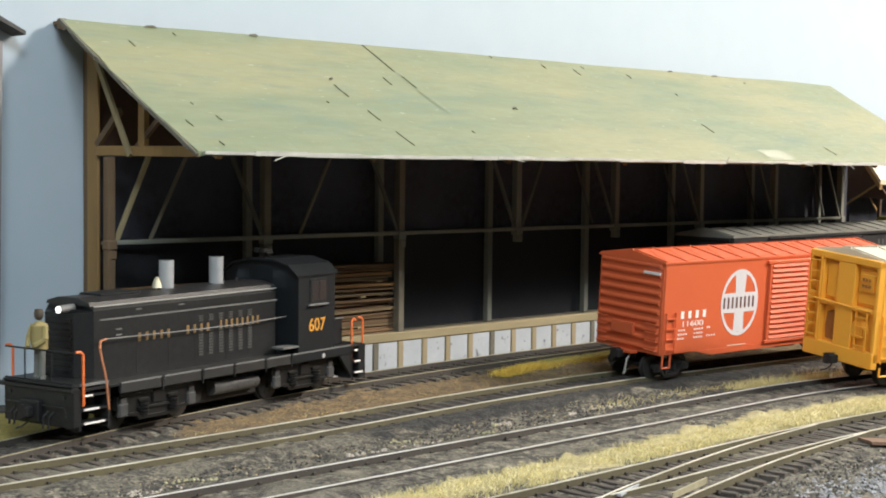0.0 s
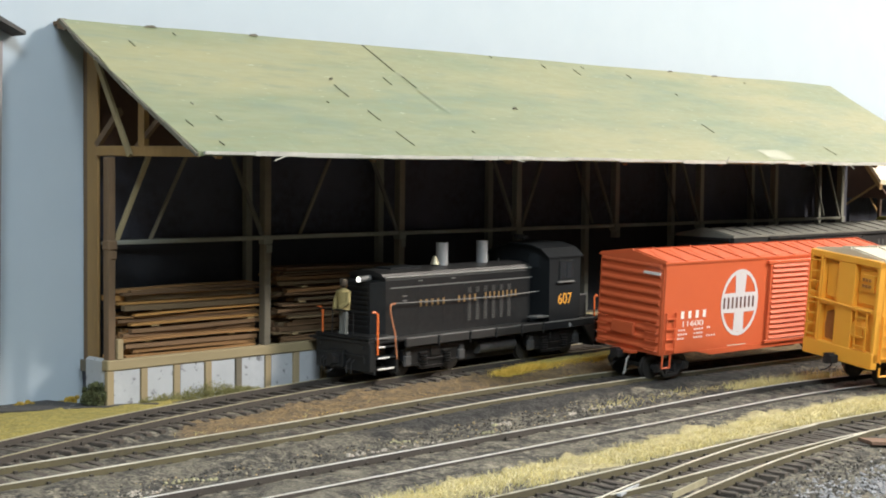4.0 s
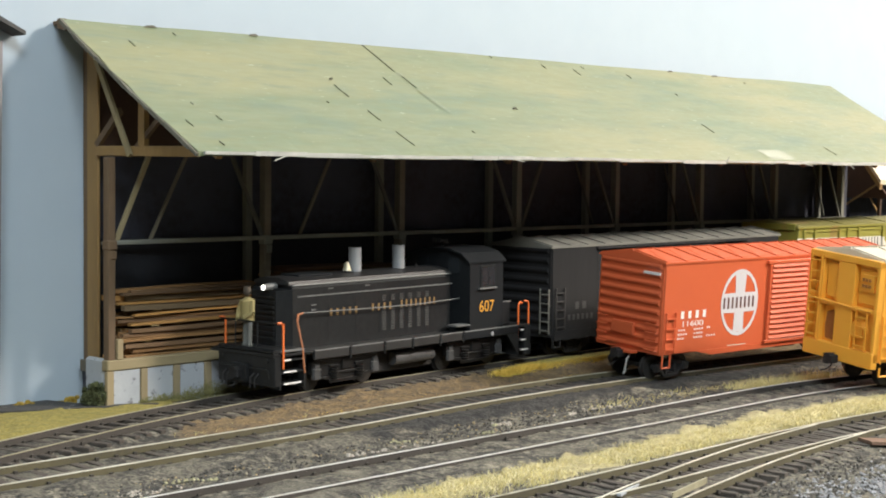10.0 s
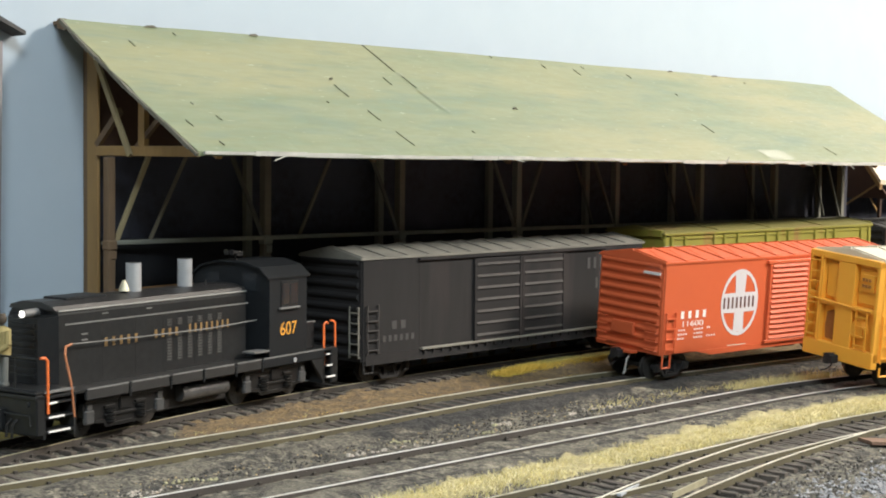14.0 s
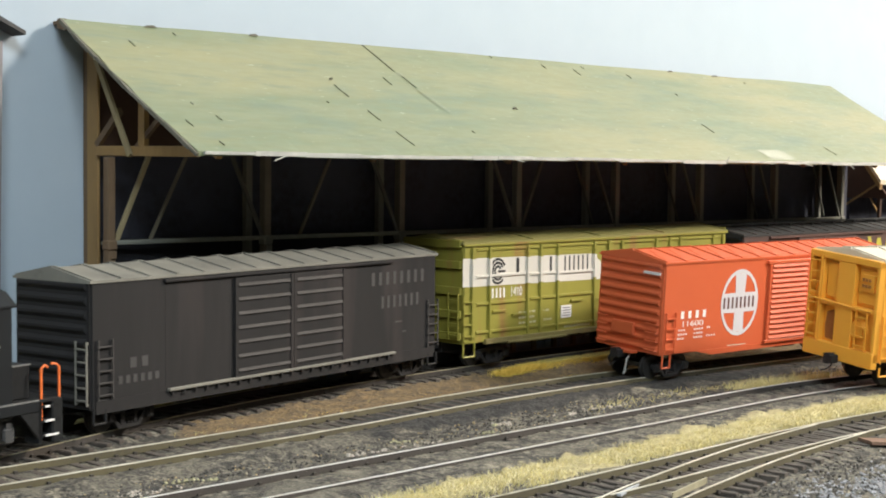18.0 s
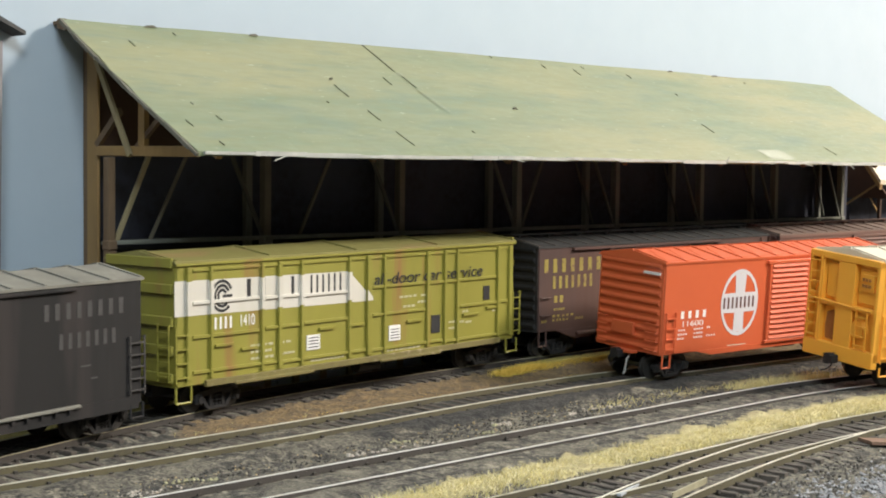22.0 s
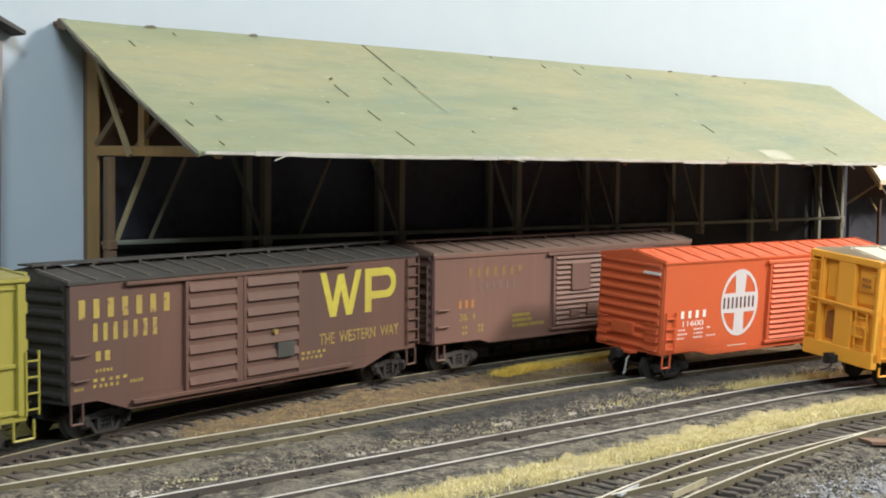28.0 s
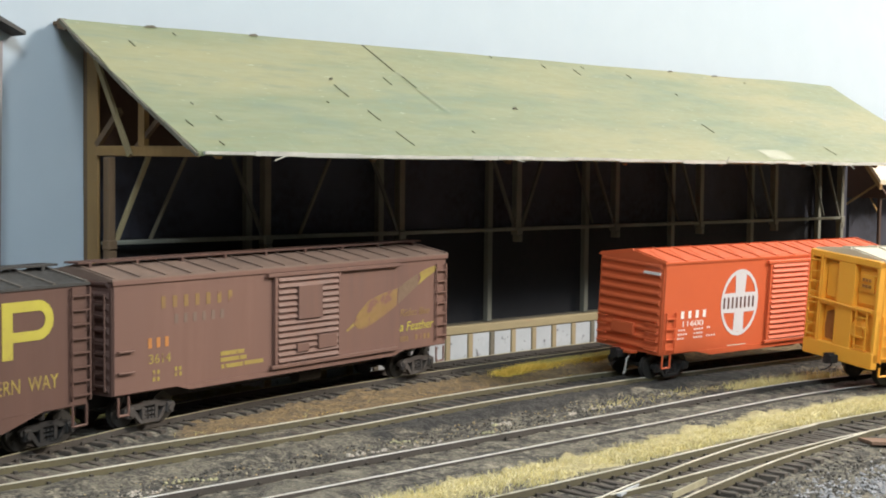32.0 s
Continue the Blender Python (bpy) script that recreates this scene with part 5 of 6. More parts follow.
    ladder(c, -16.5, -11, -L / 2 - 1.2, 14, 33, 4, M_GREEN, end=True)
    for x in (-88, 90):
        stirrup(c, x, y, 7.0, 12.4, M_GREEN, 7)
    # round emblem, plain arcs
    em = Geo()
    for r in (5.4, 3.9, 2.4):
        for k in range(14):
            a0, a1 = 0.45 + k * 0.36, 0.45 + (k + 1) * 0.36
            if a1 > 5.6:
                break
            pts = [(-69.3 + q * math.cos(a), 41.0 + q * 1.02 * math.sin(a)) for q, a in ((r, a0), (r, a1), (r - .95, a1), (r - .95, a0))]
            em.prism(pts, y - .2, y, axis="y")
    em.box(-69, -64.4, y - .2, y, 40.4, 41.3)
    part("emblem", em, M_INK, c, "round black striped emblem")
    for k, (a, b) in enumerate(((-57, -52), (-49, -45.4), (-34.4, -30.6), (-24.4, -6))):
        marks("lettering_bar", a, b, y, 38.9 - k * .1, 46.0 - k * .15, 1 if k < 3 else 6, M_INK, c, "black lettering bars on the white band", fill=.4 if k < 3 else .32, seed=20 + k)
    marks("reporting_mark", -73, -63, y, 30.0, 34.0, 4, M_WHITE, c, "white reporting mark", fill=.4, seed=30)
    words("car_number", "1410", -60, -53, y, 30.2, 34.0, M_WHITE, c, "white car number")
    words("slogan", "all-door car service", 9.2, 71, y - .5, 39.8, 44.2, M_INK, c, "black italic slogan", slant=0.25)
    for k, (a, b, z, n) in enumerate(((-55, -43, 22.6, 4), (-55, -44, 20.4, 5), (-55, -43, 18.2, 5), (-40, -34, 22.6, 2), (-40, -32, 18.6, 4), (24, 34, 34.0, 4), (36, 40, 33.8, 2), (34, 40, 31.4, 3), (26, 33, 30.2, 3), (60, 64, 27.4, 2), (60, 64, 25.6, 2),
                                      (58, 61.4, 21.6, 2), (62, 66, 21.2, 2), (52, 56, 22, 2), (52, 56, 19.6, 2), (78, 82, 24.6, 2), (-24, -6, 14.6, 9), (14, 36, 14.2, 9))):
        marks("small_stencil", a, b, y, z, z + 0.85, n, M_STENCIL, c, seed=40 + k, fill=.8)
    for xa, xb, za, zb in ((-26.4, -19.6, 18.9, 24.2), (17.9, 24.1, 18.2, 24.0)):
        p = part("placard", Geo().box(xa, xb, y - .35, y, za, zb), M_WHITE, c, "small white data placard")
        for k in range(4):
            part("placard_line", Geo().box(xa + .8, xb - .8, y - .42, y - .3, za + .8 + k * 1.1, za + 1.15 + k * 1.1), M_FADED, p)
    for xa, xb, za, zb in ((41.9, 46.8, 19.0, 26.0), (72.4, 76.1, 29.7, 35.4)):
        part("black_panel", Geo().box(xa, xb, y - .3, y, za, zb), M_INK, c, "black painted square")
    spread_details(c, 1.003, 0.0057)
    return c


def brown_double_car():
    L, W, z0, z1 = 173.1, 35, 13.4, 49.8
    c = basic_car("double_door_boxcar", "oxide brown double-door boxcar with large yellow initials and a black roof", L, W, z0, z1, M_BROWN, TRAIN, sill=(-60, 56, 9.4, 14), truck_x=72)
    y = -W / 2
    ribbed_roof(c, L, W / 2, z1, 3.4, 15, M_BLACKROOF, M_TANRIB, "black roof with dusty tan seams")
    running_board(c, L, z1 + 4.2, M_BLACKROOF)
    for s in (-1, 1):
        corrugated_end(c, s * (L / 2 - .2), s, W / 2 - 0.6, z0, z1, 9, M_DARK if s < 0 else M_BROWN, "black ribbed end" if s < 0 else "")
    slat_door(c, -35.2, -11, y, 12.4, 47.6, 7, M_BROWN, 1.0)
    slat_door(c, -7.6, 20, y, 12.4, 47.6, 7, M_BROWN, 1.0)
    part("centre_post", Geo().box(-10.6, -8, y - .9, y, 12.2, 47.8, .2), M_BROWN, c)
    part("door_track", Geo().box(-62.6, 46.8, y - 1.4, y, 47.6, 48.8, .2), M_BROWN, c)
    part("door_track", Geo().box(-60, 47.8, y - 1.7, y, 10.9, 12.3, .2), M_BROWN, c)
    ladder(c, 80, 86.4, y, 15, 48.6, 8, M_BROWN)
    for z in (20.4, 28.0):
        part("grab_iron", Geo().pipe([(-85, y, z), (-85, y - 1, z), (-78.5, y - 1, z), (-78.5, y, z)], .3, 6), M_BROWN, c)
    for x in (-83, 83):
        stirrup(c, x, y, 7.5, 13.6, M_BROWN)
    # plain strokes of the large yellow initials
    big = Geo()
    for i, ((xa, za), (xb, zb)) in enumerate((((33.2, 46.0), (38.6, 29.8)), ((38.6, 29.8), (42.9, 45.0)), ((42.9, 45.0), (47.4, 29.8)), ((47.4, 29.8), (52.6, 46.0)))):
        big.prism([(xa - 1.6, za), (xa + 1.6, za), (xb + 1.6, zb), (xb - 1.6, zb)], y - .10 - .06 * (i % 2), y, axis="y")
    part("large_initial", big, M_LEMON, c, "large lemon yellow slanted strokes")
    ring = Geo().box(56.2, 59.8, y - .14, y, 29.8, 46.0)
    ring.box(59.8, 68.5, y - .14, y, 43.0, 46.0).box(59.8, 68.5, y - .14, y, 34.6, 37.4)
    for k in range(8):
        a0, a1 = -1.571 + k * .3927, -1.571 + (k + 1) * .3927
        pts = [(68.5 + rr * math.cos(a) * .95, 40.3 + (rr + .1) * math.sin(a)) for rr, a in ((5.7, a0), (5.7, a1), (2.7, a1), (2.7, a0))]
        ring.prism(pts, y - .14, y, axis="y")
    part("large_initial", ring, M_LEMON, c, "large lemon yellow bowl and stem")
    marks("road_name", -82, -38.8, y, 38.6, 44.4, 7, M_LEMONFADED, c, "yellow road name bars", fill=.42, seed=60)
    marks("road_name", -76, -45.6, y, 31.6, 37.0, 7, M_LEMONFADED, c, "yellow road name bars", fill=.42, seed=61)
    words("slogan", "THE  WESTERN  WAY", 31.4, 75.4, y, 20.0, 24.2, M_LEMONFADED, c, "worn yellow slogan")
    marks("reporting_mark", -75, -67, y, 25.6, 28.6, 2, M_LEMONFADED, c, seed=63)
    for k, (a, b, z) in enumerate(((-75, -67, 22.2), (-76, -60, 19.4), (-76, -64, 17.6), (-60, -54, 17.6), (22, 36, 17.6), (22, 34, 15.8), (-84, -80, 17.4))):
        marks("small_stencil", a, b, y, z, z + 1.0, 5, M_LEMONFADED, c, seed=64 + k)
    part("grey_patch", Geo().box(7.9, 16.2, y - 1.9, y - .6, 18.4, 23.6), M_PATCH, c, "dark grey painted patch on the door")
    part("paint_spot", Geo().rod((7.0, y - 1.9, 27.4), (7.0, y - .6, 27.4), 1.0, 8), M_LEMONFADED, c, "small yellow paint spot")
    spread_details(c, 1.008, 0.0045)
    return c


def brown_single_car():
    L, W, z0, z1 = 175.5, 35, 13.4, 49.4
    c = basic_car("boxcar", "faded brown single-door boxcar with a worn yellow feather emblem", L, W, z0, z1, M_BROWN2, TRAIN, sill=(-53, 55, 12.1, 6), truck_x=70)
    y = -W / 2
    ribbed_roof(c, L, W / 2, z1, 3.4, 15, M_BROWNROOF, label="dusty brown ribbed roof")
    running_board(c, L, z1 + 4.2, M_BROWN)
    part("eave_strip", Geo().box(-L / 2, L / 2, y - .5, y, z1 - 1.9, z1 - .4, .1), M_BROWN2, c)
    for s in (-1, 1):
        corrugated_end(c, s * (L / 2 - .2), s, W / 2 - 0.6, z0, z1, 10, M_BROWN)
    slat_door(c, -11.4, 22.6, y, 15.8, 46.0, 14, M_BROWN2, .9)
    part("door_track", Geo().box(-15.8, 57, y - 1.5, y, 46.0, 47.4, .2), M_BROWN2, c)
    part("door_track", Geo().box(-14, 56, y - 1.4, y, 14.2, 15.6, .2), M_BROWN2, c)
    for xa, xb, za, zb in ((-.6, 12.2, 30.6, 42.4), (10.1, 20.2, 19.4, 24.4), (-1.2, 5, 19.2, 22.2)):
        part("door_plate", Geo().box(xa, xb, y - 1.9, y - .6, za, zb, .15), M_BROWN2, c, "plain plate on the door")
    ladder(c, 80.4, 86.4, y, 15.6, 45.6, 7, M_BROWN2)
    ladder(c, -15.5, -10.5, -L / 2 - .8, 15, 45, 7, M_BROWN, end=True)
    for z in (20.4, 27.0):
        part("grab_iron", Geo().pipe([(-85.6, y, z), (-85.6, y - 1, z), (-79, y - 1, z), (-79, y, z)], .32, 6), M_BROWN2, c)
    for x in (-83, 83.5):
        stirrup(c, x, y, 7.2, 12.9, M_BROWN2, 4.5)
    # worn feather: a short quill, a broad vane, its rubbed middle and a clear tip
    def flat(name, outline, material, label):
        part(name, Geo().prism(outline, y - .1, y, axis="y"), material, c, label)
    flat("quill", [(27.3, 24.2), (27.7, 23.6), (32.0, 25.6), (31.4, 26.6)], M_LEMONFADED, "yellow quill")
    flat("vane", [(31.6, 26.0), (33.6, 24.4), (37.0, 23.8), (42.0, 25.4), (47.0, 27.2), (52.4, 29.4), (56.4, 31.2), (57.0, 37.6), (51.0, 36.8), (45.4, 35.6), (40.2, 34.2), (35.4, 31.0), (32.6, 28.6)], M_FEATHER, "worn yellow feather")
    flat("vane", [(57.2, 31.5), (63.0, 34.6), (69.2, 38.0), (69.4, 42.4), (62.6, 40.0), (57.6, 37.8)], M_RUBBED, "rubbed out middle of the feather")
    flat("tip", [(69.4, 38.1), (74.6, 40.6), (80.4, 43.0), (80.8, 45.2), (75.0, 44.2), (70.4, 42.8), (71.2, 40.6)], M_LEMONFADED, "clear yellow tip")
    marks("road_name", -66, -29.4, y, 39.2, 43.0, 7, M_FEATHER, c, "rubbed out yellow road name", fill=.36, seed=70)
    marks("road_name", -60, -34, y, 34.0, 37.0, 6, M_BROWNROOF, c, "rubbed out road name", fill=.36, seed=71)
    marks("reporting_mark", -72, -60.6, y, 27.0, 30.2, 3, M_ORANGELETDIM, c, "orange reporting mark", fill=.42, seed=72)
    words("car_number", "3614", -71.6, -61.8, y, 22.0, 25.0, M_LEMONFADED, c, "worn yellow car number")
    for k, (a, b, z, n) in enumerate(((-70, -66, 18.6, 2), (-70, -66, 16.4, 2), (-60, -56, 18.8, 2), (-60, -56, 17.0, 2))):
        marks("small_stencil", a, b, y, z, z + 1.3, n, M_LEMONFADED, c, seed=73 + k)
    for a, b, z in ((-38.4, -30.6, 21.5), (-30.2, -26.7, 21.5), (-38.4, -29.4, 19.4), (-28.9, -25.6, 19.4), (-38.0, -36.6, 17.2), (-36.0, -27.3, 17.2), (-26.6, -17.2, 17.3)):
        part("stencil_block", Geo().box(a, b, y - .1, y, z, z + 1.35), M_LEMONFADED, c, "yellow stencil block")
    words("slogan", "Rides like", 58.7, 76.4, y, 26.6, 29.4, M_FEATHER, c, "faded yellow script slogan", slant=0.25)
    words("slogan", "a Feather", 58.4, 78.8, y, 20.9, 24.4, M_LEMON, c, "yellow script slogan", slant=0.25)
    for k, (a, b) in enumerate(((59, 64), (68, 78))):
        marks("lettering_bar", a, b, y, 16.9, 19.0, 4, M_FEATHER, c, "rubbed yellow slogan bars", seed=80 + k)
    spread_details(c, 0.982, 0.0028)
    return c


def red_boxcar():
    L, W, z0, z1 = 155.0, 35.5, 11.2, 48.6
    c = basic_car("boxcar", "clean bright red boxcar with a white circular cross emblem, parked", L, W, z0, z1, M_RED, "parked cars", sill=(-46, 50, 9.4, 10), truck_x=64)
    y = -W / 2
    ribbed_roof(c, L, W / 2, z1, 3.2, 13, M_RED, label="red roof of diagonal pressed panels", diag=True)
    for s in (-1, 1):
        corrugated_end(c, s * (L / 2 - .2), s, W / 2 - 0.5, z0, z1 - .4, 10, M_RED, "red pressed steel end")
    part("end_placard", Geo().box(-L / 2 - 1.1, -L / 2, -16, -7.5, z1 - 5.2, z1 - 4.2), M_WHITE, c, "small white stencil on the end")
    for zz in (13, 16.5, 20, 23.5):
        part("end_grab", Geo().pipe([(-L / 2, -16, zz), (-L / 2 - 1.4, -16, zz), (-L / 2 - 1.4, -10.5, zz), (-L / 2, -10.5, zz)], .35, 6), M_RED, c)
        part("end_grab", Geo().pipe([(-L / 2, 16, zz), (-L / 2 - 1.4, 16, zz), (-L / 2 - 1.4, 11.5, zz), (-L / 2, 11.5, zz)], .35, 6), M_RED, c)
    part("tack_board", Geo().box(-L / 2 - 1.6, -L / 2, -4, 8, 17.6, 22.5, .2), M_RED, c)
    part("brake_platform", Geo().box(-L / 2 - 4.4, -L / 2, -6, 5, 10.6, 11.4), M_RED, c)
    x0 = -L / 2
    slat_door(c, x0 + 67.2, x0 + 93.5, y, z0 + 1.6, z0 + 34.6, 15, M_RED, .9)
    part("door_track", Geo().box(x0 + 64.8, x0 + 128, y - 1.4, y, z0 + 34.4, z0 + 35.8, .2), M_RED, c)
    part("door_track", Geo().box(x0 + 65.4, x0 + 125, y - 1.3, y, z0 + .2, z0 + 1.6, .2), M_RED, c)
    ladder(c, x0 + 2.2, x0 + 7.8, y, z0 + .6, z0 + 17.2, 4, M_RED)
    ladder(c, x0 + 146, x0 + 152, y, z0 + 1, z0 + 34, 7, M_RED)
    for x in (x0 + 4, x0 + 150):
        stirrup(c, x, y, 6.0, z0 + .4, M_RED, 4.6)
    # emblem: ring and cross
    cx, cz, R = x0 + 48.2, z0 + 18.9, 13.6
    em, n = Geo(), 40
    for yy in (y - .12, y):
        for r in (R, R - 1.5):
            em.v += [(cx + r * 0.89 * math.cos(2 * math.pi * k / n), yy, cz + r * 1.03 * math.sin(2 * math.pi * k / n)) for k in range(n)]
    for k in range(n):
        j = (k + 1) % n
        em.f += [(k, j, n + j, n + k), (2 * n + k, 3 * n + k, 3 * n + j, 2 * n + j), (k, 2 * n + k, 2 * n + j, j), (n + k, n + j, 3 * n + j, 3 * n + k)]
    h = R - 1.3
    hx = h * 0.89
    em.prism([(cx - 3.3, cz - h), (cx + 3.3, cz - h), (cx + 3.0, cz - 4.2), (cx + hx, cz - 4.0), (cx + hx, cz + 4.0), (cx + 3.0, cz + 4.2), (cx + 3.6, cz + h), (cx - 3.6, cz + h), (cx - 3.0, cz + 4.2), (cx - hx, cz + 4.0), (cx - hx, cz - 4.0), (cx - 3.0, cz - 4.2)], y - .11, y, axis="y")
    part("emblem", em, M_EMBLEM, c, "white ring and cross emblem")
    marks("lettering_bar", cx - 10.6, cx + 10.9, y - .1, cz - 2.3, cz + 2.4, 8, M_MAROON, c, "dark lettering bars across the emblem", fill=.4, seed=90)
    marks("reporting_mark", x0 + 11.4, x0 + 29.4, y, z0 + 14.2, z0 + 17.2, 4, M_WHITE, c, "white reporting mark", fill=.4, seed=91)
    words("car_number", "11600", x0 + 12.8, x0 + 25.4, y, z0 + 10.9, z0 + 13.2, M_WHITE, c, "white car number")
    for k, (a, b, z, n) in enumerate(((10.4, 15, 6.6, 3), (10.2, 16.4, 4.9, 4), (10, 14.6, 3.2, 3), (20, 26, 6.6, 4), (20, 26, 4.9, 4), (20, 26, 3.2, 4), (28, 30.4, 6.8, 2), (28, 34, 3.4, 4))):
        marks("small_stencil", x0 + a, x0 + b, y, z0 + z + 2.6, z0 + z + 3.3, n, M_WHITE, c, seed=92 + k)
    part("air_hose", Geo().pipe([(x0 - 2.4, -4.0, 9.4), (x0 - 4.6, -4.6, 8.4), (x0 - 6.0, -5.4, 5.6), (x0 - 7.4, -6.4, 3.6), (x0 - 9.2, -7.2, 3.0)], .4, 8), M_HOSE, c, "pale grey air hose")
    part("stencil_line", Geo().box(x0 + 42, x0 + 54, y - .1, y, z0 + .8, z0 + 1.2), M_SILVERROOF, c)
    return c


def yellow_boxcar():
    L, W, z0, z1 = 172.0, 37.5, 11.6, 50.9
    c = basic_car("boxcar", "yellow-orange boxcar with a ribbed end and a pale roof, parked", L, W, z0, z1, M_YELLOW, "parked cars", truck_x=62)
    y, x0, w = -W / 2, -L / 2, W / 2
    ribbed_roof(c, L, w, z1, 2.6, 12, M_SILVERROOF, label="pale cream roof")
    # end with deep vertical posts and panels
    for s in (-1, 1):
        X = s * (L / 2 - .3)
        part("end_wall", Geo().box(min(X, X - s * .8), max(X, X - s * .8), -w + .4, w - .4, z0, z1), M_YELLOW, c)
        d = lambda a, b: (min(X + s * a, X + s * b), max(X + s * a, X + s * b))
        for ya, yb in ((-w, -w + 1.7), (-6.0, 3.0), (11.0, 12.2), (w - 1.5, w)):
            part("end_post", Geo().box(*d(0, 2.8), ya, yb, z0, z1 - .6, .2), M_YELLOW, c)
        part("end_rail", Geo().box(*d(0, 3.0), -w, w, z1 - 2.6, z1, .2), M_YELLOW, c)
        part("end_sill", Geo().box(*d(0, 3.2), -w, w, z0 - 2.6, z0 + 3.6, .3), M_YELLOW, c)
        part("end_panel", Geo().box(*d(0, 1.0), 4.0, 10.2, z0 + 21.5, z1 - 4, .2), M_YELLOW, c)
        part("end_panel", Geo().box(*d(0, 0.9), -16.4, -7.0, z0 + 21.5, z1 - 4.4, .2), M_YELLOW, c)
        part("placard_board", Geo().box(*d(0.9, 2.0), -15.6, -9.0, z1 - 12.6, z1 - 6.0, .15), M_YELLOW, c)
        part("cross_rail", Geo().box(*d(0, 2.6), -w, 12.2, z0 + 18.4, z0 + 20.2, .2), M_YELLOW, c)
        part("jacking_pad", Geo().rod((X + s * 0.2, -9.0, z0 + 11.5), (X + s * 2.6, -9.0, z0 + 11.5), 4.2, 16, 3.4), M_YELLOW, c, "round raised pad")
        part("crossover_rail", Geo().pipe([(X + s * 3.6, -w + 2, z0 + 19.6), (X + s * 3.6, w - 2, z0 + 20.4)], .4, 6), M_YELLOW, c)
        part("rust_patch", Geo().prism([(3.6, z0 + 5.2), (5.0, z0 + 4.4), (9.8, z0 + 4.6), (10.4, z0 + 9.5), (9.6, z0 + 15.2), (6.2, z0 + 16.6), (4.0, z0 + 13)], *d(0, .06)), M_RUST, c, "brown rust stain on the end")
    ladder(c, 11.6, 17.0, x0 - 2.4, z0 + 4, z0 + 38, 8, M_YELLOW, end=True)
    ladder(c, -14.6, -9, x0 - 2.4, z0 + 4, z0 + 19, 4, M_YELLOW, end=True)
    for k in range(5):
        part("side_post", Geo().box(x0 + 6 + 16 * k, x0 + 8 + 16 * k, y - 1.2, y, z0 + 1, z1 - 1.5, .2), M_YELLOW, c)
    ladder(c, x0 + 1.0, x0 + 5.4, y, z0, z0 + 18, 4, M_YELLOW)
    part("side_plate", Geo().box(x0 + 9, x0 + 20, y - .2, y, z0 + 2, z0 + 7), M_WHITE, c, "white painted panel on the side")
    for x in (x0 + 4, -x0 - 4):
        stirrup(c, x, y, 6.2, z0 - 2, M_YELLOW, 4.6)
    for k, (za, n) in enumerate(((42.4, 3), (40.0, 3))):
        g = Geo()
        for i in range(n):
            g.box(x0 - 2.5, x0 - 2.2, -14.4 + i * 1.6, -13.3 + i * 1.6, za, za + 1.1)
        part("end_stencil", g, M_RUST, c, "small brown stencil on the end")
    return c


RUNNING_GEAR = ("truck", "sideframe", "wheelset", "journal", "coupler")


def move_along(car, f):
    """Moves the details of a finished body along it by x -> f(x)."""
    done = set()
    for ob in car.children_recursive:
        if ob.name.split(".")[0] in RUNNING_GEAR or ob.data in done:
            continue
        done.add(ob.data)
        for v in ob.data.vertices:
            v.co.x = f(v.co.x)


def spread_details(car, grow, drift, half=0.089):
    """All details grow about the centre, those of the middle stand a little towards the front."""
    move_along(car, lambda x: grow * x - drift * max(0.0, 1 - (x / half) ** 2))


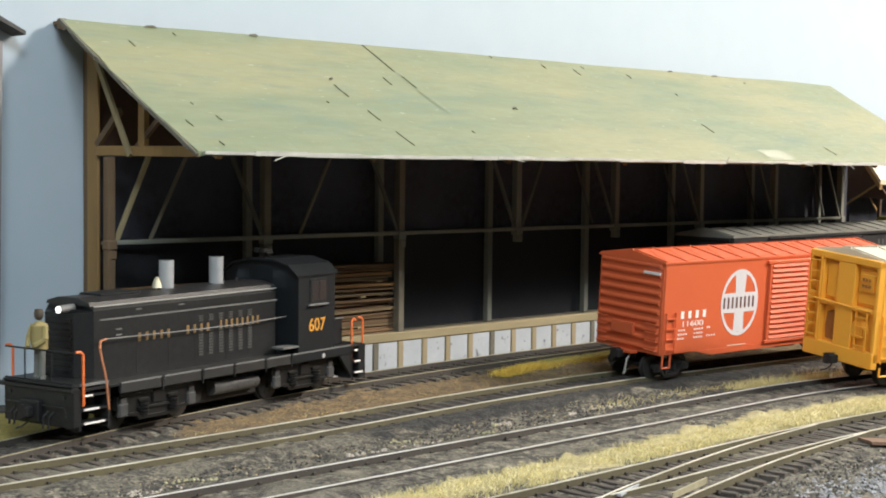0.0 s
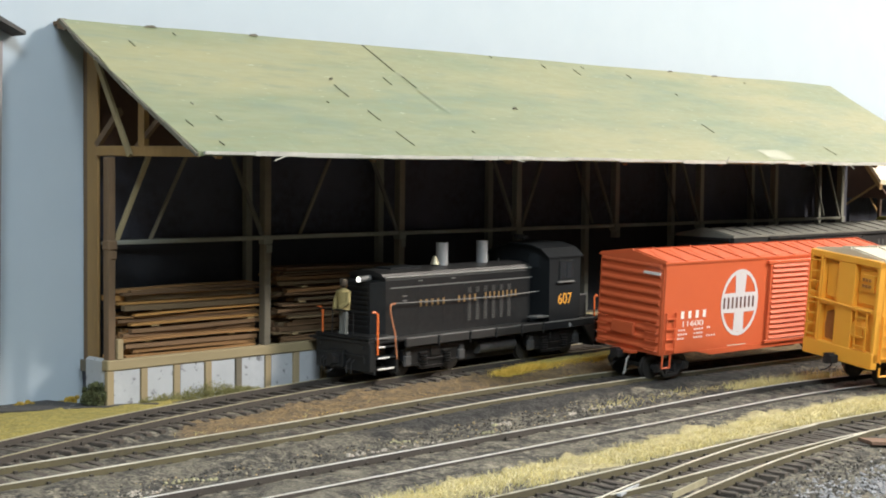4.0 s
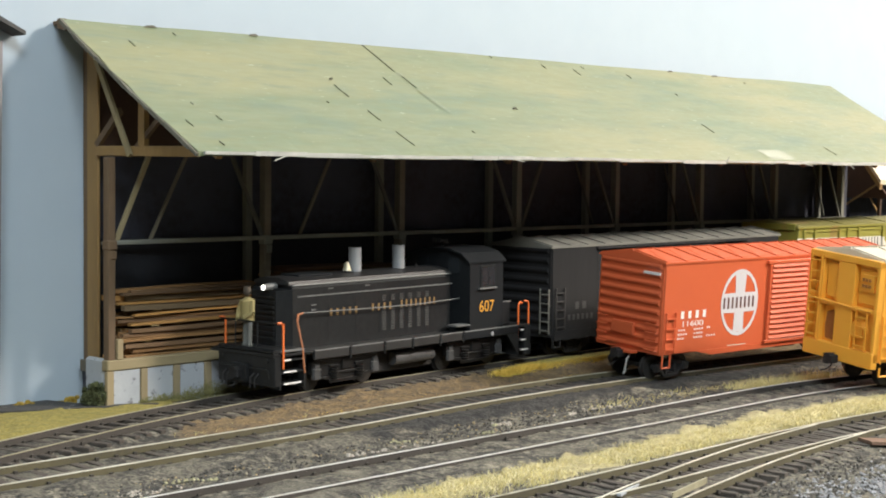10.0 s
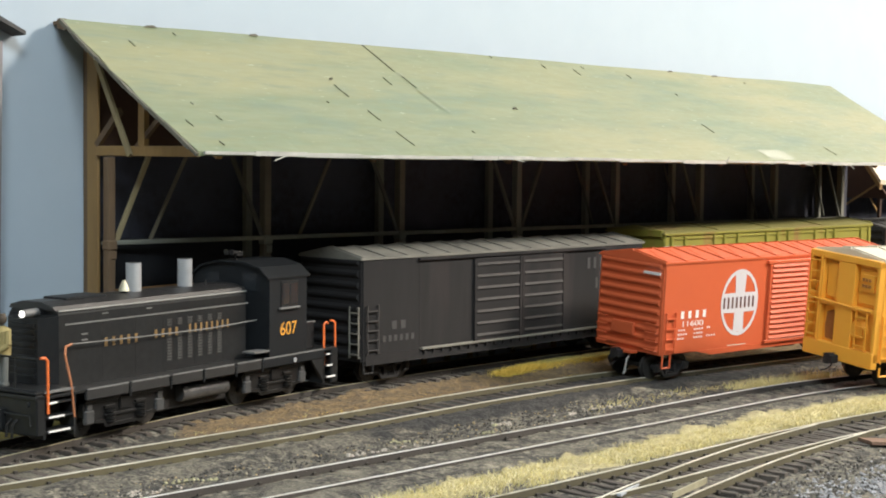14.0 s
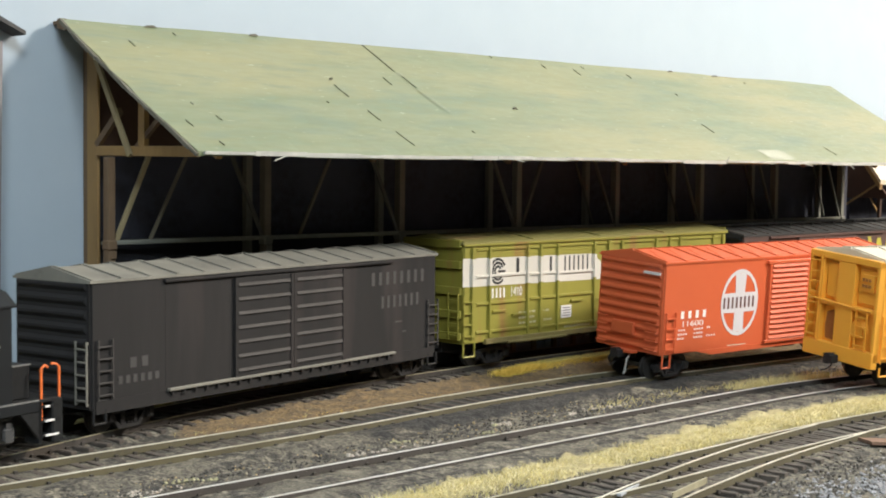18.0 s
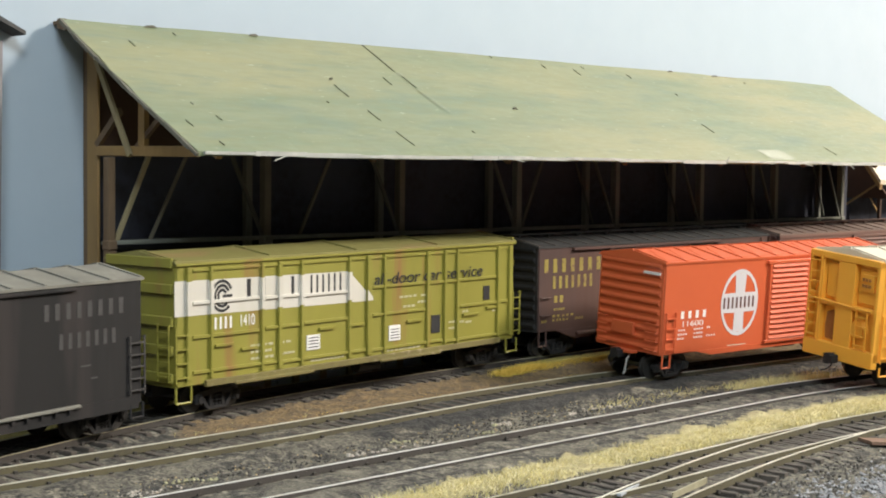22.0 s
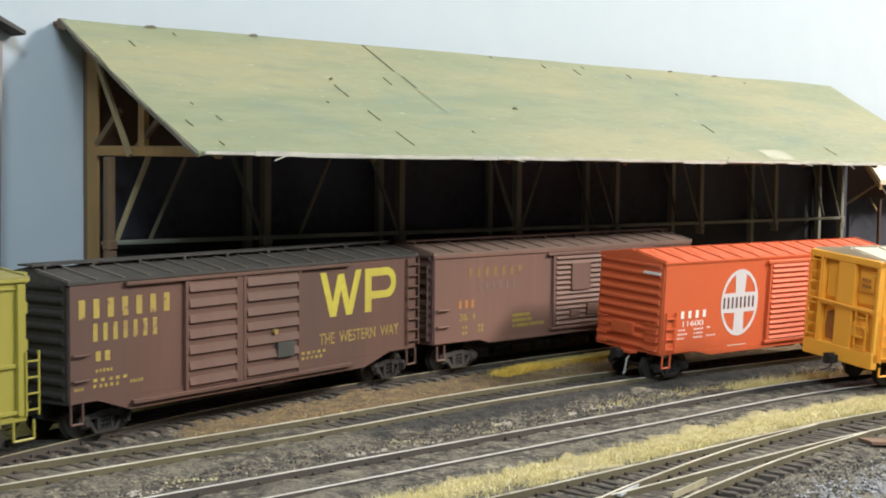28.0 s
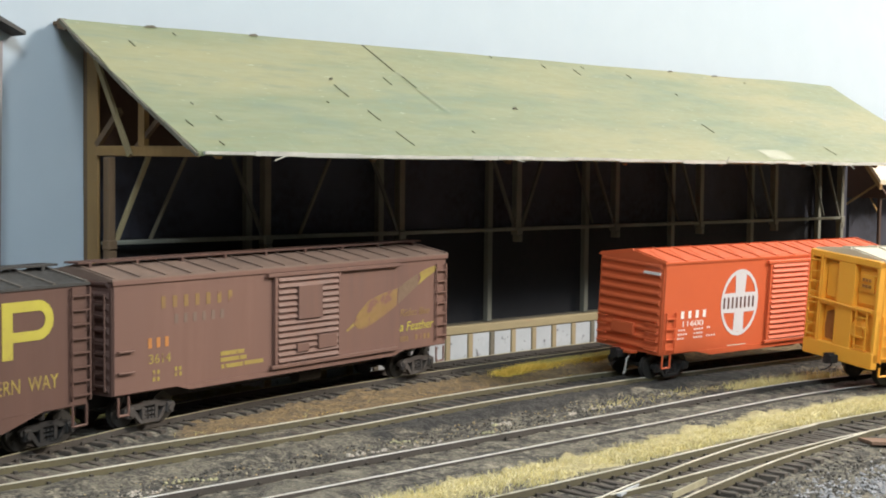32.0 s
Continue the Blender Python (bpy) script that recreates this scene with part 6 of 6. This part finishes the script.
# ---- the switcher ----
def switcher():
    c = thing("switcher_locomotive", "small black diesel switching locomotive with orange handrails and gold lettering", "locomotive")
    W = 17.2
    X = lambda x: x - 79.0          # drawn from the front coupler
    hood = Geo().prism([(-10.5, 17.5), (-10.5, 39.6), (-9.0, 41.4), (9.0, 41.4), (10.5, 39.6), (10.5, 17.5)], X(21.5), X(112))
    part("hood", hood, M_BLACK, c, "black engine hood", smooth=False)
    # bevelled nose around the radiator
    nose = Geo()
    nose.add([(X(21.5), -10.5, 18), (X(21.5), 10.5, 18), (X(21.5), 10.5, 39.5), (X(21.5), -10.5, 39.5), (X(17.0), -6.4, 18), (X(17.0), 6.4, 18), (X(17.0), 6.4, 38.8), (X(17.0), -6.4, 38.8)],
             [(0, 1, 2, 3), (4, 7, 6, 5), (0, 4, 5, 1), (1, 5, 6, 2), (2, 6, 7, 3), (3, 7, 4, 0)])
    part("nose", nose, M_BLACK, c)
    for k in range(9):
        part("radiator_slat", Geo().box(X(16.5), X(17.1), -5.6, 5.6, 21 + 1.9 * k, 22 + 1.9 * k), M_BLACK, c)
    top = Geo().prism([(-9.8, 41.0), (-9.0, 42.2), (-4, 43.4), (4, 43.4), (9.0, 42.2), (9.8, 41.0)], X(20.6), X(113))
    part("hood_top", top, M_HOODTOP, c, "dusty dark grey hood top")
    # highlight along the hood's top edge, put in as a pale strip
    part("edge_strip", Geo().box(X(22), X(113), -10.35, -9.7, 40.5, 41.0, .15), M_HOSE, c, "thin pale strip painting the hood edge highlight")
    part("edge_strip", Geo().box(X(24), X(113), -10.75, -10.3, 36.4, 36.9), M_GREYTRIM, c)
    part("roof_vent", Geo().box(X(30), X(48), -5, 5, 43.0, 44.0, .3), M_CAB, c)
    for x in (65.5, 91.2):
        s = part("exhaust_chimney", Geo().rod((X(x), 0, 42.8), (X(x), 0, 52.6), 2.55, 20), M_SILVER, c, "silver cylindrical stack", smooth=True)
        part("stack_bore", Geo().rod((X(x), 0, 52.5), (X(x), 0, 52.7), 2.1, 16), M_DARK, s)
    bell = part("bell", Geo().rod((X(58.8), -2, 44.0), (X(58.8), -2, 46.6), 1.9, 12, 1.0).rod((X(58.8), -2, 46.6), (X(58.8), -2, 47.4), 1.0, 10, .5), M_BELL, c, "brass bell", smooth=True)
    part("bell_bracket", Geo().box(X(57.6), X(60), -2.6, -1.4, 43, 44.2), M_DARK, bell)
    part("lifting_eye", Geo().rod((X(100), -2, 43), (X(100), -2, 45), .4, 6), M_DARK, c)
    hl = part("headlight", Geo().rod((X(14.2), -3.0, 40.2), (X(20), -3.0, 40.4), 1.25, 14), M_GREYTRIM, c, "headlight housing", smooth=True)
    part("lens", Geo().rod((X(13.8), -3.0, 40.2), (X(14.25), -3.0, 40.2), 1.0, 14), M_LAMP, hl, "lit white headlight lens")
    # louvres
    for k in range(6):
        x = 70 + k * 5.2
        g = Geo()
        for i in range(3):
            g.box(X(x), X(x + 2.2), -10.62, -10.45, 32.4 + i * .8, 32.9 + i * .8)
        part("louvre", g, M_LOUVRE, c)
        g = Geo()
        for i in range(9):
            g.box(X(x), X(x + 2.2), -10.62, -10.45, 21.0 + i * .95, 21.6 + i * .95)
        part("louvre", g, M_LOUVRE, c)
    for x in (40, 55, 68, 84, 99):
        part("hood_door_seam", Geo().box(X(x), X(x + .2), -10.54, -10.45, 18, 36), M_BLACK, c)
    for x, z in ((31, 33), (31, 31.2), (60, 38.6), (40, 38.6)):
        part("door_latch", Geo().box(X(x), X(x + 2.6), -10.7, -10.45, z, z + .45), M_GREYTRIM, c)
    for k, (a, b, n) in enumerate(((41, 58, 5), (64, 77.5, 4), (81, 104, 8))):
        marks("road_name", X(a), X(b), -10.5, 28.5 + k * .35, 31.3 + k * .35, n, M_GOLD, c, "dull gold road name bars", fill=.36, seed=100 + k)
    # cab
    cab = Geo().prism([(-W, 17.5), (-W, 45.2), (-13.2, 48.4), (-6, 50.2), (6, 50.2), (13.2, 48.4), (W, 45.2), (W, 17.5)], X(117), X(138.4))
    cb = part("cab", cab, M_CAB, c, "weathered black cab")
    rf = [(-W - .5, 44.8), (-W - .5, 45.4), (-13.4, 48.9), (-6, 50.8), (6, 50.8), (13.4, 48.9), (W + .5, 45.4), (W + .5, 44.8), (13.2, 48.2), (6, 50.0), (-6, 50.0), (-13.2, 48.2)]
    part("cab_roof", Geo().prism(rf, X(115.6), X(139.6)), M_CAB, cb, "arched cab roof")
    part("window_frame", Geo().box(X(123.2), X(133.2), -W - .35, -W + .1, 34.6, 43.8, .15), M_BLACK, cb)
    part("side_window", Geo().box(X(124.0), X(127.9), -W - .45, -W - .2, 35.6, 43.0), M_GLASS, cb, "dark glazed sash")
    part("side_window", Geo().box(X(128.4), X(132.4), -W - .45, -W - .2, 35.6, 43.0), M_GLASS, cb, "dark glazed sash")
    part("window_sill", Geo().box(X(121.8), X(133.2), -W - 1.3, -W, 34.0, 34.7, .15), M_GREYTRIM, cb, "pale grey arm rest")
    for yy in (-11.4, 5.4):
        part("front_window", Geo().box(X(116.7), X(117.1), yy, yy + 6, 40.4, 46.4), M_GLASS, cb, "dark front window")
    part("edge_strip", Geo().box(X(117), X(138.4), -W - .3, -W, 44.8, 45.3), M_GREYTRIM, cb)
    words("road_number", "607", X(122.9), X(132.4), -W, 24.8, 29.4, M_ORANGELET, cb, "orange cab number")
    horn = part("horn", Geo().rod((X(119.5), 0, 50.2), (X(119.5), 0, 52.6), .45, 8).box(X(117.8), X(121.2), -2.0, 2.0, 52.3, 53.1, .2), M_DARK, c, "black air horn on the cab roof")
    for yy, l in ((-1.5, 4.2), (0.2, 5.0), (1.7, 3.4)):
        part("trumpet", Geo().rod((X(121), yy, 53.5), (X(120 - l * .5), yy, 53.6), .4, 8).rod((X(120 - l * .5), yy, 53.6), (X(119.4 - l), yy, 53.7), .4, 10, 1.05), M_DARK, horn)
    # walkway and sill
    part("walkway", Geo().box(X(6), X(152), -W, W, 16.6, 17.6, .2), M_BLACK, c)
    for a, b in ((26, 44.5), (45.5, 63.5), (64.5, 80), (81, 97), (98, 112), (113, 146)):
        sl = part("side_sill", Geo().box(X(a), X(b), -W - .4, -W + 1, 14.2, 17.7, .25), M_SILL if a < 110 else M_CAB, c, "scuffed black side sill")
        # bright line on the sill's upper edge is coloured in as a strip
        part("sill_edge", Geo().box(X(a) + .3, X(b) - .3, -W - .5, -W, 17.3, 17.8), M_GREYTRIM, sl, "grey strip painting the sill edge highlight")
    part("builder_plate", Geo().rod((X(131), -W - .4, 15.4), (X(131), -W - .6, 15.4), 0.9, 14), M_SILVER, c, "small oval plate")
    part("toe_step", Geo().box(X(108), X(117), -W - .2, -12, 19.8, 20.4), M_GREYTRIM, c, "pale step by the cab")
    part("battery_box", Geo().box(X(139), X(146.5), -13, 13, 17.6, 27.6, .4), M_BLACK, c)
    part("box_edge", Geo().box(X(139), X(146.6), -13.3, -12.8, 27.2, 27.7), M_GREYTRIM, c)
    # pilots and stair wells
    for x0, x1 in ((6.5, 9.5), (150.5, 153.5)):
        far = 13.2 if x0 < 50 else W
        pl = part("pilot", Geo().box(X(x0), X(x1), -W, far, 6.0 if x0 < 50 else 4.4, 18.2 if x0 < 50 else 17.6, .4), M_BLACK, c, "black end plate")
        if x0 < 50:
            part("drawbar_pocket", Geo().box(X(4.6), X(6.6), -4.2, 4.2, 7.0, 13.4, .3), M_BLACK, pl)
            part("plate_rim", Geo().box(X(6.1), X(6.6), -W + .4, far - .4, 17.2, 17.8), M_SILL, pl)
            for yy in (-13.5, 10.2):
                part("class_lamp", Geo().rod((X(6.6), yy, 15.2), (X(5.9), yy, 15.2), .7, 10), M_SILL, pl)
            part("cut_lever", Geo().pipe([(X(5.6), -15.5, 9.2), (X(5.6), -14.8, 12.2), (X(5.6), 11, 12.2)], .22, 6), M_SILL, pl)
            for yy in (-9.0, -6.6, 6.2, 8.4):
                part("air_hose", Geo().pipe([(X(6.4), yy, 10.4), (X(4.6), yy, 9.0), (X(4.4), yy, 5.4)], .38, 6), M_DARK, pl)
    part("front_deck", Geo().box(X(6), X(21), -W, 13.2, 18.2, 19.0, .2), M_BLACK, c)
    part("deck_edge", Geo().box(X(9.4), X(21), -W - .2, -W + .4, 18.3, 19.1), M_GREYTRIM, c, "grey deck edge")
    for xa, xb in ((9.5, 21.4), (146.6, 153.6)):
        for k, z in enumerate((6.6, 10.8, 15.0)):
            st = part("step", Geo().box(X(xa), X(xb) - .6, -W, -W + 5.5, z, z + .6), M_BLACK, c)
            part("step_edge", Geo().box(X(xa) + 1.4, X(xa) + (xb - xa) * (.82, .62, .4)[k], -W - .35, -W + .2, z + .1, z + .65), M_WHITE, st, "white step edge")
        part("step_side", Geo().box(X(xa) - .5, X(xa) + .3, -W, -W + 6, 5, 17), M_BLACK, c)
        part("step_side", Geo().box(X(xb) - .5, X(xb) + .3, -W, -W + 6, 5, 17), M_BLACK, c)
    part("frame_gusset", Geo().prism([(X(139), 16.8), (X(147), 16.8), (X(147), 5.0)], -W, -W + 1.2, axis="y"), M_BLACK, c)
    # handrails
    for yy in (-17.6, 13.5):
        part("end_handrail", Geo().pipe([(X(10.4), yy, 12.4), (X(10.4), yy, 27.8), (X(9.4), yy, 28.8), (X(7.6), yy, 28.9)], .42, 8), M_ORANGE, c, "orange grab rail")
    part("platform_rail", Geo().pipe([(X(7.2), -16.8, 28.6), (X(7.2), 13.2, 28.6)], .3, 6).pipe([(X(7.2), -7.4, 28.6), (X(7.2), -7.4, 18.6)], .25, 6).pipe([(X(7.2), 4.4, 28.6), (X(7.2), 4.4, 18.6)], .25, 6).pipe([(X(7.2), -16.8, 19.2), (X(7.2), 13.2, 19.2)], .3, 6), M_BLACK, c, "black platform railing")
    part("side_handrail", Geo().pipe([(X(21.2), -W, 10.0), (X(20.0), -W, 20), (X(19.2), -15.5, 28.4), (X(21.4), -13.4, 30.6), (X(25), -12.4, 30.9)], .36, 6), M_RUSTLINE, c, "copper coloured stair rail")
    part("hood_handrail", Geo().pipe([(X(25), -12.4, 30.9), (X(60), -12.2, 30.2), (X(90), -12.2, 29.9), (X(116), -12.2, 30.6)], .22, 6), M_GREYTRIM, c, "thin dull handrail along the hood")
    for x in (44, 62, 80, 98):
        part("stanchion", Geo().rod((X(x), -12.2, 30.2), (X(x), -10.4, 30.0), .18, 5), M_GREYTRIM, c)
    for x in (45, 64, 80.5, 97.5, 112.5):
        part("walkway_bracket", Geo().rod((X(x), -W - .4, 17.6), (X(x), -W - .4, 13.2), .3, 6), M_SILL, c)
    for yy in (-16.4, 16.4):
        part("rear_handrail", Geo().pipe([(X(147.4), yy, 11.4), (X(147.4), yy, 26.2), (X(148.6), yy, 27.2), (X(149.6), yy, 26.4)], .38, 8).pipe([(X(153.4), yy, 11.4), (X(153.4), yy, 26.2), (X(152.4), yy, 27.2), (X(150.8), yy, 27.4)], .38, 8), M_ORANGE, c, "orange rear grab rails")
    # underneath
    part("air_tank", Geo().rod((X(75), -11, 9.6), (X(99), -11, 9.6), 2.6, 16), M_JOURNAL, c, "dark grey cylindrical air tank", smooth=True)
    part("fuel_tank", Geo().box(X(66), X(102), -9.5, 9.5, 4.6, 14, .5), M_DARK, c)
    part("frame", Geo().box(X(10), X(150), -8, 8, 9, 16.6, .3), M_DARK, c)
    for xc in (44.6, 118.4):
        t = part("truck", shared("loco_bolster", lambda: Geo().box(-3, 3, -11, 11, 5, 9, .3).mesh("truck", M_DARK)), M_DARK, c, at=(X(xc), 0, 1.6))
        def lf():
            g = Geo().prism([(-17.5, 9.6), (-14, 11.0), (14, 11.0), (17.5, 9.6), (17.5, 5.4), (13.5, 5.0), (9, 2.4), (-9, 2.4), (-13.5, 5.0), (-17.5, 5.4)], -1.0, 1.0, axis="y")
            g.box(-9, 9, -1.7, -.9, 4.6, 5.6, .2)
            for x in (-6.6, 6.6):
                for q in range(4):
                    g.rod((x, -1.5, 3.0 + q * 1.05), (x, -1.5, 3.7 + q * 1.05), 1.7, 10)
                g.box(x - 2.3, x + 2.3, -1.9, -.9, 7.2, 8.2, .2)
            g.box(-2.6, 2.6, -1.8, -.9, 6.0, 10.4, .4).box(-16.8, 16.8, -1.45, -.9, 9.4, 10.6, .2)
            g.prism([(-13.5, 3.4), (-9.6, 3.0), (-8.6, 1.6), (8.6, 1.6), (9.6, 3.0), (13.5, 3.4), (13.5, 4.2), (9.0, 4.0), (8.0, 2.6), (-8.0, 2.6), (-9.0, 4.0), (-13.5, 4.2)], -1.75, -.95, axis="y")
            return g.mesh("sideframe", M_LOCOTRUCK)
        for s in (-1, 1):
            f = part("sideframe", shared("loco_sf", lf), M_CAB, t, at=(0, s * 13.0, 1.3))
            if s > 0:
                f.rotation_euler = (0, 0, math.pi)
            for dx in (-15.2, 15.2):
                part("journal", Geo().box(dx - 2.0, dx + 2.0, s * 14.0 - .9, s * 14.0 + .9, 4.4, 8.8, .5).box(dx - 1.2, dx + 1.2, s * 14.0 - .7, s * 14.0 + .7, 8.6, 10.6, .2), M_JOURNAL if s < 0 else M_DARK, t, "grey bearing box")
        for dx in (-14, 14):
            w = part("wheelset", shared("wheelset", wheelset_mesh), M_STEEL, t, at=(dx, 0, 4.75))
            WHEELS.setdefault(c.name, []).append((w, dx))
    knuckle(c, X(3.6), -1)
    knuckle(c, X(156.4), 1)
    at = [-0.085, -0.0575, -0.0135, 0.0122, 0.038, 0.043, 0.0594, 0.068, 0.0744, 0.085]
    to = [-0.0852, -0.0580, -0.0157, 0.0087, 0.0327, 0.0378, 0.0536, 0.0645, 0.0718, 0.083]
    move_along(c, lambda x: float(np.interp(x, at, to)))
    return c


def figurine():
    """A tiny painted toy figure, one plain mesh."""
    g = Geo()
    for s in (-1, 1):
        g.rod((0, s * 1.1, 0), (0.2, s * 1.0, 8.4), 0.95, 8, 1.05)
        g.box(-1.3, 1.0, s * 1.1 - .9, s * 1.1 + .9, 0, .9, .2)
    n_leg = len(g.f)
    g.rod((.2, 0, 8.0), (.1, 0, 14.4), 2.5, 10, 2.7).rod((.1, 0, 14.4), (0, 0, 15.6), 2.7, 10, .9)
    g.rod((0, -2.6, 14.4), (-.6, -3.3, 10.8), 1.0, 7).rod((-.6, -3.3, 10.8), (-2.6, -1.0, 9.2), .85, 7).rod((0, 2.6, 14.4), (-1.2, 3.4, 10.8), 1.0, 7).rod((-1.2, 3.4, 10.8), (-3.2, 1.6, 8.6), .85, 7)
    n_top = len(g.f)
    g.ball((-.1, 0, 17.2), 1.45, 10, 7)
    g.rod((-.1, 0, 17.6), (-.1, 0, 18.8), 1.6, 10, 1.2)
    g.v = [(x, yy, z * 1.14) for x, yy, z in g.v]
    me = g.mesh("figurine", M_JACKET, True)
    me.materials.append(M_TROUSER)
    me.materials.append(M_HAT)
    for i, p in enumerate(me.polygons):
        p.material_index = 1 if i < n_leg else 2 if i >= n_top else 0
    return tagged(new("figurine", me), "tiny toy figure in an olive jacket on the locomotive's front deck", "figurine")


LOCO, SP_CAR, GREEN_CAR, WP_CAR, SCN_CAR = switcher(), grey_boxcar(), green_car(), brown_double_car(), brown_single_car()
FIGURE = figurine()


def parked(ob, x, y, z, yaw, lean, pitch):
    ob.matrix_world = Matrix.Translation((x, y, z)) @ Euler((lean, -pitch, yaw)).to_matrix().to_4x4()


parked(red_boxcar(), 0.5620, 0.3664, 0.0, -0.0867, 0.066, 0.0068)
parked(yellow_boxcar(), 0.6115, 0.2783, 0.0006, -0.2673, 0.0878, 0.0)


# ---- the movement of the train ----
# (seconds, travel in metres): the locomotive backs in, pushes the cars, then draws them out.
TRAVEL = [(0.0, 0.7269), (0.5, 0.7449), (1.0, 0.7627), (1.5, 0.7803), (2.0, 0.7980), (2.5, 0.8165), (3.0, 0.8353), (3.5, 0.8544), (4.5, 0.8940), (5.5, 0.9314), (6.0, 0.9474), (6.5, 0.9611), (7.0, 0.9736), (7.5, 0.9847),
          (8.0, 0.9885), (8.12, 0.9855), (8.88, 0.8514), (9.0, 0.8482), (9.5, 0.8359), (10.0, 0.8241), (10.5, 0.8118), (11.0, 0.7992), (11.5, 0.7859), (12.0, 0.7718), (12.5, 0.7573), (13.0, 0.7424), (13.5, 0.7272),
          (14.0, 0.7117), (14.5, 0.6962), (16.5, 0.6305), (17.0, 0.6136), (17.5, 0.5957), (18.0, 0.5772), (18.5, 0.5584), (19.0, 0.5397), (19.5, 0.5209), (20.0, 0.5019), (20.5, 0.4826), (21.0, 0.4632), (21.5, 0.4438),
          (22.0, 0.4242), (22.5, 0.4042), (23.0, 0.3838), (23.5, 0.3634), (24.0, 0.3432), (24.5, 0.3227), (25.0, 0.3018), (25.5, 0.2808), (27.5, 0.1972), (28.0, 0.1762), (28.5, 0.1554), (29.0, 0.1347), (29.5, 0.1134),
          (30.0, 0.0924), (30.5, 0.0719), (31.0, 0.0516), (31.5, 0.0316), (32.0, 0.0111)]
travel = through_points(TRAVEL)
REST, SLACK = 0.9598, 0.0185


def car_travel(t):
    if t < 8.0:
        return max(REST, travel(t) + SLACK)
    return travel(t) + SLACK * max(0.0, 1 - (t - 8.0) / 0.9)


def on_track(x, half):
    a, b = (Vector((u, main_y(u), main_z(u))) for u in (x - half, x + half))
    d = b - a
    return Matrix.Translation((a + b) / 2) @ Matrix.Rotation(math.atan2(d.y, d.x), 4, "Z") @ Matrix.Rotation(-math.atan2(d.z, d.xy.length), 4, "Y")


def run(ob, centre, half, move, wheels=True):
    times = [i * 0.25 for i in range(129)] + [8.1, 8.2, 8.3, 8.4, 8.6, 8.7, 8.8, 8.9]
    times = sorted(set(times))
    walk(ob, [(t, on_track(centre + move(t), half)) for t in times])
    ticks, last, out = [i / 15 for i in range(481)], None, []
    for t in ticks:
        d = move(t)
        if last is None or abs(d - last) > 0.0042 or t in (0.0, ticks[-1]) or 8.0 < t < 9.0:
            out.append((t, d))
            last = d
    fine = sorted(set(out + [(i / 30, move(i / 30)) for i in range(240, 271)]))
    for w, dx in WHEELS.get(ob.name, []):
        walk(w, [(t, Matrix.Translation((dx * 0.001, 0, 0.00475)) @ Matrix.Rotation(d / 0.00475, 4, "Y")) for t, d in fine])


def motions():
    run(LOCO, -0.4220, 0.0370, travel)
    for ob, centre, half in ((SP_CAR, -0.2494, 0.072), (GREEN_CAR, -0.0531, 0.073), (WP_CAR, 0.1411, 0.072), (SCN_CAR, 0.3244, 0.070)):
        run(ob, centre, half, car_travel)
    stand = Matrix.Translation((-0.0690, 0.0015, 0.0190))
    times = sorted(set([i * 0.25 for i in range(129)] + [8.1, 8.2, 8.3, 8.4, 8.6, 8.7, 8.8, 8.9]))
    walk(FIGURE, [(t, on_track(-0.4220 + travel(t), 0.0370) @ stand) for t in times])


motions()
